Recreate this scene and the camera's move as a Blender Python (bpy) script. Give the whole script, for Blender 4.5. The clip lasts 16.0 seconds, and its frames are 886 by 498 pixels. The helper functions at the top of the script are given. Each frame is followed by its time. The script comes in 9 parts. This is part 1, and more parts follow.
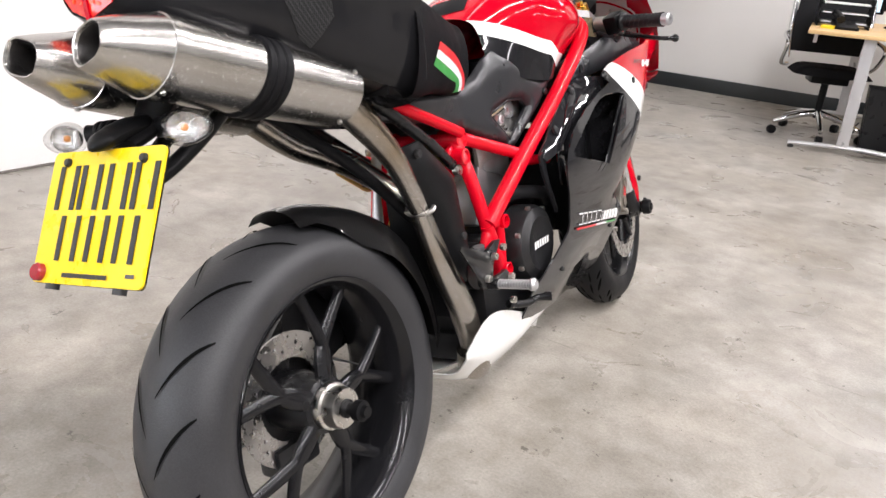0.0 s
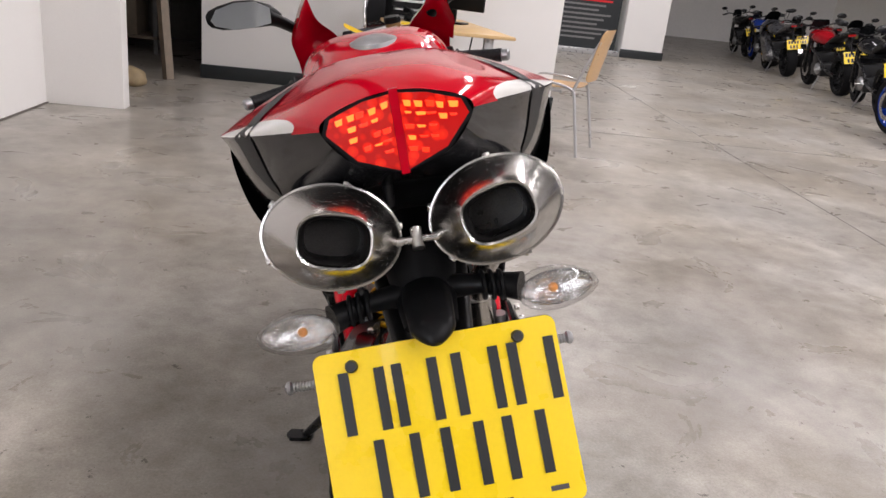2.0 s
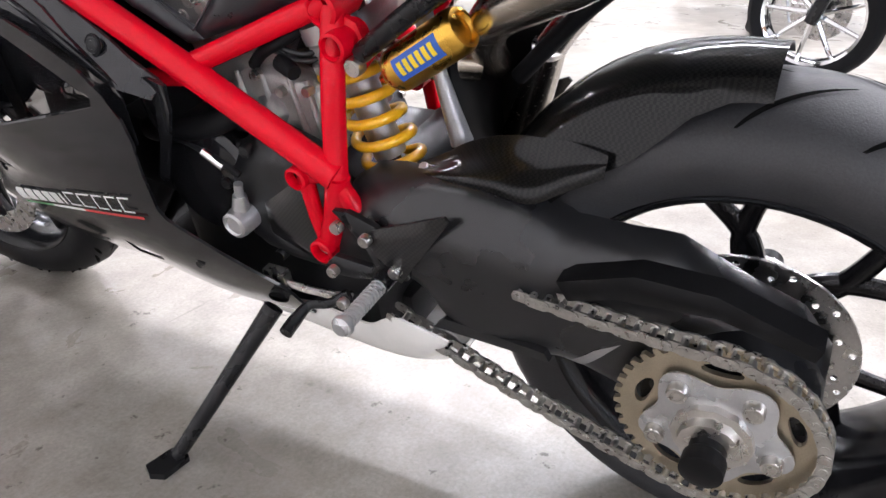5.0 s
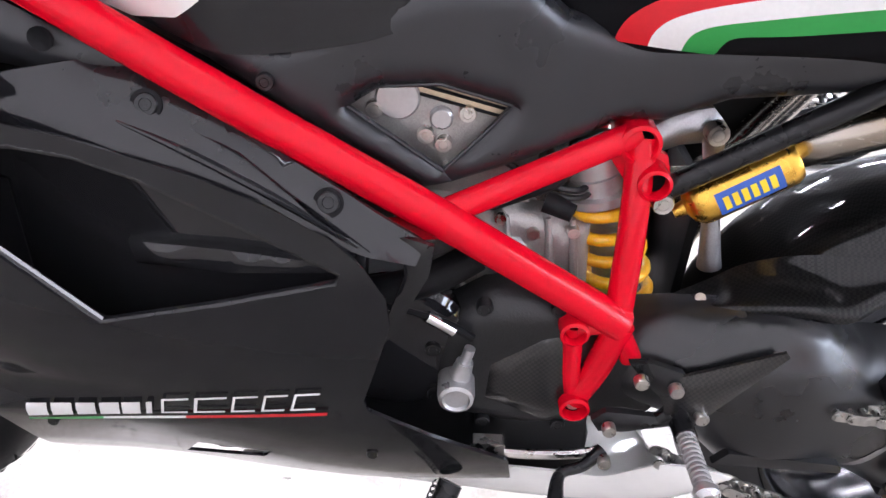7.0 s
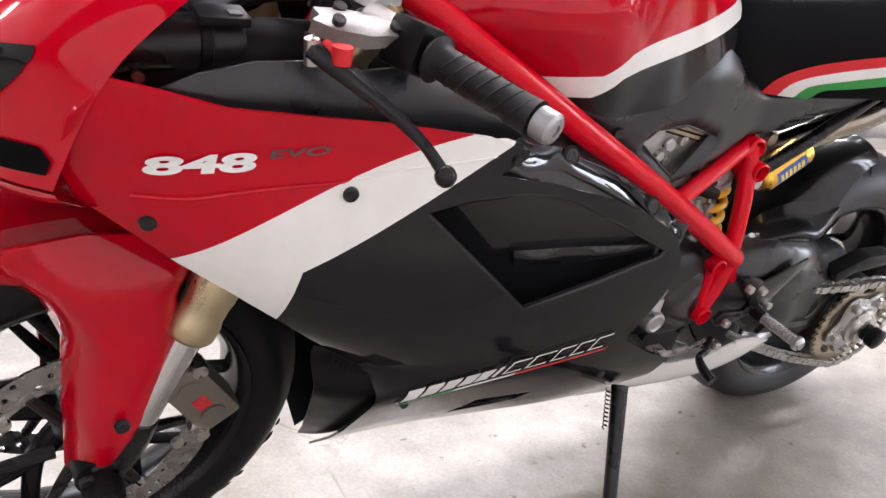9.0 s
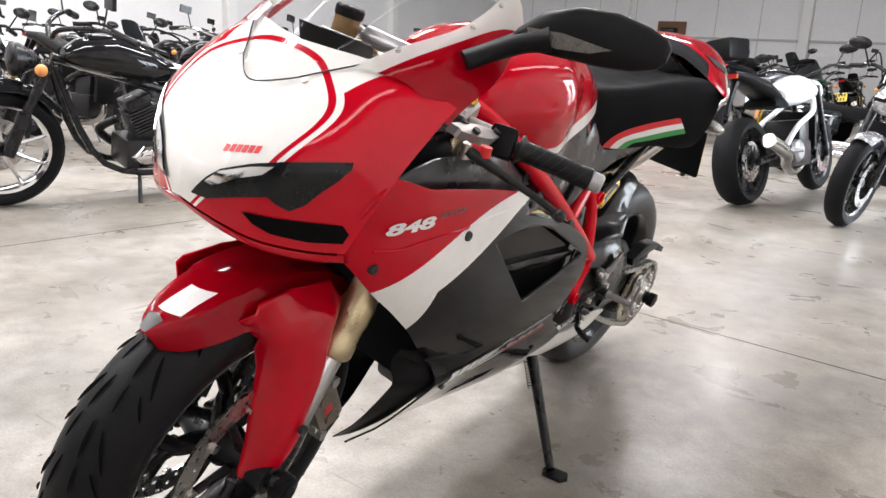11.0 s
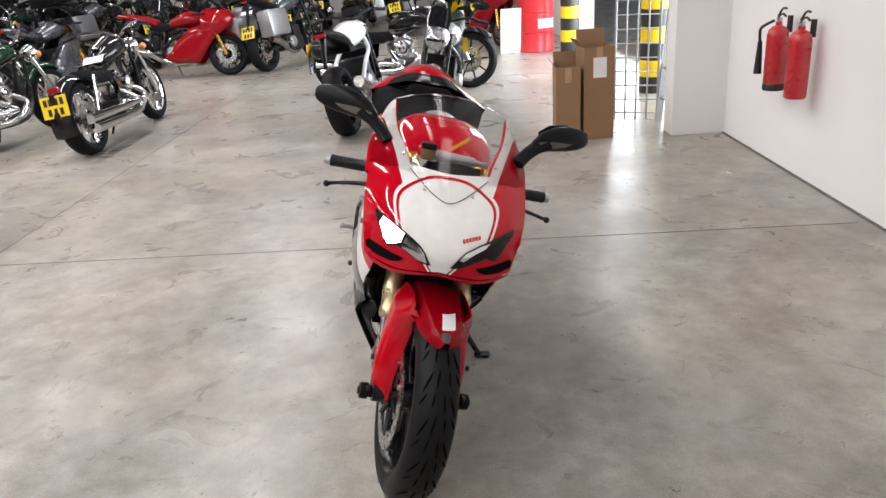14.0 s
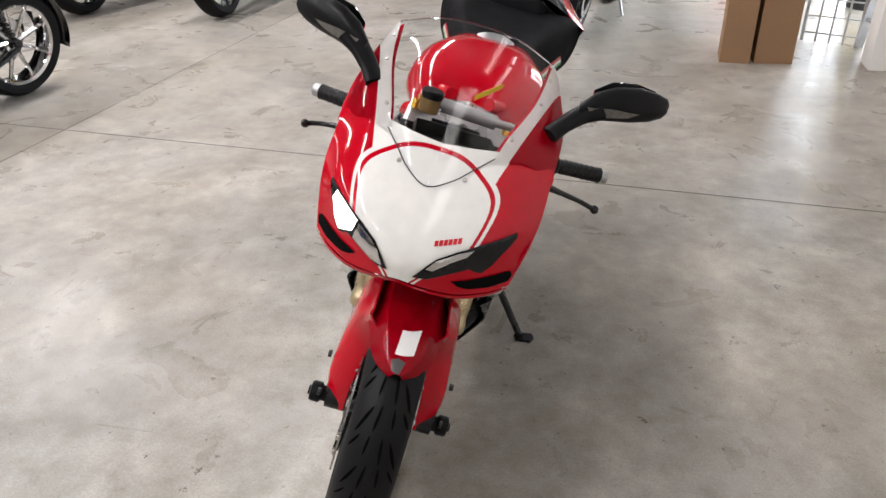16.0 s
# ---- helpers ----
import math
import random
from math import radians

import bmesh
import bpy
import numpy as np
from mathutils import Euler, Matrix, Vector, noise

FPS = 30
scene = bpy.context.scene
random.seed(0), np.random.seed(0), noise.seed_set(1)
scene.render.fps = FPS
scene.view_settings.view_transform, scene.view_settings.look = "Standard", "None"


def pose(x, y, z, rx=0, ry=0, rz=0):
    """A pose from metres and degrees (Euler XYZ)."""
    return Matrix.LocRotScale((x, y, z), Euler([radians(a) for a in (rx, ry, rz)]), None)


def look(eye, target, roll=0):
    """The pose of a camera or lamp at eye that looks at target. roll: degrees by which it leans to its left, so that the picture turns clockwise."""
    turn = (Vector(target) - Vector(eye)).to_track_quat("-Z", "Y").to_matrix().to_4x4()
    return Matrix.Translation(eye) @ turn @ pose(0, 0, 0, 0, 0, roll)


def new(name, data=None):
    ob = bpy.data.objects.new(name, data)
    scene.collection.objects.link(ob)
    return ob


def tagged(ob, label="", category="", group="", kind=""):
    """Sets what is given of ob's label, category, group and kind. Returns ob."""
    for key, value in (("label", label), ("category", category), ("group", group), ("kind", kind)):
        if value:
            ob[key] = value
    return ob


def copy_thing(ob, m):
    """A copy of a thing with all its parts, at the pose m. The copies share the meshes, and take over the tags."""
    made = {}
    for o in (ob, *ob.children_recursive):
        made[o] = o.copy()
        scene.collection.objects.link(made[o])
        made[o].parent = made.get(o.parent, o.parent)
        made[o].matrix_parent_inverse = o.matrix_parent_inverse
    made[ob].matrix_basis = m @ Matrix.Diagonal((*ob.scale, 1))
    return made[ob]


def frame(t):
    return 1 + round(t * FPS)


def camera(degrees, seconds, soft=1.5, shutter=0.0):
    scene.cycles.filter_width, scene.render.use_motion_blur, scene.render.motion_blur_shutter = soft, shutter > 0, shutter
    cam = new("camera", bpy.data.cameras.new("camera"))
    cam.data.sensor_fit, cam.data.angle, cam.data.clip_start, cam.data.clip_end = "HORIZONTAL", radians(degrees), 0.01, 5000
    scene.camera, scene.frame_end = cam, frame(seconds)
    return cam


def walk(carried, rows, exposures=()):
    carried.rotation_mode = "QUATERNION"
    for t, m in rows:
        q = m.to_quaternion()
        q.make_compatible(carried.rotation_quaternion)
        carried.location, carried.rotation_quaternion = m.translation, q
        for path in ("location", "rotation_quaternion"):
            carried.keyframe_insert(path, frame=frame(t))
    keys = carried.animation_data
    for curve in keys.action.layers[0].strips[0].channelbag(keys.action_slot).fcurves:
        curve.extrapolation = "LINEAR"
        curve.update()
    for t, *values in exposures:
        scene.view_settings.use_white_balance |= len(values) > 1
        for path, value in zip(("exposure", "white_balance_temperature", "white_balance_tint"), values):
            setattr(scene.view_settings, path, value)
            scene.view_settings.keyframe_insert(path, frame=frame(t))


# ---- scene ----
cam = camera(60.4, 16.0)
PATH = [
    (0, (0.786, -0.826, 1.056), (-0.205, 0.744, 0.312), 4.8),
    (0.5, (0.561, -0.97, 1.134), (-0.211, 0.722, 0.398), 4.6),
    (1, (0.255, -1.013, 1.15), (-0.252, 0.797, 0.466), 3.8),
    (1.5, (-0.035, -0.997, 1.134), (-0.187, 0.88, 0.46), 5.7),
    (2, (-0.2, -0.926, 1.106), (0.019, 0.944, 0.431), 6.4),
    (2.5, (-0.372, -0.834, 1.061), (0.228, 0.941, 0.361), 6.2),
    (3, (-0.572, -0.73, 0.966), (0.368, 0.874, 0.229), 5.4),
    (3.2, (-0.62, -0.702, 0.918), (0.402, 0.85, 0.177), 5.1),
    (5.5, (-0.887, 0.155, 0.73), (0.809, 0.857, -0.064), 1.3),
    (6, (-0.886, 0.35, 0.742), (0.913, 0.801, -0.008), 2.5),
    (6.5, (-0.875, 0.463, 0.753), (0.973, 0.69, 0.024), 2.8),
    (7, (-0.93, 0.63, 0.766), (0.96, 0.673, 0.114), 3.3),
    (7.5, (-1.024, 0.804, 0.781), (0.879, 0.641, 0.186), 3.9),
    (8, (-1.062, 1.059, 0.849), (0.8, 0.689, 0.218), 4.0),
    (8.5, (-1.04, 1.294, 0.857), (0.745, 0.673, 0.201), 4.3),
    (9, (-1.056, 1.468, 0.847), (0.609, 0.571, 0.195), 4.4),
    (9.2, (-1.05, 1.546, 0.833), (0.563, 0.555, 0.188), 4.4),
    (11.3, (-1.019, 2.335, 0.963), (0.031, 0.708, 0.462), 3.0),
    (11.5, (-1.009, 2.461, 1.012), (-0.039, 0.792, 0.487), 2.8),
    (12, (-0.944, 2.69, 1.183), (-0.163, 0.956, 0.566), 1.3),
    (12.5, (-0.72, 2.87, 1.322), (-0.192, 1.063, 0.647), -0.8),
    (13, (-0.512, 3.055, 1.394), (-0.232, 1.201, 0.698), -2.8),
    (13.5, (-0.31, 3.261, 1.444), (-0.216, 1.387, 0.75), -3.8),
    (14, (-0.138, 3.383, 1.474), (-0.17, 1.517, 0.756), -3.6),
    (14.5, (-0.113, 3.443, 1.502), (-0.174, 1.601, 0.726), -3.6),
    (15, (-0.206, 3.324, 1.507), (-0.212, 1.524, 0.636), -3.0),
    (15.5, (-0.366, 3.081, 1.492), (-0.193, 1.32, 0.562), -2.3),
    (16, (-0.505, 2.746, 1.465), (-0.121, 1.047, 0.482), -0.7),
]
EXPOSURES = [(0, 0.06, 6450, 12), (1.0, -0.42, 6450, 13), (1.5, -0.55, 6500, 14), (2.0, -0.58, 6550, 15), (2.5, -0.5, 6600, 15), (3.2, -0.15, 6450, 13), (5.3, 0.52, 6000, 14), (6.5, 0.68, 5850, 17), (7.5, 0.84, 5900, 17),
             (8.5, 0.40, 6150, 16), (9.2, 0.26, 6300, 15), (11.3, -0.05, 6450, 11), (12.0, -0.3, 6500, 11), (12.5, -0.45, 6500, 11), (14.5, -0.6, 6500, 11), (16.0, -0.5, 6500, 11)]
walk(cam, [(t, look(eye, target, roll)) for t, eye, target, roll in PATH], EXPOSURES)

# ---------------------------------------------------------------- light
world = bpy.data.worlds.new("world")
scene.world = world
world.use_nodes = True
wn, wl = world.node_tree.nodes, world.node_tree.links
sky = wn.new("ShaderNodeTexSky")
sky.sky_type = "NISHITA"
sky.sun_disc = False
sky.sun_elevation, sky.sun_rotation = radians(35), radians(250)
wn["Background"].inputs[1].default_value = 0.12
wl.new(sky.outputs[0], wn["Background"].inputs[0])
FLOOR = -0.014
CEIL = 6.4


def area(name, m, sx, sy, power, col=(1, 1, 1)):
    li = bpy.data.lights.new(name, "AREA")
    li.shape, li.size, li.size_y, li.energy, li.color = "RECTANGLE", sx, sy, power, col
    ob = new(name, li)
    ob.matrix_world = m
    return ob


# rows of long strip lights under the hall roof
# the weak x = -1.6 row is added fill to lighten the west side
STRIPS = [(x, y) for x in (-1.6, 2.7, 7.0, 11.4) for y in (-10.5, -3.5, 3.5, 10.5)]
for x, y in STRIPS:
    area("strip_light", pose(x, y, 5.78, 0, 0, 0), 0.28, 5.6, {-1.6: 34, 2.7: 390, 7.0: 520 if abs(y) < 5 else 170, 11.4: 130}[x], (1.0, 0.972, 0.975))
# daylight through the open loading door in the west wall
area("door_daylight", pose(-3.2, -6.2, 1.9, 0, -90, 0), 3.4, 4.6, 800, (0.86, 0.93, 1.0))


from mathutils.bvhtree import BVHTree
from mathutils.geometry import delaunay_2d_cdt

# ---------------------------------------------------------------- materials


def nodes_of(name):
    m = bpy.data.materials.new(name)
    m.use_nodes = True
    return m, m.node_tree.nodes, m.node_tree.links, m.node_tree.nodes["Principled BSDF"]


def mat(name, col, rough=0.5, metal=0.0, var=0.12, scale=18.0, bump=0.0, coat=0.0, rvar=0.08, fine=None, spec=0.5):
    """A surface with two scales of tone variation, uneven gloss and fine relief."""
    m, n, l, b = nodes_of(name)
    tc = n.new("ShaderNodeTexCoord")
    big = n.new("ShaderNodeTexNoise")
    big.inputs["Scale"].default_value = scale
    big.inputs["Detail"].default_value = 5
    small = n.new("ShaderNodeTexNoise")
    small.inputs["Scale"].default_value = fine or scale * 14
    small.inputs["Detail"].default_value = 3
    l.new(tc.outputs["Object"], big.inputs["Vector"])
    l.new(tc.outputs["Object"], small.inputs["Vector"])
    add = n.new("ShaderNodeMath")
    add.operation = "ADD"
    l.new(big.outputs["Fac"], add.inputs[0])
    l.new(small.outputs["Fac"], add.inputs[1])
    mp = n.new("ShaderNodeMapRange")
    mp.inputs["From Min"].default_value, mp.inputs["From Max"].default_value = 0.6, 1.4
    l.new(add.outputs[0], mp.inputs["Value"])
    mix = n.new("ShaderNodeMix")
    mix.data_type = "RGBA"
    lo = [max(0, c * (1 - var)) for c in col]
    hi = [min(1, c * (1 + var)) for c in col]
    mix.inputs["A"].default_value, mix.inputs["B"].default_value = (*lo, 1), (*hi, 1)
    l.new(mp.outputs[0], mix.inputs["Factor"])
    l.new(mix.outputs["Result"], b.inputs["Base Color"])
    mr = n.new("ShaderNodeMapRange")
    mr.inputs["From Min"].default_value, mr.inputs["From Max"].default_value = 0.3, 0.7
    mr.inputs["To Min"].default_value, mr.inputs["To Max"].default_value = max(0.02, rough - rvar), min(1, rough + rvar)
    l.new(big.outputs["Fac"], mr.inputs["Value"])
    l.new(mr.outputs[0], b.inputs["Roughness"])
    b.inputs["Metallic"].default_value = metal
    b.inputs["Specular IOR Level"].default_value = spec
    if coat > 0.9:
        b.inputs["Specular IOR Level"].default_value = 0.1
    if coat:
        b.inputs["Coat Weight"].default_value = coat
        b.inputs["Coat Roughness"].default_value = 0.03
    if bump:
        bp = n.new("ShaderNodeBump")
        bp.inputs["Strength"].default_value = bump
        bp.inputs["Distance"].default_value = 0.002
        l.new(small.outputs["Fac"], bp.inputs["Height"])
        l.new(bp.outputs[0], b.inputs["Normal"])
    return m


class Field:
    """Small arithmetic on object coordinates, for painted patterns."""

    def __init__(self, n, l, socket):
        self.n, self.l, self.s = n, l, socket

    def op(self, kind, other=0.0):
        d = self.n.new("ShaderNodeMath")
        d.operation = kind
        self.l.new(self.s, d.inputs[0])
        if isinstance(other, Field):
            self.l.new(other.s, d.inputs[1])
        else:
            d.inputs[1].default_value = other
        return Field(self.n, self.l, d.outputs[0])

    def __add__(self, o): return self.op("ADD", o)
    def __sub__(self, o): return self.op("SUBTRACT", o)
    def __mul__(self, o): return self.op("MULTIPLY", o)
    def less(self, o): return self.op("LESS_THAN", o)
    def more(self, o): return self.op("GREATER_THAN", o)
    def low(self, o): return self.op("MINIMUM", o)
    def high(self, o): return self.op("MAXIMUM", o)
    def size(self): return self.op("ABSOLUTE")

    def round_high(self, o, r):
        f = self.op("SMOOTH_MAX", o)
        f.s.node.inputs[2].default_value = r
        return f


def paint(name, base, layers, rough=0.12, coat=0.6):
    """Lacquer whose colours are laid on in the shapes that layers give: (function of x, y, z, colour)."""
    m, n, l, b = nodes_of(name)
    tc = n.new("ShaderNodeTexCoord")
    sp = n.new("ShaderNodeSeparateXYZ")
    l.new(tc.outputs["Object"], sp.inputs[0])
    x, y, z = (Field(n, l, sp.outputs[i]) for i in range(3))
    cur = n.new("ShaderNodeRGB")
    cur.outputs[0].default_value = (*base, 1)
    out = cur.outputs[0]
    for fn, col in layers:
        mix = n.new("ShaderNodeMix")
        mix.data_type = "RGBA"
        l.new(fn(x, y, z).s, mix.inputs["Factor"])
        l.new(out, mix.inputs["A"])
        mix.inputs["B"].default_value = (*col, 1)
        out = mix.outputs["Result"]
    nz = n.new("ShaderNodeTexNoise")
    nz.inputs["Scale"].default_value = 35
    nz.inputs["Detail"].default_value = 4
    l.new(tc.outputs["Object"], nz.inputs["Vector"])
    hs = n.new("ShaderNodeHueSaturation")
    mp = n.new("ShaderNodeMapRange")
    mp.inputs["To Min"].default_value, mp.inputs["To Max"].default_value = 0.92, 1.08
    l.new(nz.outputs["Fac"], mp.inputs["Value"])
    l.new(mp.outputs[0], hs.inputs["Value"])
    l.new(out, hs.inputs["Color"])
    l.new(hs.outputs[0], b.inputs["Base Color"])
    b.inputs["Roughness"].default_value = rough
    b.inputs["Coat Weight"].default_value = coat
    b.inputs["Coat Roughness"].default_value = 0.02
    b.inputs["Coat IOR"].default_value = 1.5
    b.inputs["Specular IOR Level"].default_value = 0.05
    return m


def brushed(name, col, rough=0.22, axis=1, tint=None):
    """Brushed or turned metal with fine streaks along one axis."""
    m, n, l, b = nodes_of(name)
    tc = n.new("ShaderNodeTexCoord")
    mp = n.new("ShaderNodeMapping")
    sc = [420, 420, 420]
    sc[axis] = 9
    mp.inputs["Scale"].default_value = sc
    nz = n.new("ShaderNodeTexNoise")
    nz.inputs["Scale"].default_value = 1
    nz.inputs["Detail"].default_value = 3
    l.new(tc.outputs["Object"], mp.inputs["Vector"])
    l.new(mp.outputs[0], nz.inputs["Vector"])
    big = n.new("ShaderNodeTexNoise")
    big.inputs["Scale"].default_value = 9
    l.new(tc.outputs["Object"], big.inputs["Vector"])
    mr = n.new("ShaderNodeMapRange")
    mr.inputs["To Min"].default_value, mr.inputs["To Max"].default_value = rough * 0.7, rough * 1.5
    l.new(nz.outputs["Fac"], mr.inputs["Value"])
    l.new(mr.outputs[0], b.inputs["Roughness"])
    mix = n.new("ShaderNodeMix")
    mix.data_type = "RGBA"
    mix.inputs["A"].default_value = (*col, 1)
    mix.inputs["B"].default_value = (*(tint or [c * 0.75 for c in col]), 1)
    cr = n.new("ShaderNodeMapRange")
    cr.inputs["From Min"].default_value, cr.inputs["From Max"].default_value = 0.45, 0.75
    l.new(big.outputs["Fac"], cr.inputs["Value"])
    l.new(cr.outputs[0], mix.inputs["Factor"])
    l.new(mix.outputs["Result"], b.inputs["Base Color"])
    b.inputs["Metallic"].default_value = 1
    bp = n.new("ShaderNodeBump")
    bp.inputs["Strength"].default_value = 0.06
    bp.inputs["Distance"].default_value = 0.001
    l.new(nz.outputs["Fac"], bp.inputs["Height"])
    l.new(bp.outputs[0], b.inputs["Normal"])
    return m


def glow(name, col, strength):
    m, n, l, b = nodes_of(name)
    b.inputs["Base Color"].default_value = (*col, 1)
    b.inputs["Emission Color"].default_value = (*col, 1)
    b.inputs["Emission Strength"].default_value = strength
    b.inputs["Roughness"].default_value = 0.3
    return m


def glass(name, col=(1, 1, 1), rough=0.0, ior=1.45):
    m, n, l, b = nodes_of(name)
    b.inputs["Base Color"].default_value = (*col, 1)
    b.inputs["Transmission Weight"].default_value = 1
    b.inputs["Roughness"].default_value = rough
    b.inputs["IOR"].default_value = ior
    return m


def clear_sheet(name, tint=(0.95, 0.95, 0.95), gloss=0.12):
    """Thin clear plastic: mostly see-through with a mirror-like sheen at grazing angles."""
    m = bpy.data.materials.new(name)
    m.use_nodes = True
    n, l = m.node_tree.nodes, m.node_tree.links
    n.clear()
    out = n.new("ShaderNodeOutputMaterial")
    tr = n.new("ShaderNodeBsdfTransparent")
    tr.inputs[0].default_value = (*tint, 1)
    gl = n.new("ShaderNodeBsdfGlossy")
    gl.inputs["Roughness"].default_value = 0.03
    fr = n.new("ShaderNodeLayerWeight")
    fr.inputs[0].default_value = 0.5
    pw = n.new("ShaderNodeMath")
    pw.operation = "POWER"
    pw.inputs[1].default_value = 5.0
    l.new(fr.outputs["Facing"], pw.inputs[0])
    mp = n.new("ShaderNodeMath")
    mp.operation = "MULTIPLY_ADD"
    mp.inputs[1].default_value, mp.inputs[2].default_value = 0.8, gloss * 0.35
    l.new(pw.outputs[0], mp.inputs[0])
    mx = n.new("ShaderNodeMixShader")
    l.new(mp.outputs[0], mx.inputs[0])
    l.new(tr.outputs[0], mx.inputs[1])
    l.new(gl.outputs[0], mx.inputs[2])
    l.new(mx.outputs[0], out.inputs[0])
    return m


RED, WHITE, BLACK = (0.48, 0.001, 0.012), (0.80, 0.79, 0.76), (0.013, 0.013, 0.0145)
M_red = paint("red_lacquer", RED, [])
M_white = paint("white_lacquer", WHITE, [])
M_gloss_black = paint("black_lacquer", BLACK, [], rough=0.10, coat=0.85)
M_frame_red = mat("frame_red", (0.62, 0.002, 0.014), 0.18, var=0.06, scale=14, bump=0.01, spec=0.22)
M_plastic = mat("black_plastic", (0.006, 0.006, 0.0065), 0.38, var=0.25, bump=0.08, fine=700, spec=0.13)
M_plastic_grey = mat("dark_grey_plastic", (0.017, 0.0175, 0.020), 0.32, var=0.15, bump=0.08, fine=900, spec=0.5)
M_matt = mat("matt_black", (0.007, 0.007, 0.008), 0.6, var=0.3, bump=0.1, spec=0.15)
M_satin = mat("satin_black_metal", (0.010, 0.010, 0.011), 0.28, metal=0.0, var=0.2, bump=0.04, spec=0.3)
M_wheel = mat("wheel_black", (0.007, 0.007, 0.008), 0.2, var=0.15, bump=0.02, spec=0.28)
M_rubber = mat("tyre_rubber", (0.007, 0.007, 0.008), 0.50, var=0.35, scale=9, bump=0.2, fine=420, spec=0.16)
# rear tyre: worn rubber, lightened so its base colour carries the sheen
M_rubber_worn_lit = mat("worn_tyre_lit_grey", (0.026, 0.026, 0.028), 0.48, var=0.35, scale=9, bump=0.2, fine=420, spec=0.4)
M_groove = mat("tyre_groove", (0.003, 0.003, 0.003), 0.9, var=0.2, spec=0.05)
M_grip = mat("grip_rubber", (0.008, 0.008, 0.009), 0.42, var=0.2, bump=0.3, fine=900, spec=0.25)
M_seat = mat("seat_cover", (0.008, 0.008, 0.009), 0.7, var=0.15, bump=0.2, fine=1100, spec=0.04)
M_steel = brushed("brushed_steel", (0.46, 0.445, 0.425), 0.22, axis=0, tint=(0.36, 0.345, 0.32))
M_bore = mat("sooty_pipe_bore", (0.035, 0.033, 0.032), 0.32, metal=0.7, var=0.4, scale=40)
M_pipe = brushed("heated_pipe", (0.42, 0.395, 0.365), 0.22, axis=1, tint=(0.30, 0.24, 0.17))
M_chrome = mat("chrome", (0.72, 0.72, 0.73), 0.08, metal=1, var=0.04, rvar=0.04)
M_alloy = mat("cast_alloy", (0.42, 0.42, 0.43), 0.38, metal=0.9, var=0.15, scale=30, bump=0.2, fine=500)
M_cast = mat("bare_cast_alloy", (0.40, 0.39, 0.375), 0.42, metal=0.75, var=0.2, scale=40, bump=0.35, fine=600)
M_belt = mat("tan_belt", (0.62, 0.50, 0.34), 0.45, var=0.12, scale=40)
M_caliper = mat("caliper_bronze_alloy", (0.27, 0.245, 0.21), 0.35, metal=0.85, var=0.12, scale=40, bump=0.1, fine=500)
M_smoked = mat("smoked_ribbed_lens", (0.10, 0.095, 0.085), 0.15, var=0.3, scale=90, bump=0.8, fine=320, coat=0.6)
M_silver = mat("silver_paint", (0.48, 0.48, 0.485), 0.32, metal=0.7, var=0.08, bump=0.05)
M_engine = mat("engine_dark", (0.011, 0.011, 0.012), 0.36, metal=0.1, var=0.25, scale=25, bump=0.25, fine=450)
M_bolt = mat("zinc_bolt", (0.60, 0.58, 0.55), 0.3, metal=1, var=0.15, scale=60)
M_gold = mat("gold_anodised", (0.72, 0.42, 0.07), 0.28, metal=1, var=0.1, scale=30)
M_fork_gold = mat("champagne_anodised", (0.58, 0.48, 0.30), 0.32, metal=0.9, var=0.08, scale=20)
M_spring = mat("yellow_spring", (0.82, 0.42, 0.005), 0.35, var=0.1, coat=0.5)
M_sprocket = mat("hard_anodised_sprocket", (0.46, 0.40, 0.30), 0.38, metal=0.9, var=0.15, scale=40)
M_disc = mat("brake_disc_steel", (0.45, 0.44, 0.43), 0.28, metal=1, var=0.18, scale=50)
M_chain = mat("chain_steel", (0.50, 0.49, 0.47), 0.32, metal=1, var=0.3, scale=120)
M_blue_label = mat("blue_label", (0.03, 0.10, 0.42), 0.4, var=0.06)
M_yellow_label = mat("yellow_mark", (0.80, 0.58, 0.02), 0.4, var=0.06)
M_plate = mat("yellow_reflective", (0.86, 0.60, 0.004), 0.3, var=0.04, coat=0.4)
M_ink = mat("black_ink", (0.012, 0.012, 0.013), 0.4, var=0.1)
M_mark_white = mat("white_decal", (0.78, 0.78, 0.77), 0.35, var=0.05)
M_mark_red = mat("red_decal", (0.62, 0.012, 0.02), 0.35, var=0.05)
M_mark_green = mat("green_decal", (0.03, 0.30, 0.06), 0.35, var=0.05)
M_mark_grey = mat("dark_grey_decal", (0.07, 0.06, 0.06), 0.4, var=0.05)
M_lens = glass("clear_lens", (0.95, 0.95, 0.95), 0.02)
M_lens_dark = mat("headlight_dark_lens", (0.008, 0.009, 0.010), 0.06, var=0.2, rvar=0.03, spec=0.18, coat=0.25)
M_screen = clear_sheet("windscreen_clear")
M_mirror = mat("mirror_glass", (0.75, 0.77, 0.78), 0.03, metal=1, var=0.02, rvar=0.02)
M_bowl = mat("bright_reflector", (0.72, 0.71, 0.70), 0.16, metal=0.95, var=0.25, scale=160, bump=0.9, fine=260)
M_ind_lens = clear_sheet("indicator_clear", (0.90, 0.90, 0.90), 0.2)
M_amber = mat("amber_bulb", (0.75, 0.30, 0.08), 0.3, var=0.1)
# near-black that paints the shade inside bores and slots
M_void = mat("recess_shade_black", (0.004, 0.004, 0.004), 0.8, var=0.3, spec=0.04)
M_swing = mat("swingarm_satin", (0.011, 0.011, 0.012), 0.30, var=0.15, scale=7, bump=0.03, fine=500, spec=0.55)


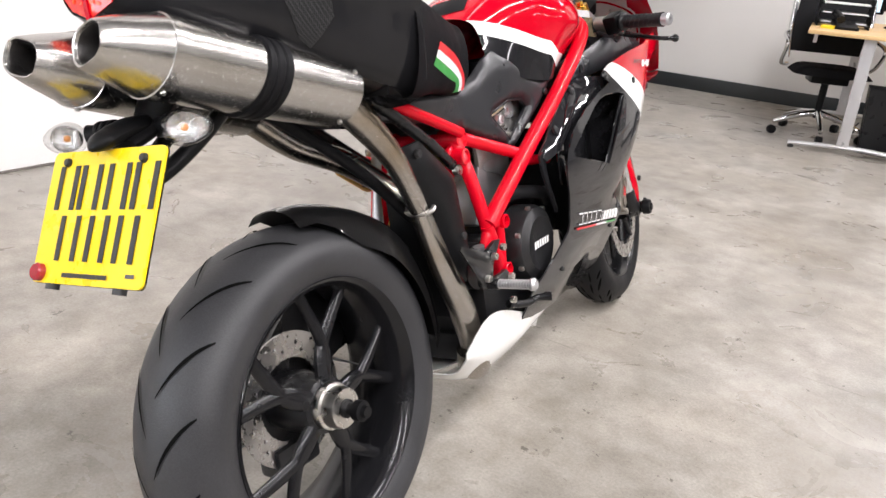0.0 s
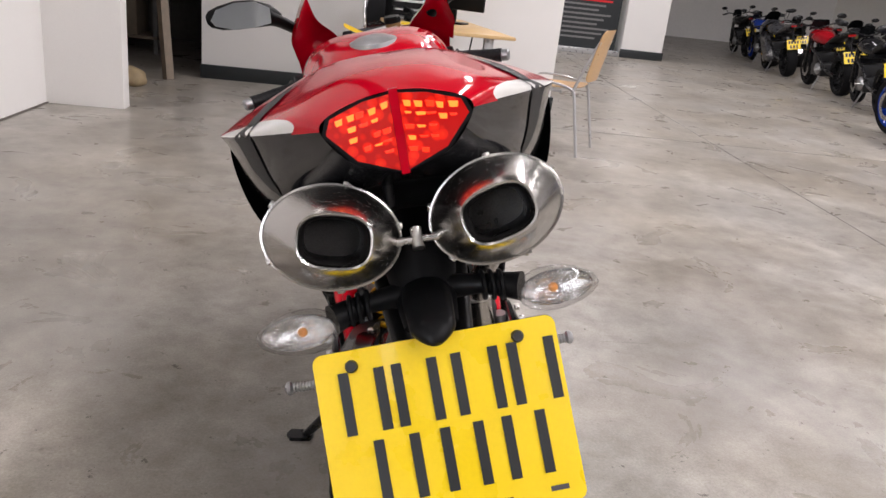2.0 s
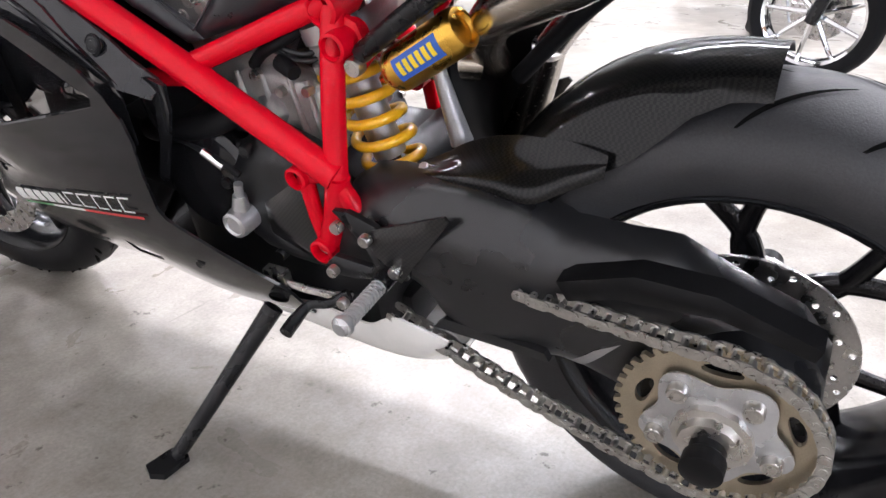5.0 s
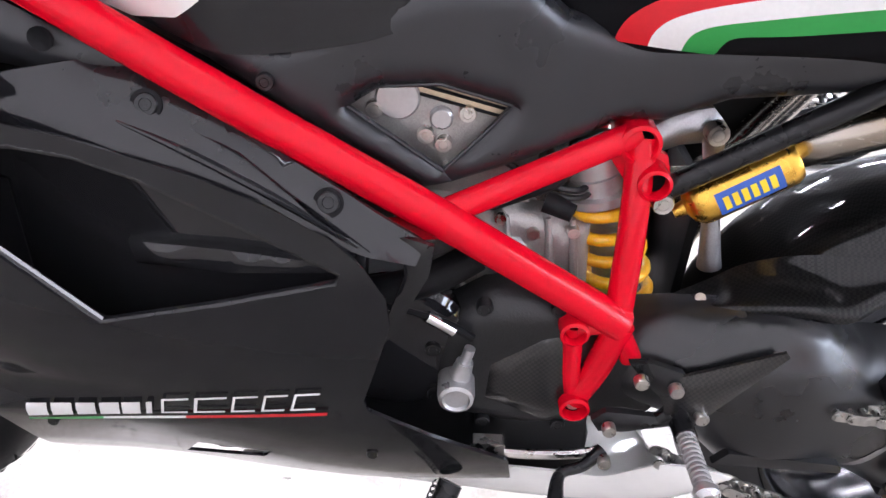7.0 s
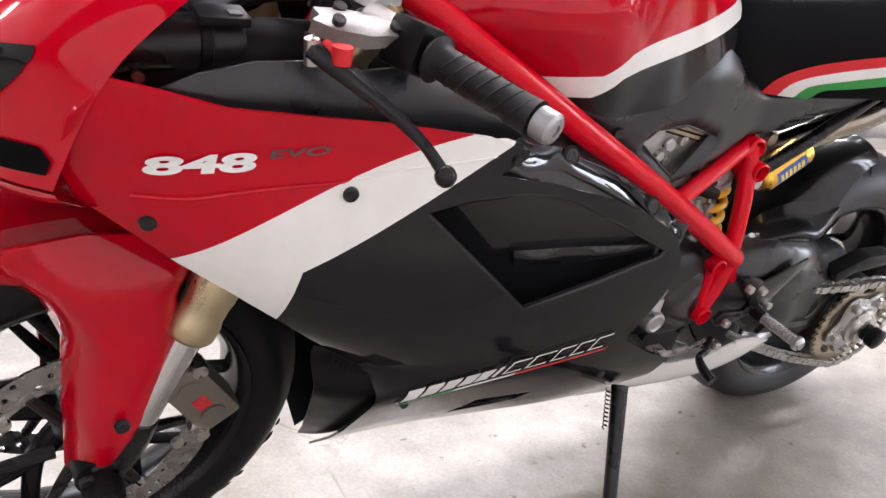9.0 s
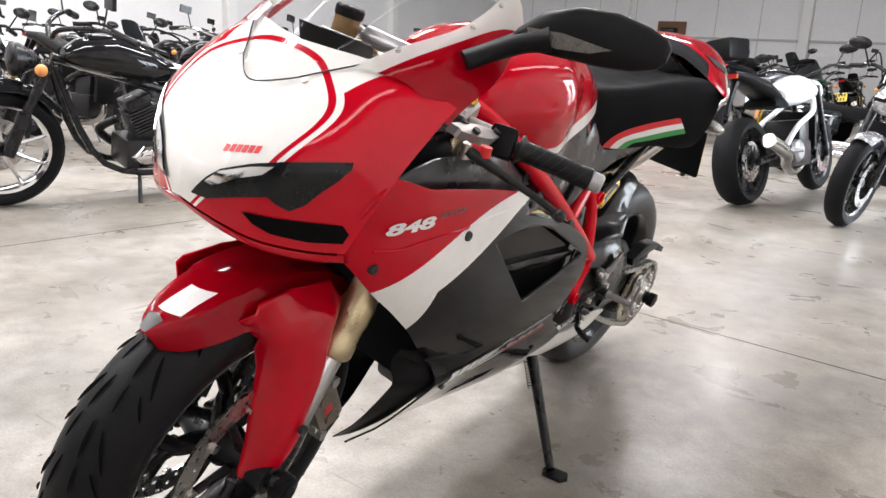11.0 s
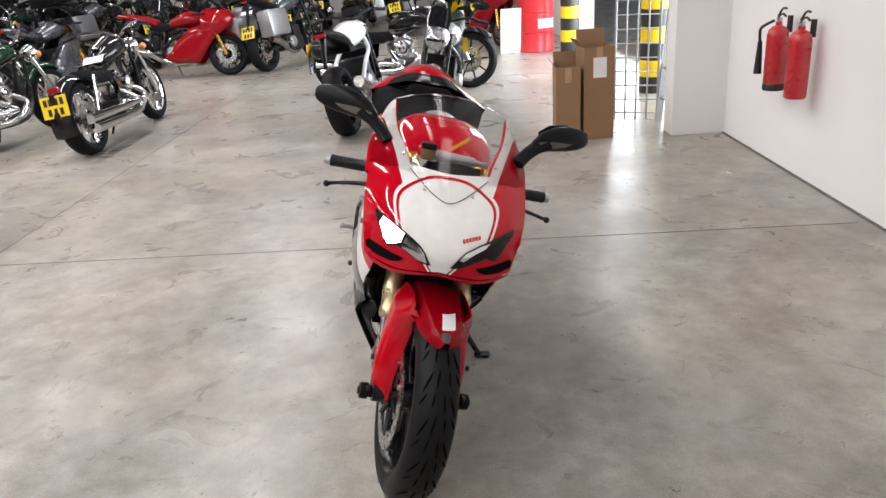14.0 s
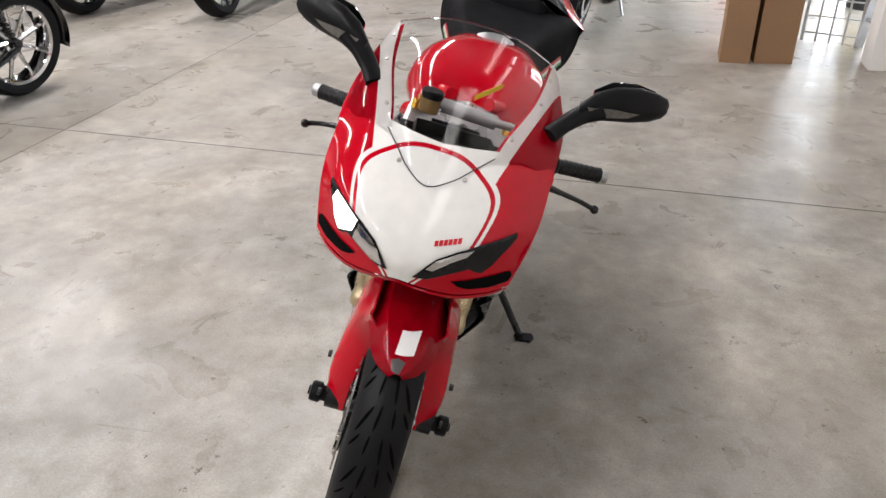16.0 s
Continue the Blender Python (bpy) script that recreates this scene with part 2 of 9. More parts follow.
def carbon(name):
    """Twill-woven dark fibre under clear coat."""
    m, n, l, b = nodes_of(name)
    tc = n.new("ShaderNodeTexCoord")
    ck = n.new("ShaderNodeTexChecker")
    ck.inputs["Scale"].default_value = 320
    ck.inputs["Color1"].default_value = (0.007, 0.007, 0.008, 1)
    ck.inputs["Color2"].default_value = (0.018, 0.0175, 0.017, 1)
    l.new(tc.outputs["Object"], ck.inputs["Vector"])
    l.new(ck.outputs[0], b.inputs["Base Color"])
    b.inputs["Roughness"].default_value = 0.28
    b.inputs["Coat Weight"].default_value = 1
    b.inputs["Coat Roughness"].default_value = 0.05
    return m


def grille(name):
    """Fine dark honeycomb netting."""
    m, n, l, b = nodes_of(name)
    tc = n.new("ShaderNodeTexCoord")
    vo = n.new("ShaderNodeTexVoronoi")
    vo.feature = "DISTANCE_TO_EDGE"
    vo.inputs["Scale"].default_value = 330
    vo.inputs["Randomness"].default_value = 0.25
    l.new(tc.outputs["Object"], vo.inputs["Vector"])
    r = n.new("ShaderNodeValToRGB")
    for e, (p, c) in zip(r.color_ramp.elements, ((0.07, (0.045, 0.045, 0.047)), (0.12, (0.004, 0.004, 0.004)))):
        e.position, e.color = p, (*c, 1)
    l.new(vo.outputs["Distance"], r.inputs[0])
    l.new(r.outputs[0], b.inputs["Base Color"])
    b.inputs["Roughness"].default_value = 0.5
    b.inputs["Specular IOR Level"].default_value = 0.2
    return m


M_net = grille("vent_netting")
M_carbon = carbon("carbon_weave")
M_carbon.node_tree.nodes["Principled BSDF"].inputs["Specular IOR Level"].default_value = 0.1

# ---------------------------------------------------------------- mesh tools


def part(name, bm, material, parent=None, label="", angle=38, bevel=0.0):
    """Links a bmesh as one mesh object under a thing or a part."""
    bmesh.ops.recalc_face_normals(bm, faces=bm.faces)
    if bevel:
        es = [e for e in bm.edges if len(e.link_faces) == 2 and e.calc_face_angle(0) > 0.6]
        bmesh.ops.bevel(bm, geom=es, offset=bevel, segments=2, profile=0.6, affect="EDGES", clamp_overlap=True)
    lim = radians(angle)
    for f in bm.faces:
        f.smooth = True
    for e in bm.edges:
        if len(e.link_faces) == 2 and e.calc_face_angle(0) > lim:
            e.smooth = False
    me = bpy.data.meshes.new(name)
    bm.to_mesh(me)
    bm.free()
    mats = material if isinstance(material, (list, tuple)) else [material]
    for m in mats:
        me.materials.append(m)
    ob = new(name, me)
    if parent is not None:
        ob.parent = parent
    if label:
        ob["label"] = label
    return ob


def thing(name, m, label, category, group="", kind=""):
    ob = new(name)
    ob.empty_display_size = 0.1
    ob.matrix_world = m
    return tagged(ob, label, category, group, kind)


def spline(pts, n=8, closed=False):
    """Catmull-Rom through the points, n steps a span."""
    p = [Vector(q) for q in pts]
    k = len(p)
    out = []
    for i in range(k if closed else k - 1):
        a, b, c, d = (p[(i + j - 1) % k] if closed else p[min(max(i + j - 1, 0), k - 1)] for j in range(4))
        for s in range(n):
            t = s / n
            out.append(0.5 * (2 * b + (c - a) * t + (2 * a - 5 * b + 4 * c - d) * t * t + (3 * b - a - 3 * c + d) * t ** 3))
    if not closed:
        out.append(p[-1].copy())
    return out


def skin(bm, rings, close_u=True, cap=(False, False)):
    """Faces between rings of equal length."""
    vs = [[bm.verts.new(p) for p in r] for r in rings]
    n = len(rings[0])
    for a, b in zip(vs, vs[1:]):
        for i in range(n if close_u else n - 1):
            j = (i + 1) % n
            try:
                bm.faces.new((a[i], a[j], b[j], b[i]))
            except ValueError:
                pass
    if cap[0]:
        bm.faces.new(vs[0][::-1])
    if cap[1]:
        bm.faces.new(vs[-1])
    return bm


def frame_of(d):
    d = Vector(d).normalized()
    up = Vector((0, 0, 1)) if abs(d.z) < 0.95 else Vector((0, 1, 0))
    a = d.cross(up).normalized()
    return a, a.cross(d).normalized(), d


def rod(bm, p0, p1, r0, r1=None, seg=16, cap=True):
    """A straight round bar or cone."""
    r1 = r0 if r1 is None else r1
    p0, p1 = Vector(p0), Vector(p1)
    a, b, _ = frame_of(p1 - p0)
    rings = [[p + (a * math.cos(t) + b * math.sin(t)) * r for t in (2 * math.pi * i / seg for i in range(seg))] for p, r in ((p0, r0), (p1, r1))]
    return skin(bm, rings, True, (cap, cap))


def tube(bm, pts, r, seg=12, n=8, closed=False, cap=True, flat=1.0, smooth=True):
    """A round (or flattened) bar along a curve; r may be a number or one number a point."""
    line = spline(pts, n, closed) if smooth else [Vector(p) for p in pts]
    rs = [r] * len(line) if not isinstance(r, (list, tuple)) else [float(np.interp(i / (len(line) - 1) * (len(r) - 1), range(len(r)), r)) for i in range(len(line))]
    rings, side = [], None
    for i, p in enumerate(line):
        k = len(line)
        d = (line[(i + 1) % k] - line[i - 1]) if closed else (line[min(i + 1, k - 1)] - line[max(i - 1, 0)])
        d.normalize()
        if side is None:
            side = frame_of(d)[0]
        side = (side - d * side.dot(d)).normalized()
        up = side.cross(d)
        rings.append([p + side * math.cos(t) * rs[i] + up * math.sin(t) * rs[i] * flat for t in (2 * math.pi * j / seg for j in range(seg))])
    if closed:
        rings.append(rings[0])
    skin(bm, rings, True, (cap and not closed, cap and not closed))
    if closed:
        bmesh.ops.remove_doubles(bm, verts=bm.verts, dist=1e-6)
    return bm


def lathe(bm, prof, origin, axis, seg=32, start=0.0, sweep=2 * math.pi):
    """A turned body: prof is (radius, distance along the axis)."""
    a, b, d = frame_of(axis)
    o = Vector(origin)
    full = abs(sweep - 2 * math.pi) < 1e-6
    k = seg if full else seg + 1
    rings = [[o + d * h + (a * math.cos(t) + b * math.sin(t)) * r for r, h in prof] for t in (start + sweep * i / seg for i in range(k))]
    if full:
        rings.append(rings[0])
    skin(bm, rings, False)
    bmesh.ops.remove_doubles(bm, verts=bm.verts, dist=1e-6)
    return bm


def block(bm, lo, hi, m=None):
    """A box between two corners, turned by m where given."""
    vs = [bm.verts.new((x, y, z)) for x in (lo[0], hi[0]) for y in (lo[1], hi[1]) for z in (lo[2], hi[2])]
    for f in ((0, 1, 3, 2), (4, 6, 7, 5), (0, 4, 5, 1), (2, 3, 7, 6), (0, 2, 6, 4), (1, 5, 7, 3)):
        bm.faces.new([vs[i] for i in f])
    if m is not None:
        bmesh.ops.transform(bm, matrix=m, verts=vs)
    return bm


def sheet2d(outline, holes=(), step=0.02):
    """Triangles that fill an outline with holes, with inner points every step."""
    def dense(loop):
        out = []
        for a, b in zip(loop, loop[1:] + loop[:1]):
            k = max(1, int(math.dist(a, b) / step))
            out += [(a[0] + (b[0] - a[0]) * i / k, a[1] + (b[1] - a[1]) * i / k) for i in range(k)]
        return out

    def inside(p, loop):
        c = False
        for (x0, y0), (x1, y1) in zip(loop, loop[1:] + loop[:1]):
            if (y0 > p[1]) != (y1 > p[1]) and p[0] < (x1 - x0) * (p[1] - y0) / (y1 - y0) + x0:
                c = not c
        return c

    loops = [dense(list(outline))] + [dense(list(h)) for h in holes]
    verts, edges = [], []
    for lp in loops:
        o = len(verts)
        verts += lp
        edges += [(o + i, o + (i + 1) % len(lp)) for i in range(len(lp))]
    x0, x1 = min(p[0] for p in loops[0]), max(p[0] for p in loops[0])
    y0, y1 = min(p[1] for p in loops[0]), max(p[1] for p in loops[0])
    ring = np.array(verts)
    for i in range(1, int((x1 - x0) / step) + 1):
        for j in range(1, int((y1 - y0) / step) + 1):
            p = (x0 + i * step + (j % 2) * step * 0.5, y0 + j * step * 0.9)
            if inside(p, loops[0]) and not any(inside(p, h) for h in loops[1:]) and np.min(np.hypot(ring[:, 0] - p[0], ring[:, 1] - p[1])) > step * 0.5:
                verts.append(p)
    v, _, f, *_ = delaunay_2d_cdt([Vector(p) for p in verts], edges, [], 0, 1e-7)
    keep = []
    for t in f:
        c = (sum(v[i].x for i in t) / 3, sum(v[i].y for i in t) / 3)
        if inside(c, loops[0]) and not any(inside(c, h) for h in loops[1:]):
            keep.append(t)
    return v, keep


def panel(bm, outline, place, holes=(), step=0.02, thick=0.003):
    """A curved sheet: the filled outline, laid into space by place(a, b), with thickness."""
    v, f = sheet2d(outline, holes, step)
    vs = [bm.verts.new(place(p.x, p.y)) for p in v]
    fs = []
    for t in f:
        try:
            fs.append(bm.faces.new([vs[i] for i in t]))
        except ValueError:
            pass
    loose = [q for q in vs if not q.link_faces]
    bmesh.ops.delete(bm, geom=loose, context="VERTS")
    if thick:
        bmesh.ops.recalc_face_normals(bm, faces=fs)
        bmesh.ops.solidify(bm, geom=fs, thickness=thick)
    return bm


def grid_skin(rows, nu=8, nv=8):
    """A fine grid of points through rows of control points, smooth both ways."""
    fine = [spline(r, nu) for r in rows]
    cols = [spline([r[i] for r in fine], nv) for i in range(len(fine[0]))]
    return [[c[j] for c in cols] for j in range(len(cols[0]))]


def mirror(bm):
    """Adds the body's own mirror image across x = 0."""
    g = bmesh.ops.duplicate(bm, geom=bm.verts[:] + bm.edges[:] + bm.faces[:])["geom"]
    vs = [e for e in g if isinstance(e, bmesh.types.BMVert)]
    for q in vs:
        q.co.x = -q.co.x
    bmesh.ops.reverse_faces(bm, faces=[e for e in g if isinstance(e, bmesh.types.BMFace)])
    bmesh.ops.remove_doubles(bm, verts=bm.verts, dist=1e-5)
    return bm


def moved(bm, m):
    bmesh.ops.transform(bm, matrix=m, verts=bm.verts)
    return bm


def laid(bm, outline, tree, origin, du, dv, down, lift=0.0015, step=0.01, holes=()):
    """A thin decal: an outline in the plane of du and dv, dropped along down on to a surface."""
    o, du, dv, down = Vector(origin), Vector(du), Vector(dv), Vector(down).normalized()

    def place(a, b):
        p = o + du * a + dv * b
        hit, nrm, _, _ = tree.ray_cast(p - down * 0.5, down)
        return hit - down * lift if hit is not None else p
    return panel(bm, outline, place, holes, step, 0)


def tree_of(*obs):
    vs, fs = [], []
    for ob in obs:
        k = len(vs)
        vs += [v.co.copy() for v in ob.data.vertices]
        fs += [[k + i for i in p.vertices] for p in ob.data.polygons]
    return BVHTree.FromPolygons(vs, fs)


def bolt(bm, p, axis, r=0.007, h=0.005):
    """A hexagon-socket bolt head."""
    d = Vector(axis).normalized()
    p = Vector(p)
    lathe(bm, [(0, h), (r * 0.5, h), (r * 0.5, h * 0.4), (r * 0.55, h), (r * 0.9, h), (r, h * 0.7), (r, -0.004)], p, d, 14)
    return bm


# ---------------------------------------------------------------- hall
def concrete():
    """Polished, stained power-floated concrete."""
    m, n, l, b = nodes_of("polished_concrete")
    tc = n.new("ShaderNodeTexCoord")

    def noise_at(scale, detail, rough=0.55, dist=0.0):
        q = n.new("ShaderNodeTexNoise")
        q.inputs["Scale"].default_value, q.inputs["Detail"].default_value = scale, detail
        q.inputs["Roughness"].default_value, q.inputs["Distortion"].default_value = rough, dist
        l.new(tc.outputs["Object"], q.inputs["Vector"])
        return q.outputs["Fac"]

    def ramp(src, stops):
        r = n.new("ShaderNodeValToRGB")
        while len(r.color_ramp.elements) < len(stops):
            r.color_ramp.elements.new(0.5)
        for e, (p, c) in zip(r.color_ramp.elements, stops):
            e.position, e.color = p, (*c, 1)
        l.new(src, r.inputs[0])
        return r.outputs[0]

    def mixed(a, bb, fac, kind="MULTIPLY"):
        x = n.new("ShaderNodeMix")
        x.data_type, x.blend_type = "RGBA", kind
        x.inputs["Factor"].default_value = fac
        l.new(a, x.inputs["A"])
        l.new(bb, x.inputs["B"])
        return x.outputs["Result"]
    def streaks(turn, scale, stops):
        mp = n.new("ShaderNodeMapping")
        mp.inputs["Rotation"].default_value = (0, 0, radians(turn))
        mp.inputs["Scale"].default_value = (1, 16, 1)
        l.new(tc.outputs["Object"], mp.inputs["Vector"])
        q = n.new("ShaderNodeTexNoise")
        q.inputs["Scale"].default_value, q.inputs["Detail"].default_value, q.inputs["Roughness"].default_value = scale, 4, 0.55
        l.new(mp.outputs[0], q.inputs["Vector"])
        return ramp(q.outputs["Fac"], stops)
    base = ramp(noise_at(0.8, 5, 0.50, 0.25), [(0.25, (0.26, 0.247, 0.232)), (0.75, (0.42, 0.408, 0.392))])
    cloud = ramp(noise_at(2.6, 7, 0.56, 0.15), [(0.28, (0.70, 0.685, 0.65)), (0.72, (1.14, 1.14, 1.14))])
    blot = ramp(noise_at(8.5, 9, 0.68, 0.1), [(0.28, (0.62, 0.60, 0.565)), (0.72, (1.18, 1.18, 1.18))])
    scuff = streaks(34, 2.3, [(0.265, (0.42, 0.40, 0.37)), (0.30, (1, 1, 1))])
    scrape = streaks(-52, 1.7, [(0.70, (1, 1, 1)), (0.76, (1.25, 1.25, 1.25))])
    speck = ramp(noise_at(21, 5, 0.72), [(0.315, (0.20, 0.18, 0.16)), (0.35, (1, 1, 1))])
    blob = ramp(noise_at(8.5, 4, 0.62), [(0.25, (0.42, 0.39, 0.34)), (0.31, (1, 1, 1))])
    pits = ramp(noise_at(60, 3, 0.6), [(0.22, (0.45, 0.42, 0.38)), (0.32, (1, 1, 1))])
    grain = ramp(noise_at(140, 4, 0.7), [(0.3, (0.74, 0.74, 0.73)), (0.7, (1.14, 1.14, 1.14))])
    tint = ramp(noise_at(1.1, 4, 0.5, 0.2), [(0.25, (1.0, 1.0, 1.0)), (0.75, (1.06, 0.98, 0.86))])
    col = mixed(base, cloud, 0.9)
    col = mixed(col, tint, 0.8)
    col = mixed(col, blot, 0.9)
    col = mixed(col, speck, 0.75)
    col = mixed(col, pits, 0.6)
    col = mixed(col, blob, 0.6)
    col = mixed(col, scuff, 0.5)
    col = mixed(col, scrape, 0.8)
    col = mixed(col, grain, 0.8)
    l.new(col, b.inputs["Base Color"])
    mr = n.new("ShaderNodeMapRange")
    mr.inputs["From Min"].default_value, mr.inputs["From Max"].default_value = 0.3, 0.7
    mr.inputs["To Min"].default_value, mr.inputs["To Max"].default_value = 0.23, 0.42
    l.new(noise_at(3.2, 6, 0.6, 0.8), mr.inputs["Value"])
    l.new(mr.outputs[0], b.inputs["Roughness"])
    bp = n.new("ShaderNodeBump")
    bp.inputs["Strength"].default_value, bp.inputs["Distance"].default_value = 0.12, 0.004
    l.new(noise_at(14, 5), bp.inputs["Height"])
    l.new(bp.outputs[0], b.inputs["Normal"])
    b.inputs["Specular IOR Level"].default_value = 0.4
    return m


M_floor = concrete()
M_wall = mat("white_wall_paint", (0.83, 0.815, 0.795), 0.6, var=0.035, scale=1.6, bump=0.12, fine=180)
M_clad = mat("white_cladding", (0.80, 0.79, 0.78), 0.5, var=0.05, scale=1.2, bump=0.05)
M_skirt = mat("black_skirting", (0.016, 0.020, 0.022), 0.4, var=0.2)
M_steel_grey = mat("grey_steel_section", (0.20, 0.20, 0.20), 0.45, metal=0.5, var=0.15)
M_joint_pale = mat("pale_panel_joint", (0.48, 0.47, 0.46), 0.6, var=0.1)
M_joint = mat("saw_cut_joint", (0.10, 0.095, 0.09), 0.8, var=0.3, scale=6)
M_ceiling = mat("roof_liner", (0.20, 0.20, 0.20), 0.7, var=0.1, scale=1)
M_grey_wood = mat("weathered_plank", (0.20, 0.16, 0.12), 0.7, var=0.3, scale=12, bump=0.3)


def B():
    return bmesh.new()


def box_part(name, lo, hi, m, parent=None, bevel=0.0, label="", turn=None):
    return part(name, block(B(), lo, hi, turn), m, parent, label, bevel=bevel)


def structure(name, lo, hi, m, label, category, bevel=0.0, turn=None):
    return tagged(box_part(name, lo, hi, m, None, bevel, "", turn), label, category, "", "structure")


structure("floor", (-9, -23, FLOOR - 0.2), (15.5, 25, FLOOR), M_floor, "stained polished concrete floor of the hall", "floor")
# saw-cut joints, a hair above the slab
GRID = pose(0, 0, 0, 0, 0, -3.1)
for k, (lo, hi) in enumerate([((-2.45, -0.583, FLOOR + 0.0005), (15, -0.578, FLOOR + 0.0015)), ((-8, -6.6, FLOOR + 0.0005), (15, -6.595, FLOOR + 0.0015)), ((-1.6, 5.45, FLOOR + 0.0005), (15, 5.455, FLOOR + 0.0015)),
                              ((2.455, -22, FLOOR + 0.0005), (2.46, -0.584, FLOOR + 0.0015)), ((2.455, -0.577, FLOOR + 0.0005), (2.46, 24, FLOOR + 0.0015)), ((8.4, -22, FLOOR + 0.0005), (8.405, 24, FLOOR + 0.0015))]):
    structure("floor_joint_%d" % (k + 1), lo, hi, M_joint, "dark saw-cut joint across the concrete floor", "floor joint", 0, GRID)
WT = Matrix.Translation((-2.60, -2.70, 0)) @ pose(0, 0, 0, 0, 0, -1.45)
structure("wall_west", (-0.25, 0.0, FLOOR), (0.0, 7.28, CEIL), M_wall, "plain white painted wall", "wall", 0, WT)
structure("wall_base_joint", (0.0005, 0.003, FLOOR), (0.014, 7.27, FLOOR + 0.009), mat("grimy_sealant", (0.14, 0.125, 0.11), 0.8, var=0.5, scale=9), "grimy dark joint along the foot of the wall", "floor joint", 0, WT)
structure("pier_south", (-0.25, -0.22, FLOOR), (0.43, 0.0, CEIL), M_wall, "white wall pier beside the loading door", "pier", 0.006, WT)
structure("pier_north", (-2.60, 4.57, FLOOR), (-1.90, 4.70, CEIL), M_wall, "white wall pier beside the store opening", "pier", 0.006)
structure("wall_west_south", (-3.0, -22.0, FLOOR), (-2.75, -9.2, CEIL), M_clad, "white hall wall beyond the loading door", "wall")
structure("lintel_loading_door", (-3.0, -9.2, 4.2), (-2.75, -2.90, CEIL), M_clad, "white wall over the loading door", "wall")
structure("wall_south", (-9, -22.3, FLOOR), (15.5, -22.0, CEIL), M_clad, "white panelled far wall of the hall", "wall")
structure("wall_east", (15.0, -22.0, FLOOR), (15.3, 24.6, CEIL), M_clad, "white panelled side wall of the hall", "wall")
structure("wall_far_north", (-9, 24.6, FLOOR), (15.5, 24.9, CEIL), M_clad, "white panelled end wall of the hall", "wall")
structure("wall_desk", (-1.75, 6.35, FLOOR), (1.52, 6.62, CEIL), M_wall, "white wall behind the desk", "wall", 0.005)
structure("skirting_desk", (-1.755, 6.322, FLOOR), (1.545, 6.348, 0.11), M_skirt, "black skirting along the desk wall", "skirting", 0.004)
structure("skirting_desk_end", (1.522, 6.35, FLOOR), (1.545, 6.62, 0.11), M_skirt, "black skirting on the wall end", "skirting", 0.004)
structure("column_wall", (4.45, 13.6, FLOOR), (5.25, 14.2, CEIL), M_wall, "broad white column", "column", 0.005)
structure("skirting_column", (4.43, 13.57, FLOOR), (5.27, 13.598, 0.14), M_skirt, "black skirting on the column", "skirting", 0.004)
structure("ceiling", (-9, -22.3, CEIL), (15.5, 24.9, CEIL + 0.2), M_ceiling, "light roof lining of the hall", "ceiling")
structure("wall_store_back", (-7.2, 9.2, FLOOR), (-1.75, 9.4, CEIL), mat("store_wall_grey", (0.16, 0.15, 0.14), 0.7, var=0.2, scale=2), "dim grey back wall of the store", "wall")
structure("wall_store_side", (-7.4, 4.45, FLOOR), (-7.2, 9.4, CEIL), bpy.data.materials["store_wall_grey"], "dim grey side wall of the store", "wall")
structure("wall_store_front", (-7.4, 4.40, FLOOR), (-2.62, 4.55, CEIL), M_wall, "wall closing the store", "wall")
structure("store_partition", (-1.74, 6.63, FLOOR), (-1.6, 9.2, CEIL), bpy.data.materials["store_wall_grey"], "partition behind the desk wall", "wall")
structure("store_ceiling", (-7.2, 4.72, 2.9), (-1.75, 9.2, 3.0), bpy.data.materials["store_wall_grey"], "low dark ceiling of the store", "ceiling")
# steel columns and rails on the far walls
for i, x in enumerate((-6.5, -1.0, 4.5, 10.0)):
    structure("steel_column_%d" % (i + 1), (x - 0.13, -21.99, FLOOR), (x + 0.13, -21.75, CEIL), M_wall, "white steel column on the far wall", "column", 0.004)
for k in range(19):
    x = -8.5 + k * 1.3
    structure("panel_joint_%d" % (k + 1), (x, -21.998, FLOOR), (x + 0.02, -21.985, CEIL), M_joint_pale, "vertical joint between wall panels", "panel joint")
for k, z in enumerate((1.9, 3.7)):
    structure("wall_rail_%d" % (k + 1), (-9, -21.997, z), (15, -21.93, z + 0.06), M_joint_pale, "horizontal rail on the panelled wall", "rail")
for i, y in enumerate((-16, -10, -4, 2, 8, 14, 20)):
    structure("east_column_%d" % (i + 1), (14.76, y - 0.13, FLOOR), (14.99, y + 0.13, CEIL), M_wall, "white steel column on the side wall", "column", 0.004)
# outdoor backdrop seen through the loading door
yard = structure("backdrop_yard", (-8.8, -10.5, FLOOR), (-8.7, -2.9, 5), glow("pale_yard", (0.80, 0.88, 1.0), 3.0), "pale daylit yard beyond the door", "backdrop")
# light fittings
# fittings at x = -1.6 only accompany the added fill row
for i, (x, y) in enumerate(STRIPS):
    f = thing("strip_luminaire", pose(x, y, 5.80), "long white ceiling strip light hanging from the roof", "ceiling light", "hall strip lights")
    part("housing", block(B(), (-0.28, -2.85, 0.02), (0.28, 2.85, 0.09)), M_wall, f, bevel=0.01)
    for e in (-2, 2):
        part("suspension_wire", rod(B(), (0, e, 0.09), (0, e, 0.62), 0.006, None, 6), M_steel_grey, f)


# ---------------------------------------------------------------- the motorcycle in the foreground
BIKE = pose(0.068, 0, 0.003, 0, -14.35, 1.95)
bike = thing("sport_motorcycle", BIKE, "red, white and black sport motorcycle leaning on its side stand", "motorcycle")


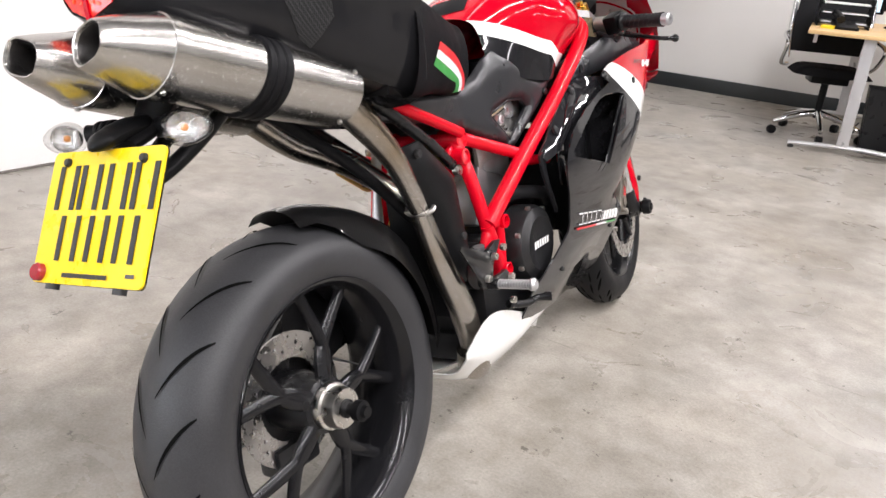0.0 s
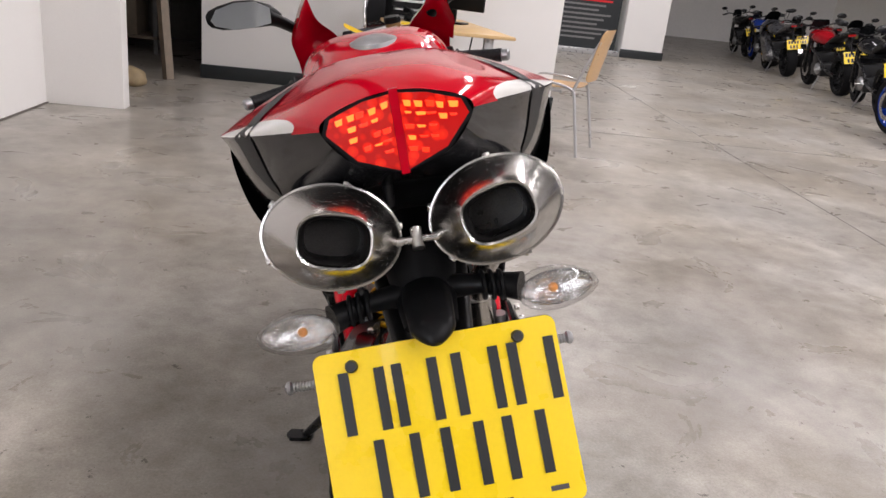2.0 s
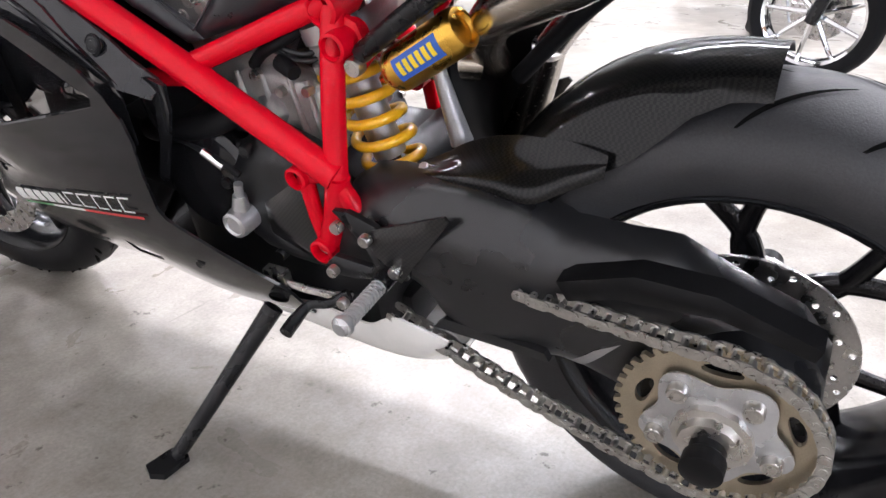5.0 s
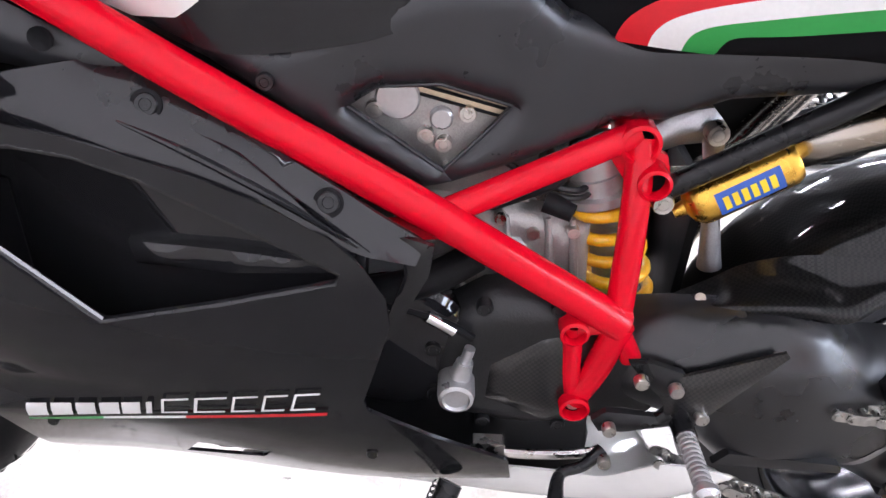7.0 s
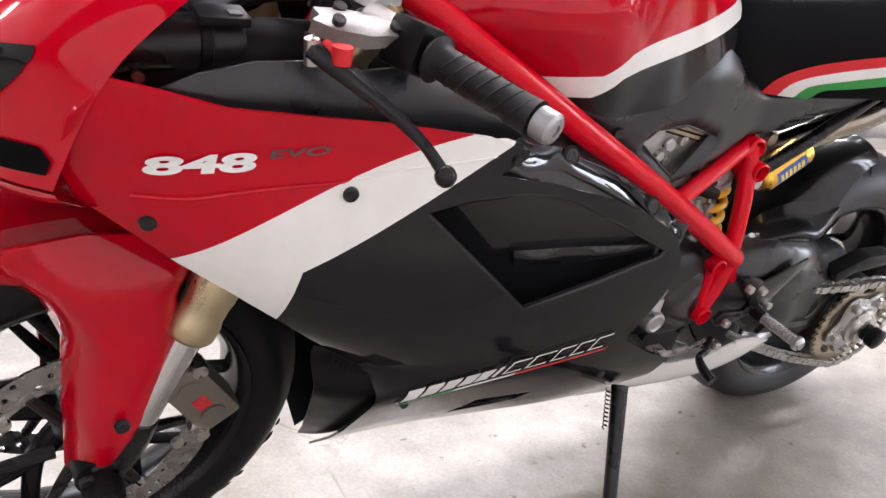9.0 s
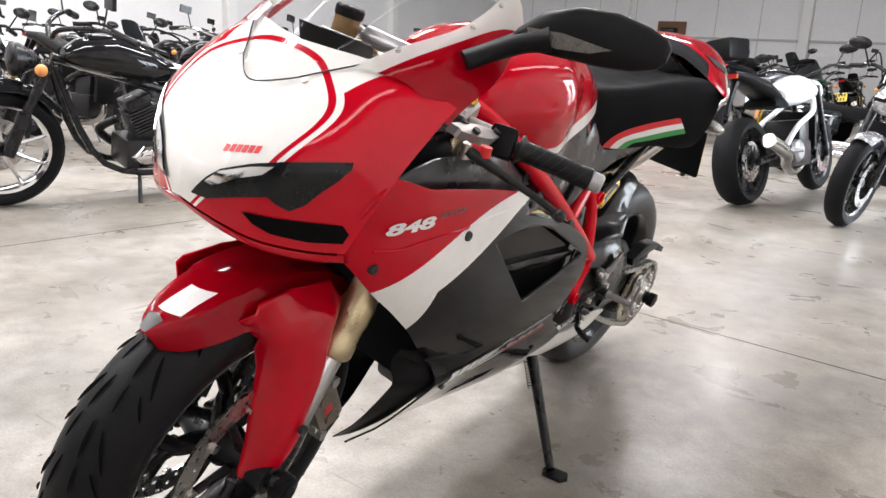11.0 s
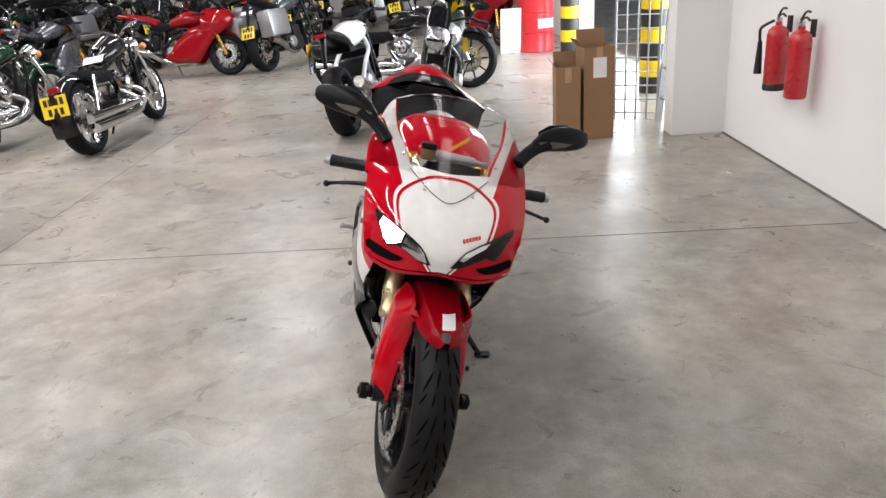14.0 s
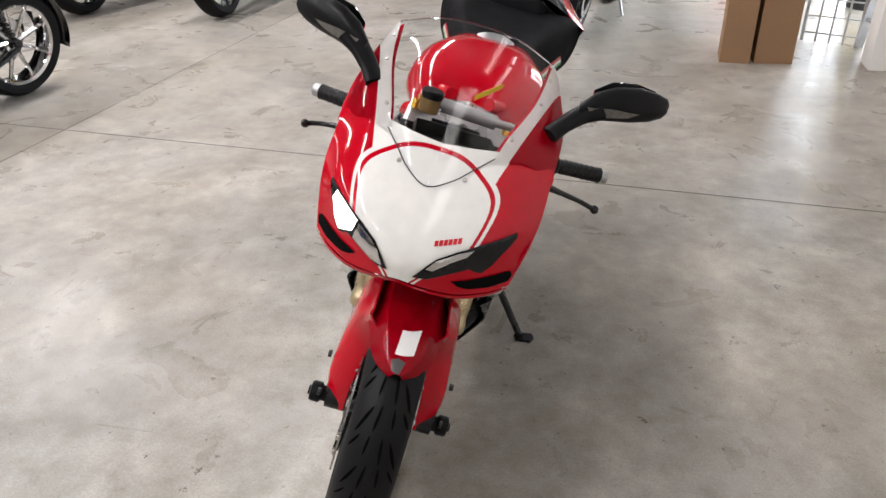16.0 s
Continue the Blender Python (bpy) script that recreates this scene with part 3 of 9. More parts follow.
def seg_dist(p, loop):
    a = np.array(loop)
    b = np.roll(a, -1, 0)
    ab, ap = b - a, np.array(p) - a
    t = np.clip((ap * ab).sum(1) / np.maximum((ab * ab).sum(1), 1e-12), 0, 1)
    return float(np.min(np.hypot(*(ap - ab * t[:, None]).T)))


def pillow(bm, outline, place, height, soft, depth=0.0, step=0.012, holes=(), ease=3):
    """A swelling body: flat back at depth, front raised from its outline with rounded edges. place(a, b, h)."""
    v, f = sheet2d(outline, holes, step)
    loops = [list(outline)] + [list(h) for h in holes]

    def lift(p):
        d = min(seg_dist((p.x, p.y), lp) for lp in loops) / soft
        return height * math.sqrt(max(0.0, 1 - (1 - min(d, 1)) ** 2))
    front = [bm.verts.new(place(p.x, p.y, lift(p))) for p in v]
    back = [bm.verts.new(place(p.x, p.y, -depth)) for p in v]
    count = {}
    for t in f:
        bm.faces.new([front[i] for i in t])
        bm.faces.new([back[i] for i in reversed(t)])
        for i, j in ((t[0], t[1]), (t[1], t[2]), (t[2], t[0])):
            count[(i, j)] = 1
    for i, j in count:
        if (j, i) not in count:
            bm.faces.new((front[j], front[i], back[i], back[j]))
    edge_ids = {i for e in count if (e[1], e[0]) not in count for i in e}
    inner = [q for i, q in enumerate(front) if i not in edge_ids]
    for _ in range(ease):
        bmesh.ops.smooth_vert(bm, verts=inner, factor=0.5, use_axis_x=True, use_axis_y=True, use_axis_z=True)
    bmesh.ops.remove_doubles(bm, verts=bm.verts, dist=1e-6)
    bmesh.ops.delete(bm, geom=[q for q in bm.verts if not q.link_faces], context="VERTS")
    return bm


def side(s, x0):
    """Places a point of the side view (y, z), swelling outwards, on the bike's side s."""
    return lambda a, b, h: (s * (x0 + h), a, b)


# --- wheels
def tread(c, R, crown, n, s, w):
    """Slanting water grooves, laid as narrow curved strips on the tyre's crown."""
    bm = B()
    for k in range(n):
        a0 = 2 * math.pi * k / n
        for sg, off in ((1, 0), (-1, math.pi / n)):
            line = []
            for i in range(9):
                u = i / 8
                xx = sg * (0.006 + u * s)
                r = R - crown * xx * xx / 0.0025 + 0.0007
                a = a0 + off + 0.40 * u - 0.10 * u * u
                line.append((Vector((c[0] + xx, c[1] + r * math.sin(a), c[2] + r * math.cos(a))), a, u))
            half = [w * (0.35 + 1.3 * u * (1 - u) * 2) for *_, u in line]
            vs = []
            for (p, a, u), h in zip(line, half):
                t = Vector((0, math.cos(a), -math.sin(a)))
                vs.append((bm.verts.new(p - t * h), bm.verts.new(p + t * h)))
            for q0, q1 in zip(vs, vs[1:]):
                bm.faces.new((q0[0], q0[1], q1[1], q1[0]))
    return bm


def dash_tread(c, R, crown, n):
    """Staggered dashes on the crown and slanting cuts on the shoulders."""
    bm = B()
    for k in range(n):
        for sg, off in ((1, 0), (-1, math.pi / n)):
            for x0, x1, a0, a1, w in ((0.008, 0.014, 0.0, 0.17, 0.0030), (0.017, 0.021, 0.20, 0.33, 0.0026), (0.025, 0.047, 0.02, 0.20, 0.0034), (0.036, 0.052, 0.21, 0.31, 0.0028)):
                vs = []
                for i in range(7):
                    u = i / 6
                    x, a = sg * (x0 + (x1 - x0) * u), off + 2 * math.pi * k / n + a0 + (a1 - a0) * u
                    r = R - crown * x * x / 0.0025 + 0.0007
                    p = Vector((c[0] + x, c[1] + r * math.sin(a), c[2] + r * math.cos(a)))
                    d = Vector((sg * (a1 - a0) * r, (x1 - x0) * -math.cos(a), (x1 - x0) * math.sin(a))).normalized() * w * (0.25 + 3.0 * u * (1 - u))
                    vs.append((bm.verts.new(p - d), bm.verts.new(p + d)))
                for q0, q1 in zip(vs, vs[1:]):
                    bm.faces.new((q0[0], q0[1], q1[1], q1[0]))
    return bm


RW, FW = Vector((0, 0.02, 0.298)), Vector((0, 1.468, 0.292))
rear_wheel = part("rear_wheel", lathe(B(), [(0.03, -0.05), (0.052, -0.05), (0.055, -0.02), (0.05, 0.05), (0.03, 0.06), (0.0, 0.06)], RW, (1, 0, 0), 40), M_satin, bike, "black twin-spoke alloy rear wheel")
part("tyre", lathe(B(), [(0.214, -0.07), (0.224, -0.078), (0.25, -0.089), (0.272, -0.0885), (0.290, -0.074), (0.302, -0.054), (0.311, -0.027), (0.315, 0),
                         (0.311, 0.027), (0.302, 0.054), (0.290, 0.074), (0.272, 0.0885), (0.25, 0.089), (0.224, 0.078), (0.214, 0.07)], RW, (1, 0, 0), 96), M_rubber_worn_lit, rear_wheel, "worn black rear tyre with light sheen put into its grey")
part("tread_groove", tread(RW, 0.3156, 0.0112, 17, 0.066, 0.0050), M_groove, rear_wheel)
part("rim", lathe(B(), [(0.226, 0.074), (0.222, 0.080), (0.214, 0.076), (0.206, 0.06), (0.196, 0.02), (0.196, -0.02), (0.206, -0.06), (0.214, -0.076), (0.222, -0.080), (0.226, -0.074), (0.216, -0.06), (0.206, 0), (0.216, 0.06), (0.226, 0.074)], RW, (1, 0, 0), 80), M_wheel, rear_wheel)


def spoke(bm, c, a, x0, x1, r0, r1, da, wide=0.011):
    def at(r, ang, x):
        return Vector((x, c[1] + r * math.sin(ang), c[2] + r * math.cos(ang)))
    mid = (r0 + r1) * 0.42
    tube(bm, [at(r0, a, x0), at(mid, a, (x0 * 0.6 + x1 * 0.4)), at(r1, a + da, x1)], [wide * 1.5, wide * 1.1, wide * 0.85], 10, 6, flat=1.35)
    tube(bm, [at(r0, a, x0), at(mid, a, (x0 * 0.6 + x1 * 0.4)), at(r1, a - da, x1)], [wide * 1.5, wide * 1.1, wide * 0.85], 10, 6, flat=1.35)


for k in range(5):
    part("spoke", (lambda bm: (spoke(bm, RW, 0.25 + k * 2 * math.pi / 5, 0.045, 0.035, 0.045, 0.203, 0.27, 0.0092), bm)[1])(B()), M_wheel, rear_wheel)
part("hub_nut", lathe(B(), [(0, 0.098), (0.012, 0.098), (0.014, 0.094), (0.034, 0.094), (0.036, 0.086), (0.036, 0.07), (0.041, 0.068), (0.041, 0.055), (0.0, 0.055)], RW, (1, 0, 0), 36), M_bolt, rear_wheel, "large bright alloy wheel nut")
part("axle_bobbin", lathe(B(), [(0, 0.142), (0.010, 0.142), (0.011, 0.134), (0.018, 0.132), (0.018, 0.118), (0.012, 0.114), (0.012, 0.104), (0.016, 0.100), (0.016, 0.094)], RW, (1, 0, 0), 28), M_plastic, rear_wheel)
part("axle_bobbin", lathe(B(), [(0.026, -0.176), (0.026, -0.19), (0.020, -0.195), (0.018, -0.21), (0.022, -0.215), (0.022, -0.232), (0.012, -0.236), (0.0, -0.236)], RW, (1, 0, 0), 28), M_plastic, rear_wheel)


def circle(cx, cy, r, n=9):
    return [(cx + r * math.cos(2 * math.pi * i / n), cy + r * math.sin(2 * math.pi * i / n)) for i in range(n)]


def disc_mesh(c, x, R, r, n, hole=0.004, thick=0.004, wave=0.0):
    """A drilled brake disc ring."""
    outer = [((R + wave * math.sin(10 * t)) * math.cos(t), (R + wave * math.sin(10 * t)) * math.sin(t)) for t in (2 * math.pi * i / 60 for i in range(60))]
    holes = [circle(0, 0, r, 30)]
    for i in range(n):
        a = 2 * math.pi * i / n
        rr = r + (R - r) * (0.3, 0.55, 0.8)[i % 3]
        holes.append(circle(rr * math.cos(a), rr * math.sin(a), hole, 8))
    return panel(B(), outer, lambda a, b: (c[0] + x, c[1] + a, c[2] + b), holes, 0.02, thick)


part("brake_disc", disc_mesh(RW, -0.035, 0.122, 0.075, 36), M_disc, rear_wheel, "drilled steel rear brake disc")
# sprocket and its carrier
teeth = []
for i in range(40):
    for k, r in enumerate((0.101, 0.101, 0.1085, 0.1085)):
        a = 2 * math.pi * (i + (0.0, 0.38, 0.52, 0.86)[k]) / 40
        teeth.append((r * math.cos(a), r * math.sin(a)))
slots = []
for i in range(5):
    a = 2 * math.pi * i / 5 + 0.3
    slots.append([((0.080 + 0.008 * math.cos(t)) * math.cos(a + 0.26 * math.sin(t)), (0.080 + 0.008 * math.cos(t)) * math.sin(a + 0.26 * math.sin(t))) for t in (2 * math.pi * j / 14 for j in range(14))])
sprocket = part("sprocket", panel(B(), teeth, lambda a, b: (-0.168, RW[1] + a, RW[2] + b), slots, 0.02, 0.006), M_sprocket, bike, "bronze-grey toothed rear sprocket")
bm = B()
flower = [((0.072 + 0.010 * math.cos(5 * t)) * math.cos(t + 0.9), (0.072 + 0.010 * math.cos(5 * t)) * math.sin(t + 0.9)) for t in (2 * math.pi * i / 60 for i in range(60))]
pillow(bm, flower, lambda a, b, h: (-0.175 - h, RW[1] + a, RW[2] + b), 0.006, 0.006, 0.002, 0.014)
part("carrier", bm, M_silver, sprocket)
for i in range(5):
    a = 2 * math.pi * i / 5 + 0.9
    part("carrier_bolt", bolt(B(), (-0.181, RW[1] + 0.062 * math.cos(a), RW[2] + 0.062 * math.sin(a)), (-1, 0, 0), 0.011, 0.008), M_bolt, sprocket)
part("axle_nut", lathe(B(), [(0.042, -0.178), (0.042, -0.188), (0.034, -0.19), (0.032, -0.20), (0.024, -0.202), (0.018, -0.202)], RW, (1, 0, 0), 12), M_bolt, sprocket)


def chain_mesh():
    """Roller links on two runs, plates alternating."""
    bm = B()
    c0, c1 = Vector((0, RW[1], RW[2])), Vector((0, 0.50, 0.405))
    r0, r1 = 0.105, 0.034
    top0, top1 = c0 + Vector((0, 0.02, r0)), c1 + Vector((0, 0, r1))
    bot0, bot1 = c0 + Vector((0, 0.02, -r0)), c1 + Vector((0, 0, -r1))
    path = spline([top0.lerp(top1, 0.42), top0.lerp(top1, 0.2) + Vector((0, 0, -0.002)), top0], 20)
    for i in range(13):
        a = i / 12 * math.pi
        path.append(c0 + Vector((0, -math.sin(a), math.cos(a))) * r0)
    path += spline([bot0, bot0.lerp(bot1, 0.4) + Vector((0, 0, -0.010)), bot0.lerp(bot1, 0.8)], 20)
    pts, acc = [path[0]], 0.0
    for a, b in zip(path, path[1:]):
        d = (b - a).length
        while acc + d >= 0.0159:
            t = (0.0159 - acc) / d
            a = a + (b - a) * t
            pts.append(a.copy())
            d, acc = (b - a).length, 0.0
        acc += d
    for i, (a, b) in enumerate(zip(pts, pts[1:])):
        d = (b - a).normalized()
        u = Vector((1, 0, 0)).cross(d)
        w = 0.0095 if i % 2 else 0.0072
        for sx in (-1, 1):
            ring = []
            for q, sg in ((a, -1), (b, 1)):
                for t in np.linspace(-math.pi / 2, math.pi / 2, 5):
                    ring.append(q + d * (sg * math.cos(t) * 0.0062) + u * (math.sin(t) * 0.0068 * sg))
            x = -0.171 + sx * w
            skin(bm, [[Vector((x, p.y, p.z)) for p in ring], [Vector((x + sx * 0.0018, p.y, p.z)) for p in ring]], True, (True, True))
        rod(bm, (-0.171 - 0.012, a.y, a.z), (-0.171 + 0.012, a.y, a.z), 0.0042, None, 8)
    return bm


part("drive_chain", chain_mesh(), M_chain, bike, "bright steel roller drive chain")
part("chain_guard", pillow(B(), [(0.19, 0.447), (0.11, 0.476), (0.034, 0.474), (-0.06, 0.44), (-0.055, 0.425), (0.03, 0.449), (0.13, 0.442), (0.178, 0.425)], side(-1, 0.176), 0.008, 0.01, 0.03), M_plastic, bike)

# --- swingarm on the left only
def ease_in(t):
    t = max(0.0, min(1.0, t))
    return t * t * (3 - 2 * t)


ARM = [(0.480, 0.470), (0.456, 0.486), (0.408, 0.501), (0.352, 0.510), (0.30, 0.511), (0.252, 0.505), (0.222, 0.490), (0.196, 0.474), (0.137, 0.461), (0.091, 0.455), (0.051, 0.431), (0.02, 0.412), (-0.035, 0.385), (-0.070, 0.335), (-0.066, 0.275), (-0.025, 0.222), (0.035, 0.208),
       (0.09, 0.228), (0.14, 0.265), (0.190, 0.298), (0.23, 0.302), (0.275, 0.300), (0.325, 0.309), (0.352, 0.335), (0.378, 0.371), (0.43, 0.372), (0.485, 0.372), (0.505, 0.43)]
swingarm = part("swingarm", pillow(B(), ARM, lambda a, b, h: (-(float(np.interp(a, (-0.07, 0.03, 0.11, 0.19, 0.28, 0.38, 0.46, 0.50), (0.085, 0.098, 0.108, 0.128, 0.146, 0.140, 0.118, 0.105))) + h), a, b), 0.036, 0.045, 0.042, 0.011, (), 10), M_swing, bike, "single-sided black cast swingarm", angle=60)
part("lower_step", pillow(B(), [(0.345, 0.335), (0.20, 0.330), (0.205, 0.342), (0.33, 0.352)], side(-1, 0.178), 0.004, 0.004, 0.01, 0.01), M_swing, swingarm)
part("swingarm_pivot", (lambda bm: (rod(bm, (-0.15, 0.46, 0.415), (0.12, 0.46, 0.415), 0.05, None, 28), bm)[1])(B()), M_engine, swingarm)
part("axle_housing", lathe(B(), [(0.088, -0.06), (0.092, -0.07), (0.092, -0.13), (0.084, -0.15), (0.06, -0.16), (0.0, -0.16)], RW, (1, 0, 0), 40), M_satin, swingarm)
part("rear_caliper", (lambda bm: block(bm, (-0.075, -0.045, 0.17), (-0.02, 0.055, 0.225)))(B()), M_engine, swingarm, bevel=0.008)
part("foil_sticker", laid(B(), [(0.128, 0.358), (0.19, 0.292), (0.205, 0.300), (0.155, 0.345)], tree_of(swingarm), (0, 0, 0), (0, 1, 0), (0, 0, 1), (1, 0, 0), 0.001, 0.01), M_alloy, swingarm)
# --- hugger over the rear tyre
bm = B()
rows = []
for i in range(15):
    a = radians(1 + i * 6.4)
    r = 0.322 + 0.010 * math.sin(i / 14 * math.pi)
    yy, zz = RW[1] + r * math.sin(a), RW[2] + r * math.cos(a)
    hw = 0.06 + 0.045 * min(1, i / 6)
    drop = 0.044 * ease_in((i - 0.8) / 3.4) + 0.008
    n = Vector((0, math.sin(a), math.cos(a)))
    p = Vector((0, yy, zz))
    rows.append([p + Vector((u * hw, 0, 0)) + n * (0.02 * (1 - u * u) - drop * max(0, abs(u) - 0.72) / 0.28) for u in np.linspace(-1, 1, 17)])
skin(bm, rows, False)
bmesh.ops.solidify(bm, geom=bm.faces[:], thickness=0.004)
part("rear_hugger", bm, M_carbon, bike, "gloss black woven carbon tyre hugger")
flange = []
for y, xi, zi, xo, zo in ((0.425, 0.085, 0.484, 0.100, 0.484), (0.37, 0.075, 0.508, 0.118, 0.507), (0.33, 0.070, 0.530, 0.126, 0.517), (0.28, 0.075, 0.548, 0.130, 0.522), (0.235, 0.085, 0.556, 0.132, 0.518), (0.20, 0.092, 0.560, 0.120, 0.532), (0.163, 0.100, 0.556, 0.107, 0.548)):
    flange.append([Vector((-xi, y, zi)), Vector((-(xi * 0.6 + xo * 0.4), y, zi * 0.55 + zo * 0.45 - 0.004)), Vector((-xo, y, zo)), Vector((-xo - 0.004, y, zo - 0.012))])
bm = skin(B(), grid_skin(flange, 6, 6), False)
bmesh.ops.solidify(bm, geom=bm.faces[:], thickness=0.004)
part("inner_mudguard", block(B(), (-0.03, 0.372, 0.33), (0.10, 0.384, 0.60)), M_plastic, bike, bevel=0.004)
wing = part("hugger_flange", bm, M_carbon, bike, "carbon flange bolted over the swingarm")
for y, x, z in ((0.412, 0.096, 0.489), (0.378, 0.102, 0.504)):
    part("flange_bolt", bolt(B(), (-x, y, z), (-0.5, 0.2, 0.85), 0.006, 0.004), M_bolt, wing)

# --- trellis frame
frame_part = part("trellis_frame", (lambda bm: (rod(bm, (0, 1.17, 0.80), (0, 1.12, 0.905), 0.036, None, 24), bm)[1])(B()), M_frame_red, bike, "red steel trellis frame")
for s in (-1, 1):
    def rail(pts, r, seg=18):
        part("frame_tube", tube(B(), [(s * x, y, z) for x, y, z in pts], r, seg, 6, smooth=len(pts) > 2), M_frame_red, frame_part)
    rail([(0.045, 1.16, 0.905), (0.136, 1.09, 0.865), (0.157, 0.88, 0.745), (0.154, 0.65, 0.612), (0.148, 0.470, 0.500)], 0.0180)
    rail([(0.045, 1.13, 0.945), (0.10, 1.0, 0.90), (0.11, 0.80, 0.80)], 0.0135)
    rail([(0.144, 0.668, 0.612), (0.092, 0.478, 0.686)], 0.0136)
    rail([(0.092, 0.472, 0.682), (0.122, 0.472, 0.59), (0.146, 0.474, 0.485)], 0.0143)
    rail([(0.146, 0.470, 0.50), (0.148, 0.486, 0.44), (0.149, 0.505, 0.396)], 0.0150)
    rail([(0.148, 0.518, 0.497), (0.149, 0.513, 0.44), (0.149, 0.505, 0.396)], 0.0105)
    rail([(0.146, 0.480, 0.502), (0.148, 0.516, 0.496)], 0.012)
    rail([(0.146, 0.468, 0.485), (0.145, 0.452, 0.455)], 0.012)
    rail([(0.138, 0.80, 0.580), (0.140, 0.66, 0.600)], 0.0120)
    for (x, y, z), r in (((0.088, 0.477, 0.681), 0.0200), ((0.103, 0.460, 0.647), 0.0165), ((0.145, 0.519, 0.497), 0.0150), ((0.147, 0.505, 0.395), 0.0165)):
        bm = lathe(B(), [(r * 0.72, 0.0), (r * 0.72, 0.0195), (r * 0.8, 0.0225), (r, 0.0205), (r, -0.03), (r * 0.72, -0.03), (r * 0.72, 0.0)], (s * x, y, z), (s, 0, 0), 24)
        part("frame_boss", bm, M_frame_red, frame_part)
        # black disc paints the shade down the bore
        part("boss_bore", lathe(B(), [(0, 0.0090), (r * 0.715, 0.0090), (r * 0.715, 0.004)], (s * x, y, z), (s, 0, 0), 24), M_void, frame_part)
    part("frame_gusset", pillow(B(), [(0.500, 0.69), (0.445, 0.665), (0.432, 0.625), (0.448, 0.607), (0.47, 0.62), (0.50, 0.66)], side(s, 0.094), 0.008, 0.008, 0.008), M_frame_red, frame_part)
    part("frame_bolt", bolt(B(), (s * 0.106, 0.445, 0.622), (s, 0, 0), 0.011, 0.009), M_bolt, frame_part)
for p, r in (((0.088, 0.477, 0.681), 0.013), ((0.147, 0.505, 0.395), 0.012)):
    part("cross_tube", rod(B(), (-p[0], p[1], p[2]), p, r), M_frame_red, frame_part)
# rear sub-frame and rocker
for s in (-1, 1):
    part("subframe_tube", tube(B(), [(s * 0.100, 0.440, 0.634), (s * 0.108, 0.33, 0.710), (s * 0.10, 0.10, 0.85), (s * 0.06, -0.08, 0.90)], 0.0115, 12, 6), M_satin, bike)
    if s > 0:
        part("subframe_tube", tube(B(), [(0.11, 0.47, 0.695), (0.11, 0.25, 0.78), (0.09, 0.0, 0.87)], 0.0115, 12, 6), M_frame_red, bike)
part("linkage_arm", pillow(B(), [(0.475, 0.628), (0.480, 0.655), (0.425, 0.690), (0.395, 0.697), (0.378, 0.680), (0.388, 0.660), (0.42, 0.655)], side(-1, 0.045), 0.014, 0.014, 0.014), M_alloy, bike, "cast alloy suspension rocker")
part("linkage_bolt", bolt(B(), (-0.061, 0.393, 0.678), (-1, 0, 0), 0.012, 0.01), M_bolt, bike)
part("linkage_rod", tube(B(), [(-0.048, 0.390, 0.672), (-0.050, 0.374, 0.595), (-0.048, 0.356, 0.512)], [0.012, 0.0085, 0.014], 12, 6), M_alloy, bike)

# --- rear shock
shock = part("rear_shock", (lambda bm: (rod(bm, (-0.055, 0.492, 0.615), (-0.050, 0.46, 0.48), 0.021, None, 24), bm)[1])(B()), M_alloy, bike, "shock absorber with bright yellow coil spring")
a, b = Vector((-0.056, 0.497, 0.607)), Vector((-0.049, 0.447, 0.452))
ax, bx, d = frame_of(b - a)
part("spring", tube(B(), [a + (b - a) * (i / 66) + (ax * math.cos(i / 12 * 2 * math.pi) + bx * math.sin(i / 12 * 2 * math.pi)) * 0.035 for i in range(67)], 0.0068, 10, 2), M_spring, shock)
part("preload_collar", lathe(B(), [(0.022, -0.055), (0.036, -0.05), (0.036, -0.03), (0.031, -0.028), (0.034, -0.026), (0.034, -0.008), (0.040, -0.006), (0.040, 0.004), (0.02, 0.006)], a, d, 28), M_silver, shock)
part("shock_rod", (lambda bm: (rod(bm, b + d * -0.07, b + d * 0.05, 0.008), bm)[1])(B()), M_chrome, shock)
p0, p1 = Vector((-0.088, 0.425, 0.600)), Vector((-0.083, 0.318, 0.668))
reservoir = part("gas_reservoir", lathe(B(), [(0, 0), (0.006, 0.0), (0.008, 0.012), (0.018, 0.016), (0.0245, 0.024), (0.0255, 0.03), (0.0255, 0.118), (0.022, 0.125), (0.018, 0.125), (0.016, 0.120), (0, 0.120)], p0, p1 - p0, 32), M_gold, shock, "gold anodised gas reservoir with a blue label")
la, lb, ld = frame_of(p1 - p0)


def on_reservoir(u, v, r=0.0259):
    ang = v / r
    out = -Vector((1, 0, 0))
    out = (out - ld * out.dot(ld)).normalized()
    up = ld.cross(out)
    up = up if up.z > 0 else -up
    return p0 + ld * u + (out * math.cos(ang) + up * math.sin(ang)) * r


part("label", panel(B(), [(0.040, -0.013), (0.105, -0.013), (0.105, 0.014), (0.040, 0.014)], on_reservoir, (), 0.005, 0), M_blue_label, reservoir)
for k in range(6):
    u = 0.046 + k * 0.0092
    part("label_mark", panel(B(), [(u, -0.007), (u + 0.006, -0.007), (u + 0.006, 0.008), (u, 0.008)], lambda x, y: on_reservoir(x, y, 0.0264), (), 0.004, 0), M_yellow_label, reservoir)

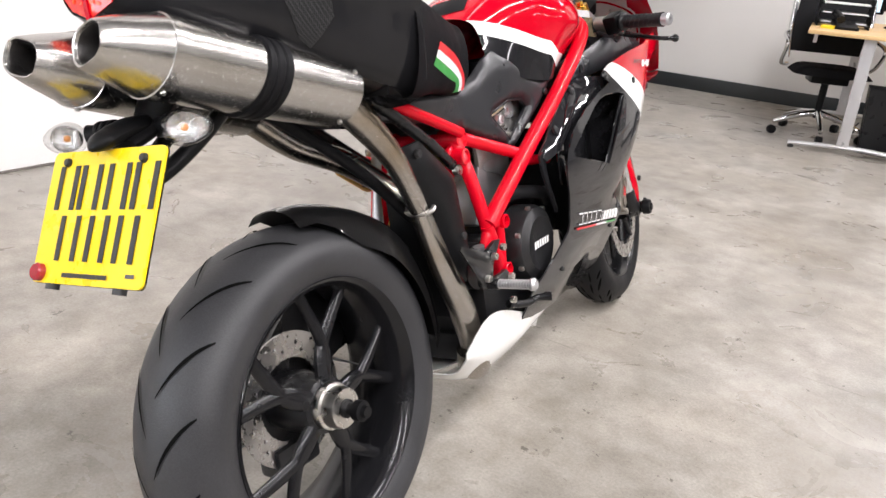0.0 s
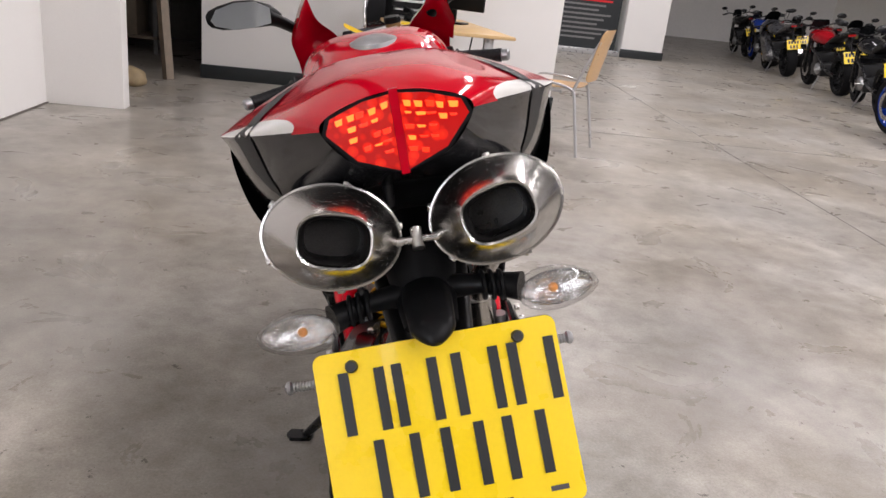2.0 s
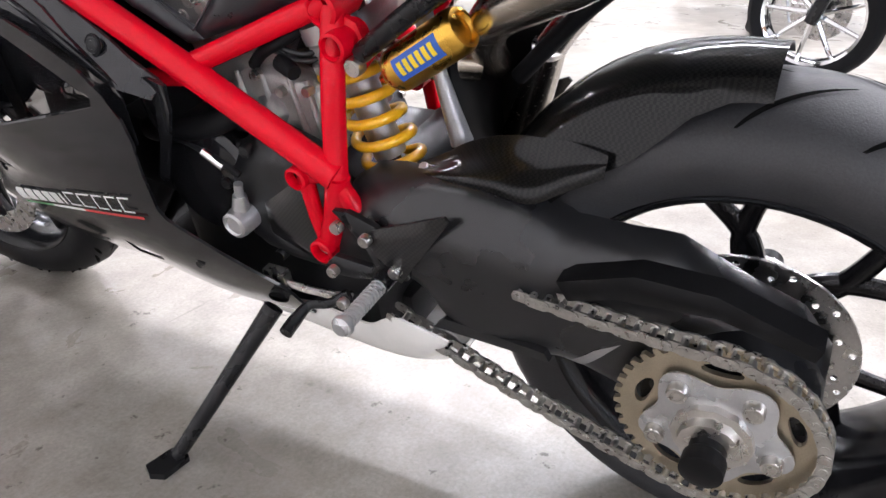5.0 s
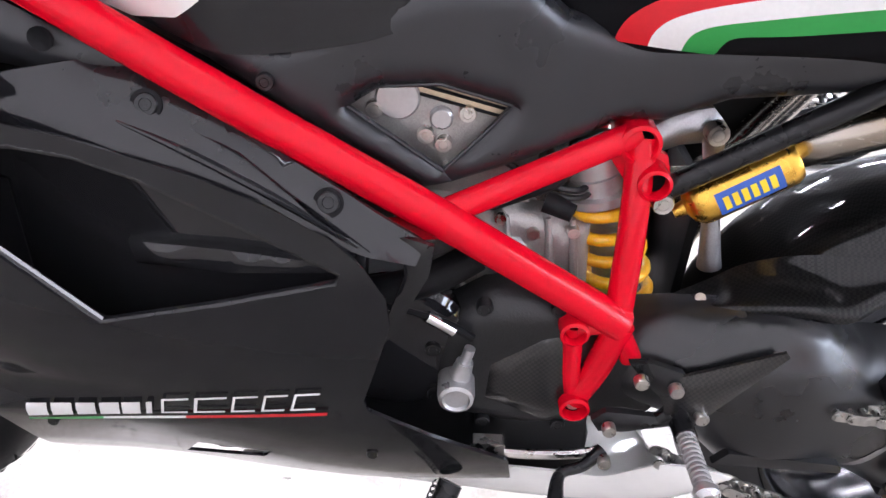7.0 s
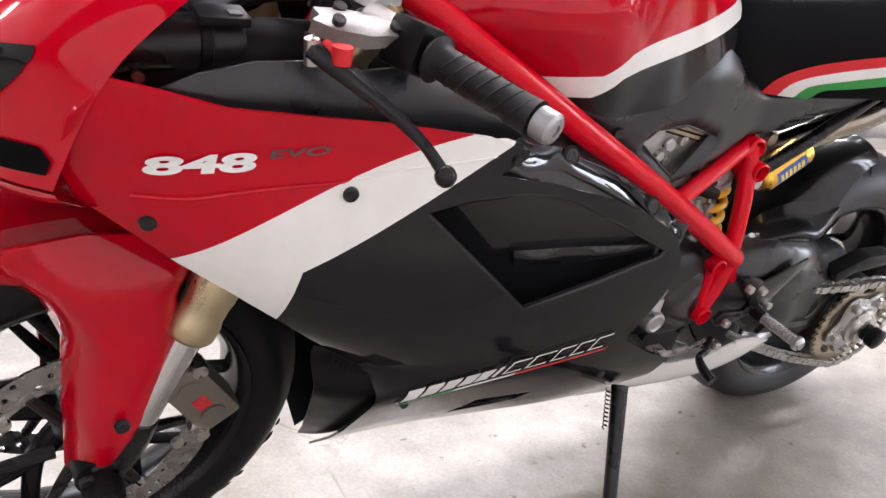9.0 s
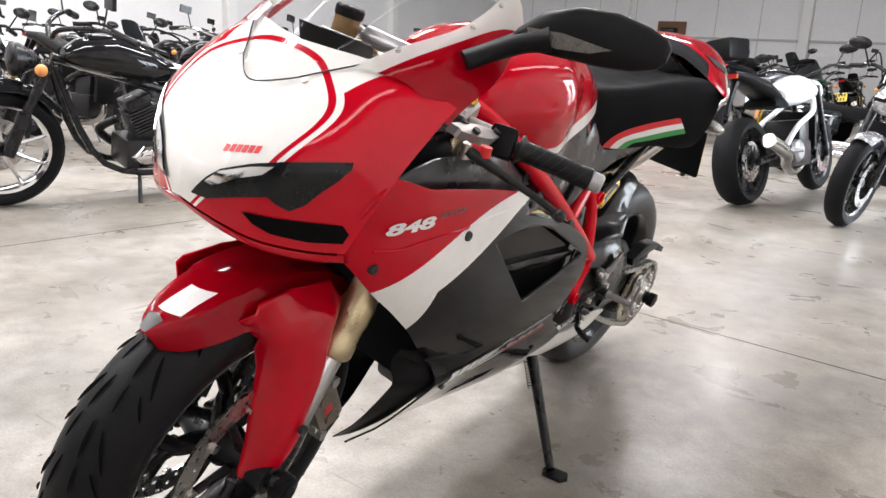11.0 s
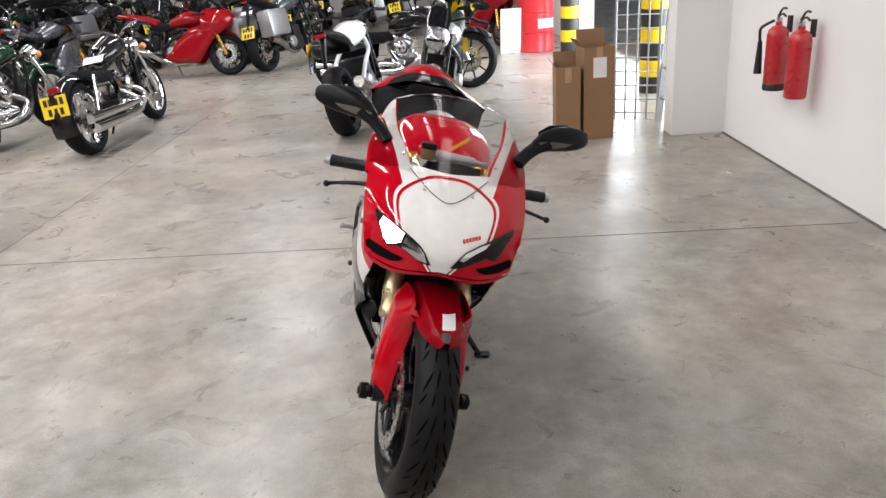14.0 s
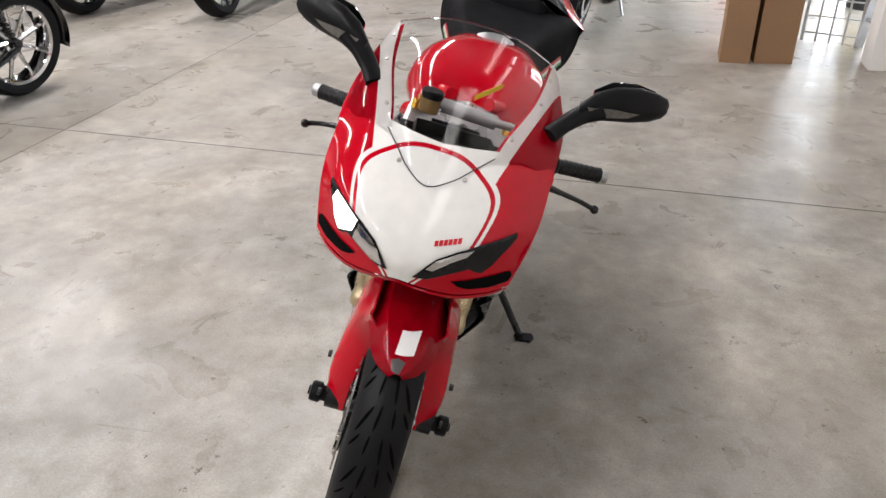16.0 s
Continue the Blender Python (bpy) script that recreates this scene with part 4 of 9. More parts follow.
# --- engine
engine = part("engine", (lambda bm: (block(bm, (-0.12, 0.47, 0.22), (0.12, 0.80, 0.46)), block(bm, (-0.09, 0.55, 0.42), (0.09, 0.80, 0.50)), bm)[2])(B()), M_engine, bike, "dark V-twin engine between the frame tubes", bevel=0.02)
head_m = pose(0, 0.60, 0.46, -18, 0, 0)
bm = block(B(), (-0.085, -0.075, 0.0), (0.085, 0.075, 0.135), head_m)
part("upright_cylinder", bm, M_alloy, engine, "bare alloy cylinder head", bevel=0.014)
bm = block(B(), (-0.092, -0.06, 0.12), (0.092, 0.06, 0.215), head_m)
part("valve_cover", bm, M_alloy, engine, bevel=0.018)
for yy, zz in ((-0.05, 0.03), (0.05, 0.03), (-0.05, 0.10), (0.05, 0.10), (0.0, 0.065)):
    part("cylinder_bolt", bolt(B(), head_m @ Vector((-0.0855, yy, zz)), (-1, 0, 0), 0.0075, 0.007), M_bolt, engine)
for k in range(5):
    part("cooling_rib", block(B(), (-0.089, -0.066, 0.022 + k * 0.02), (-0.084, 0.066, 0.027 + k * 0.02), head_m), M_cast, engine)
part("breather_hose", tube(B(), [(-0.06, 0.52, 0.655), (-0.10, 0.545, 0.640), (-0.105, 0.575, 0.625), (-0.09, 0.61, 0.60)], 0.0075, 10, 8), M_matt, engine)
part("ignition_lead", tube(B(), [(-0.05, 0.50, 0.635), (-0.09, 0.52, 0.622), (-0.10, 0.56, 0.632), (-0.10, 0.60, 0.652)], 0.0035, 8, 8), M_ink, engine)
part("ignition_lead", tube(B(), [(-0.05, 0.50, 0.627), (-0.09, 0.515, 0.615), (-0.10, 0.55, 0.620), (-0.10, 0.59, 0.640)], 0.0030, 8, 8), M_ink, engine)
casting = part("cylinder_casting", pillow(B(), [(0.645, 0.590), (0.60, 0.604), (0.55, 0.596), (0.505, 0.578), (0.498, 0.50), (0.56, 0.484), (0.645, 0.486)], side(-1, 0.084), 0.016, 0.014, 0.01, 0.008), M_cast, engine, "bare cast alloy cylinder side")
for yy in (0.515, 0.54, 0.582, 0.622):
    part("casting_rib", tube(B(), [(-0.099, yy + 0.012, 0.592), (-0.101, yy + 0.004, 0.54), (-0.100, yy - 0.004, 0.490)], [0.003, 0.005, 0.004], 8, 5), M_cast, casting)
for yy, zz in ((0.525, 0.580), (0.600, 0.592), (0.636, 0.560), (0.565, 0.575), (0.510, 0.505), (0.632, 0.500)):
    part("casting_bolt", bolt(B(), (-0.100, yy, zz), (-1, 0, 0), 0.0065, 0.008), M_bolt, casting)
part("water_joint", pillow(B(), [(0.612, 0.565), (0.575, 0.572), (0.560, 0.545), (0.58, 0.515), (0.612, 0.520)], side(-1, 0.098), 0.008, 0.008, 0.004, 0.008), M_alloy, casting)
part("sensor_plug", rod(B(), (-0.10, 0.556, 0.612), (-0.112, 0.530, 0.606), 0.012, 0.009, 14), M_matt, casting)
for yy, zz in ((0.535, 0.512), (0.61, 0.508), (0.66, 0.452), (0.655, 0.385), (0.60, 0.350), (0.515, 0.350)):
    part("case_bolt", bolt(B(), (-0.139, yy, zz), (-1, 0, 0), 0.0085, 0.009), M_engine, engine)
# cam belt side of the upright head, seen through the side panel's window
for sd in (-1, 1):
    belt_cover = part("belt_cover", pillow(B(), [(0.575, 0.60), (0.70, 0.60), (0.79, 0.68), (0.79, 0.735), (0.70, 0.748), (0.60, 0.755), (0.56, 0.70)], side(sd, 0.084), 0.012, 0.02, 0.01), M_cast, engine, "bare cast alloy cam housing")
    part("cam_cap", lathe(B(), [(0.021, -0.01), (0.021, 0.006), (0.019, 0.008), (0, 0.008)], (sd * 0.096, 0.705, 0.712), (sd, 0, 0), 24), M_silver, belt_cover)
    part("cam_cap", lathe(B(), [(0.011, -0.01), (0.011, 0.006), (0.009, 0.008), (0, 0.008)], (sd * 0.096, 0.664, 0.694), (sd, 0, 0), 18), M_silver, belt_cover)
    for yy, zz in ((0.726, 0.700), (0.678, 0.676), (0.661, 0.668), (0.70, 0.655), (0.64, 0.70), (0.655, 0.640)):
        part("head_bolt", bolt(B(), (sd * 0.096, yy, zz), (sd, 0, 0), 0.0085, 0.008), M_bolt, belt_cover)
    belt = part("timing_belt", panel(B(), [(0.735, 0.727), (0.60, 0.694), (0.60, 0.728), (0.70, 0.75)], lambda a, b: (sd * 0.099, a, b), (), 0.02, 0.004), M_belt, engine, "tan ribbed timing belt")
    for k in range(4):
        part("belt_rib", rod(B(), (sd * 0.101, 0.735 - k * 0.006, 0.7285 + k * 0.0075), (sd * 0.101, 0.60, 0.697 + k * 0.0085), 0.0016, None, 6), M_matt, belt)
bm = block(B(), (-0.08, 0, -0.06), (0.08, 0.16, 0.06), pose(0, 0.78, 0.40, 12, 0, 0))
part("front_cylinder", bm, M_engine, engine, bevel=0.014)
cov = [(0.47, 0.345), (0.50, 0.335), (0.56, 0.33), (0.62, 0.34), (0.665, 0.37), (0.675, 0.43), (0.66, 0.49), (0.61, 0.525), (0.56, 0.535), (0.50, 0.515), (0.47, 0.46)]
part("alternator_cover", pillow(B(), cov, side(-1, 0.118), 0.03, 0.03, 0.01), M_engine, engine, "dark cast engine cover")
part("cover_plate", pillow(B(), [(0.49, 0.375), (0.535, 0.362), (0.60, 0.39), (0.598, 0.436), (0.545, 0.475), (0.515, 0.482)], side(-1, 0.148), 0.007, 0.008, 0.004), M_carbon, engine)
part("alternator_bulge", lathe(B(), [(0.085, 0), (0.085, 0.014), (0.078, 0.022), (0.05, 0.026), (0, 0.026)], (-0.118, 0.70, 0.445), (-1, 0, 0), 36), M_gloss_black, engine)
slave = part("clutch_slave", lathe(B(), [(0.0200, -0.02), (0.0200, 0.018), (0.0185, 0.026), (0.0145, 0.028), (0.0125, 0.025), (0, 0.025)], (-0.152, 0.633, 0.412), (-1, 0, 0), 28), M_silver, engine, "silver clutch slave cylinder")
part("slave_neck", (lambda bm: (rod(bm, (-0.160, 0.630, 0.43), (-0.160, 0.626, 0.450), 0.012, 0.009), rod(bm, (-0.160, 0.626, 0.45), (-0.160, 0.622, 0.468), 0.006), bm)[2])(B()), M_silver, engine)
part("clutch_line", tube(B(), [(-0.155, 0.62, 0.478), (-0.158, 0.65, 0.498), (-0.158, 0.69, 0.512), (-0.15, 0.75, 0.52), (-0.12, 0.80, 0.56)], [0.0048, 0.0048, 0.003, 0.003, 0.003], 8, 8), M_matt, engine)
part("clutch_line_end", (lambda bm: (rod(bm, (-0.158, 0.640, 0.488), (-0.159, 0.668, 0.506), 0.0065), bm)[1])(B()), M_chrome, engine)
part("coolant_hose", tube(B(), [(-0.12, 0.80, 0.50), (-0.135, 0.74, 0.512), (-0.13, 0.67, 0.53), (-0.11, 0.62, 0.55)], 0.017, 14, 8), M_matt, engine)
part("coolant_hose", tube(B(), [(0.12, 0.80, 0.48), (0.14, 0.74, 0.51), (0.13, 0.65, 0.53), (0.11, 0.60, 0.53)], 0.016, 14, 8), M_matt, engine)
part("intake_boot", (lambda bm: (rod(bm, (-0.02, 0.54, 0.63), (-0.06, 0.535, 0.60), 0.028), rod(bm, (0.02, 0.54, 0.63), (0.06, 0.535, 0.60), 0.028), bm)[2])(B()), M_pipe, engine)
part("rear_exhaust_stub", tube(B(), [(-0.02, 0.545, 0.60), (-0.035, 0.51, 0.618), (-0.03, 0.44, 0.60), (0.02, 0.36, 0.58)], 0.021, 14, 8), M_pipe, engine)
part("clutch_cover", lathe(B(), [(0.088, -0.03), (0.088, 0.012), (0.082, 0.026), (0.062, 0.036), (0.058, 0.034), (0.0, 0.034)], (0.140, 0.652, 0.412), (1, 0, 0), 40), M_engine, engine, "round dark clutch cover on the right side")
for i in range(7):
    a = 2 * math.pi * i / 7
    part("cover_bolt", bolt(B(), (0.158, 0.652 + 0.086 * math.cos(a), 0.412 + 0.086 * math.sin(a)), (1, 0, 0), 0.006, 0.006), M_bolt, engine)
bm = B()
for k in range(6):
    y = 0.618 + k * 0.0125
    panel(bm, [(y, 0.405), (y + 0.009, 0.405), (y + 0.011, 0.421), (y + 0.002, 0.421)], lambda a, b: (0.1745, a, b), (), 0.02, 0)
part("cover_mark", bm, M_mark_white, engine)
part("belly_mass", (lambda bm: block(bm, (-0.07, 0.45, 0.19), (0.07, 0.95, 0.26)))(B()), M_engine, engine, bevel=0.02)
bm = B()
for pts in ([(-0.165, 0.61, 0.335), (-0.168, 0.57, 0.325), (-0.17, 0.50, 0.33), (-0.17, 0.47, 0.34)],):
    tube(bm, pts, 0.0055, 8, 6)
block(bm, (-0.175, 0.575, 0.315), (-0.16, 0.61, 0.345))
part("gear_linkage", bm, M_bolt, engine)

# --- exhaust pipes
exhaust = part("exhaust_system", tube(B(), [(0.100, 0.435, 0.225), (0.107, 0.395, 0.34), (0.104, 0.345, 0.46), (0.102, 0.305, 0.575)], [0.027, 0.029, 0.026, 0.021], 22, 8), M_pipe, bike, "bare steel exhaust pipes rising to under-seat silencers")
part("lower_pipe", tube(B(), [(0.02, 0.62, 0.195), (0.06, 0.52, 0.19), (0.09, 0.44, 0.20), (0.103, 0.425, 0.24)], [0.03, 0.032, 0.036, 0.037], 18, 8), M_pipe, exhaust)
part("riser_pipe", tube(B(), [(0.102, 0.305, 0.575), (0.113, 0.262, 0.632), (0.124, 0.215, 0.690), (0.124, 0.155, 0.755), (0.118, 0.11, 0.80)], [0.021, 0.020, 0.022, 0.027, 0.03], 18, 8), M_pipe, exhaust)
part("cross_pipe", tube(B(), [(0.06, 0.36, 0.565), (-0.01, 0.335, 0.625), (-0.055, 0.295, 0.672), (-0.068, 0.24, 0.700), (-0.085, 0.185, 0.730), (-0.112, 0.11, 0.80)], [0.020, 0.022, 0.025, 0.025, 0.025, 0.03], 18, 8), M_pipe, exhaust)
part("link_pipe", tube(B(), [(0.06, 0.33, 0.55), (0.05, 0.22, 0.66), (0.03, 0.06, 0.78), (0.03, -0.05, 0.83)], 0.011, 14, 8), M_matt, exhaust)
part("heat_shield_r", pillow(B(), [(0.245, 0.70), (0.30, 0.705), (0.40, 0.62), (0.425, 0.46), (0.40, 0.40), (0.355, 0.43), (0.315, 0.56), (0.265, 0.64)], side(1, 0.125), 0.012, 0.02, 0.008), M_plastic, exhaust, "dark plastic heat shield")
for yy, zz in ((0.275, 0.685), (0.39, 0.50)):
    part("shield_bolt", bolt(B(), (0.138, yy, zz), (1, 0, 0), 0.008, 0.004), M_ink, exhaust)
part("pipe_clamp", tube(B(), [Vector((0.102, 0.305, 0.575)) + Vector((math.cos(t), 0.5 * math.sin(t), 0.86 * 0.3 * math.sin(t))) * 0.03 for t in np.linspace(0, 2 * math.pi, 14)[:-1]], 0.005, 8, 3, closed=True), M_bolt, exhaust)
for s in (-1, 1):
    o, e = Vector((s * 0.074, -0.280, 0.920)), Vector((s * 0.118, 0.130, 0.802))
    d = (e - o).normalized()
    ux = (Vector((1, 0, 0)) - d * d.x).normalized()
    uz = d.cross(ux)
    uz = uz if uz.z > 0 else -uz
    tl = radians(14) * s
    ax, bz = ux * math.cos(tl) + uz * math.sin(tl), uz * math.cos(tl) - ux * math.sin(tl)

    def oval(h, a, b, sq=2.0, n=44):
        out = []
        for i in range(n):
            t = 2 * math.pi * i / n
            c, sn = math.cos(t), math.sin(t)
            out.append(o + d * h + ax * (a * math.copysign(abs(c) ** (2 / sq), c)) + bz * (b * math.copysign(abs(sn) ** (2 / sq), sn)))
        return out
    can = part("silencer", skin(B(), [oval(0.078, 0.067, 0.051), oval(0.080, 0.0685, 0.0525), oval(0.084, 0.0685, 0.0525), oval(0.21, 0.068, 0.052), oval(0.395, 0.064, 0.050), oval(0.40, 0.064, 0.050), oval(0.402, 0.058, 0.045), oval(0.42, 0.032, 0.03)], True, (False, True)), M_steel, exhaust, "oval brushed steel silencer")
    part("end_cone", skin(B(), [oval(0.004, 0.0305, 0.0215, 2.8), oval(-0.001, 0.032, 0.023, 2.8), oval(-0.002, 0.034, 0.025, 2.8), oval(0.0, 0.036, 0.027, 2.6), oval(0.02, 0.0465, 0.0345, 2.3), oval(0.05, 0.058, 0.044, 2.1), oval(0.076, 0.0672, 0.0512), oval(0.0765, 0.0692, 0.0532), oval(0.091, 0.0692, 0.0532), oval(0.0915, 0.0684, 0.0524)]), M_steel, can)
    part("outlet", skin(B(), [oval(0.003, 0.0306, 0.0216, 2.8), oval(0.006, 0.0285, 0.0195, 2.8), oval(0.075, 0.027, 0.018, 2.8)], True, (False, True)), M_bore, can)
    part("strap", skin(B(), [oval(0.215, 0.0685, 0.0525), oval(0.217, 0.0725, 0.0565), oval(0.226, 0.0725, 0.0565), oval(0.229, 0.0695, 0.0535), oval(0.232, 0.0725, 0.0565), oval(0.241, 0.0725, 0.0565), oval(0.244, 0.0695, 0.0535), oval(0.247, 0.0725, 0.0565), oval(0.256, 0.0725, 0.0565), oval(0.258, 0.0680, 0.052)]), M_matt, can, "black rubber silencer strap")
    for t in (0.3, 1.4, 2.6, 3.7, 4.9):
        q = o + d * 0.084 + ax * 0.0690 * math.cos(t) + bz * 0.0530 * math.sin(t)
        part("rivet", bolt(B(), q, ax * math.cos(t) + bz * math.sin(t), 0.004, 0.003), M_bolt, can)
        q = o + d * 0.388 + ax * 0.0642 * math.cos(t) + bz * 0.050 * math.sin(t)
        part("rivet", bolt(B(), q, ax * math.cos(t) + bz * math.sin(t), 0.004, 0.003), M_bolt, can)
part("silencer_bracket", (lambda bm: (rod(bm, (-0.03, -0.215, 0.885), (0.03, -0.215, 0.885), 0.004), rod(bm, (0, -0.222, 0.878), (0, -0.208, 0.894), 0.006), bm)[2])(B()), M_bolt, exhaust)
part("silencer_hook", rod(B(), (-0.02, -0.14, 0.90), (-0.02, -0.14, 0.95), 0.006), M_engine, exhaust)


# --- number plate hanger, indicators
hanger = part("plate_hanger", tube(B(), [(0, -0.10, 0.87), (0, -0.14, 0.845), (0, -0.17, 0.81), (0, -0.215, 0.79)], [0.040, 0.042, 0.034, 0.028], 14, 6, flat=0.42), M_plastic, bike, "black plastic plate hanger with indicators")
part("hanger_arm", (lambda bm: (tube(bm, [(-0.05, -0.04, 0.84), (-0.04, -0.12, 0.78), (-0.03, -0.20, 0.74), (-0.03, -0.24, 0.76)], 0.012, 10, 6), tube(bm, [(0.05, -0.04, 0.84), (0.04, -0.12, 0.78), (0.03, -0.20, 0.74), (0.03, -0.24, 0.76)], 0.012, 10, 6), bm)[2])(B()), M_plastic, hanger)
part("plate_lamp", tube(B(), [(0, -0.15, 0.812), (0, -0.20, 0.812), (0, -0.245, 0.800), (0, -0.262, 0.792)], [0.024, 0.026, 0.023, 0.006], 16, 6, flat=0.55), M_plastic, hanger)
pc = Vector((-0.001, -0.278, 0.707))
pu = Vector((1, 0, 0))
pv = Vector((0, 0.083, 0.164)).normalized()
pn = pu.cross(pv)
pn = pn if pn.y < 0 else -pn
plate_w, plate_h = 0.246, 0.184


def on_plate(u, v, h=0.0):
    return pc + pu * u + pv * v + pn * h


def round_rect(w, h, r, n=5):
    out = []
    for cx, cy, a0 in ((w / 2 - r, h / 2 - r, 0), (-w / 2 + r, h / 2 - r, 90), (-w / 2 + r, -h / 2 + r, 180), (w / 2 - r, -h / 2 + r, 270)):
        out += [(cx + r * math.cos(radians(a0 + 90 * i / n)), cy + r * math.sin(radians(a0 + 90 * i / n))) for i in range(n + 1)]
    return out


plate = part("number_plate", panel(B(), round_rect(plate_w, plate_h, 0.010), lambda a, b: on_plate(a, b), (), 0.03, 0.003), M_plate, bike, "yellow rear number plate with black characters as bars")
part("backing", panel(B(), round_rect(plate_w + 0.001, plate_h + 0.001, 0.010), lambda a, b: on_plate(a, b, -0.0042), (), 0.05, 0.001), M_plastic, plate, "black plate backing")
for row, cells in ((0.040, ((-0.100, 0.046), (-0.047, 0.046), (0.013, 0.048), (0.070, 0.048))), (-0.030, ((-0.076, 0.046), (-0.010, 0.044), (0.052, 0.044)))):
    for x0, w in cells:
        for dx in (0.0, w - 0.0105):
            part("bar", panel(B(), [(x0 + dx, row - 0.031), (x0 + dx + 0.0105, row - 0.031), (x0 + dx + 0.0105, row + 0.031), (x0 + dx, row + 0.031)], lambda a, b: on_plate(a, b, 0.0016), (), 0.05, 0.0008), M_ink, plate)
part("maker_line", panel(B(), [(-0.05, -0.083), (0.05, -0.083), (0.05, -0.077), (-0.05, -0.077)], lambda a, b: on_plate(a, b, 0.0018), (), 0.05, 0), M_ink, plate)
part("maker_line", panel(B(), [(0.088, -0.079), (0.106, -0.079), (0.106, -0.074), (0.088, -0.074)], lambda a, b: on_plate(a, b, 0.0018), (), 0.05, 0), M_mark_grey, plate)
for u, v in ((-0.085, 0.076), (0.083, 0.076)):
    part("cap_screw", lathe(B(), [(0, 0.006), (0.005, 0.006), (0.0065, 0.003), (0.0065, 0)], on_plate(u, v), pn, 14), M_ink, plate)
part("reflector", lathe(B(), [(0, 0.010), (0.010, 0.010), (0.0125, 0.007), (0.0125, 0)], on_plate(-0.104, -0.078), pn, 24), mat("red_reflector", (0.30, 0.01, 0.02), 0.15, var=0.2, scale=90, coat=1), plate, "round red reflector")
for u in (-0.075, 0.075):
    part("foot_pad", (lambda bm: (rod(bm, on_plate(u, -0.092, -0.004), on_plate(u, -0.10, -0.004), 0.009), bm)[1])(B()), M_ink, plate)
for s in (-1, 1):
    ind = part("indicator", tube(B(), [(s * 0.02, -0.165, 0.807), (s * 0.06, -0.175, 0.808), (s * 0.10, -0.195, 0.806)], [0.015, 0.011, 0.016], 14, 6), M_plastic, bike, "clear-lensed indicator on a rubber stalk")
    bm = B()
    bmesh.ops.create_uvsphere(bm, u_segments=24, v_segments=14, radius=1)
    for v in bm.verts:
        v.co = Vector((v.co.x * 0.043, v.co.y * 0.023, v.co.z * 0.023 * (1 - 0.25 * v.co.x * s)))
    moved(bm, pose(s * 0.135, -0.212, 0.806, 0, 0, 0))
    part("lens", bm, M_ind_lens, ind, "clear ribbed lens").visible_shadow = False
    bm = B()
    bmesh.ops.create_uvsphere(bm, u_segments=12, v_segments=8, radius=0.0052)
    moved(bm, pose(s * 0.13, -0.212, 0.806))
    part("bulb", bm, M_amber, ind)
    rows = []
    for k in range(7):
        q = k / 6
        rows.append([Vector((s * 0.134 + 0.038 * math.sin(q * math.pi / 2) * math.cos(t), -0.213 + 0.017 * math.cos(q * math.pi / 2), 0.806 + 0.0195 * math.sin(q * math.pi / 2) * math.sin(t))) for t in np.linspace(0, 2 * math.pi, 25)[:-1]])
    part("reflector_bowl", skin(B(), rows, True), M_bowl, ind, "faceted bright reflector")
    part("stalk_ribs", (lambda bm: ([tube(bm, [Vector((s * x, -0.178 - (x - 0.06) * 0.4, 0.808)) + Vector((0, math.cos(t), math.sin(t))) * 0.0145 for t in np.linspace(0, 2 * math.pi, 11)[:-1]], 0.0028, 6, 2, closed=True) for x in (0.062, 0.071, 0.080)], bm)[1])(B()), M_plastic, ind)

# --- tail unit
tail_rows = [
    [(0, -0.215, 1.032), (0.03, -0.214, 1.028), (0.066, -0.206, 1.014), (0.072, -0.205, 0.998), (0.045, -0.212, 0.968), (0, -0.215, 0.955)],
    [(0, -0.15, 1.043), (0.045, -0.15, 1.038), (0.098, -0.15, 1.014), (0.104, -0.15, 0.992), (0.07, -0.15, 0.935), (0, -0.15, 0.925)],
    [(0, -0.05, 1.044), (0.06, -0.05, 1.036), (0.148, -0.05, 0.994), (0.154, -0.05, 0.968), (0.112, -0.05, 0.90), (0, -0.05, 0.89)],
    [(0, 0.06, 1.036), (0.08, 0.06, 1.028), (0.192, 0.06, 0.972), (0.197, 0.06, 0.945), (0.150, 0.06, 0.858), (0, 0.06, 0.85)],
    [(0, 0.13, 1.02), (0.10, 0.13, 1.012), (0.221, 0.15, 0.958), (0.226, 0.15, 0.93), (0.175, 0.16, 0.818), (0, 0.14, 0.81)],
    [(0, 0.165, 1.004), (0.10, 0.17, 1.0), (0.232, 0.195, 0.948), (0.236, 0.198, 0.925), (0.183, 0.235, 0.785), (0, 0.20, 0.78)],
]


def tail_red(x, y, z):
    edge = y * 0.42 + 0.168
    return x.size().less(edge) * (z + y * 0.158).more(0.970)


def tail_white(x, y, z):
    return (z + y * 0.158).more(0.972)


M_tail = paint("tail_lacquer", BLACK, [(tail_white, WHITE), (tail_red, RED), (lambda x, y, z: y.more(0.085) * (x.size() - y * 0.42).less(0.105), BLACK)], coat=0.35)
g = grid_skin([[Vector(p) for p in r] for r in tail_rows], 7, 7)
bm = skin(B(), g, False)
mirror(bm)
tail = part("tail_cowl", bm, M_tail, bike, "red-topped black tail cowl with white edge stripe", angle=55)
tail_tree = tree_of(tail)
part("tail_closing", (lambda bm: panel(bm, [(-0.17, 0.80), (0.17, 0.80), (0.21, 0.93), (0.09, 0.985), (-0.09, 0.985), (-0.21, 0.93)], lambda a, b: (a, 0.17, b), (), 0.04, 0.004))(B()), M_plastic, tail)
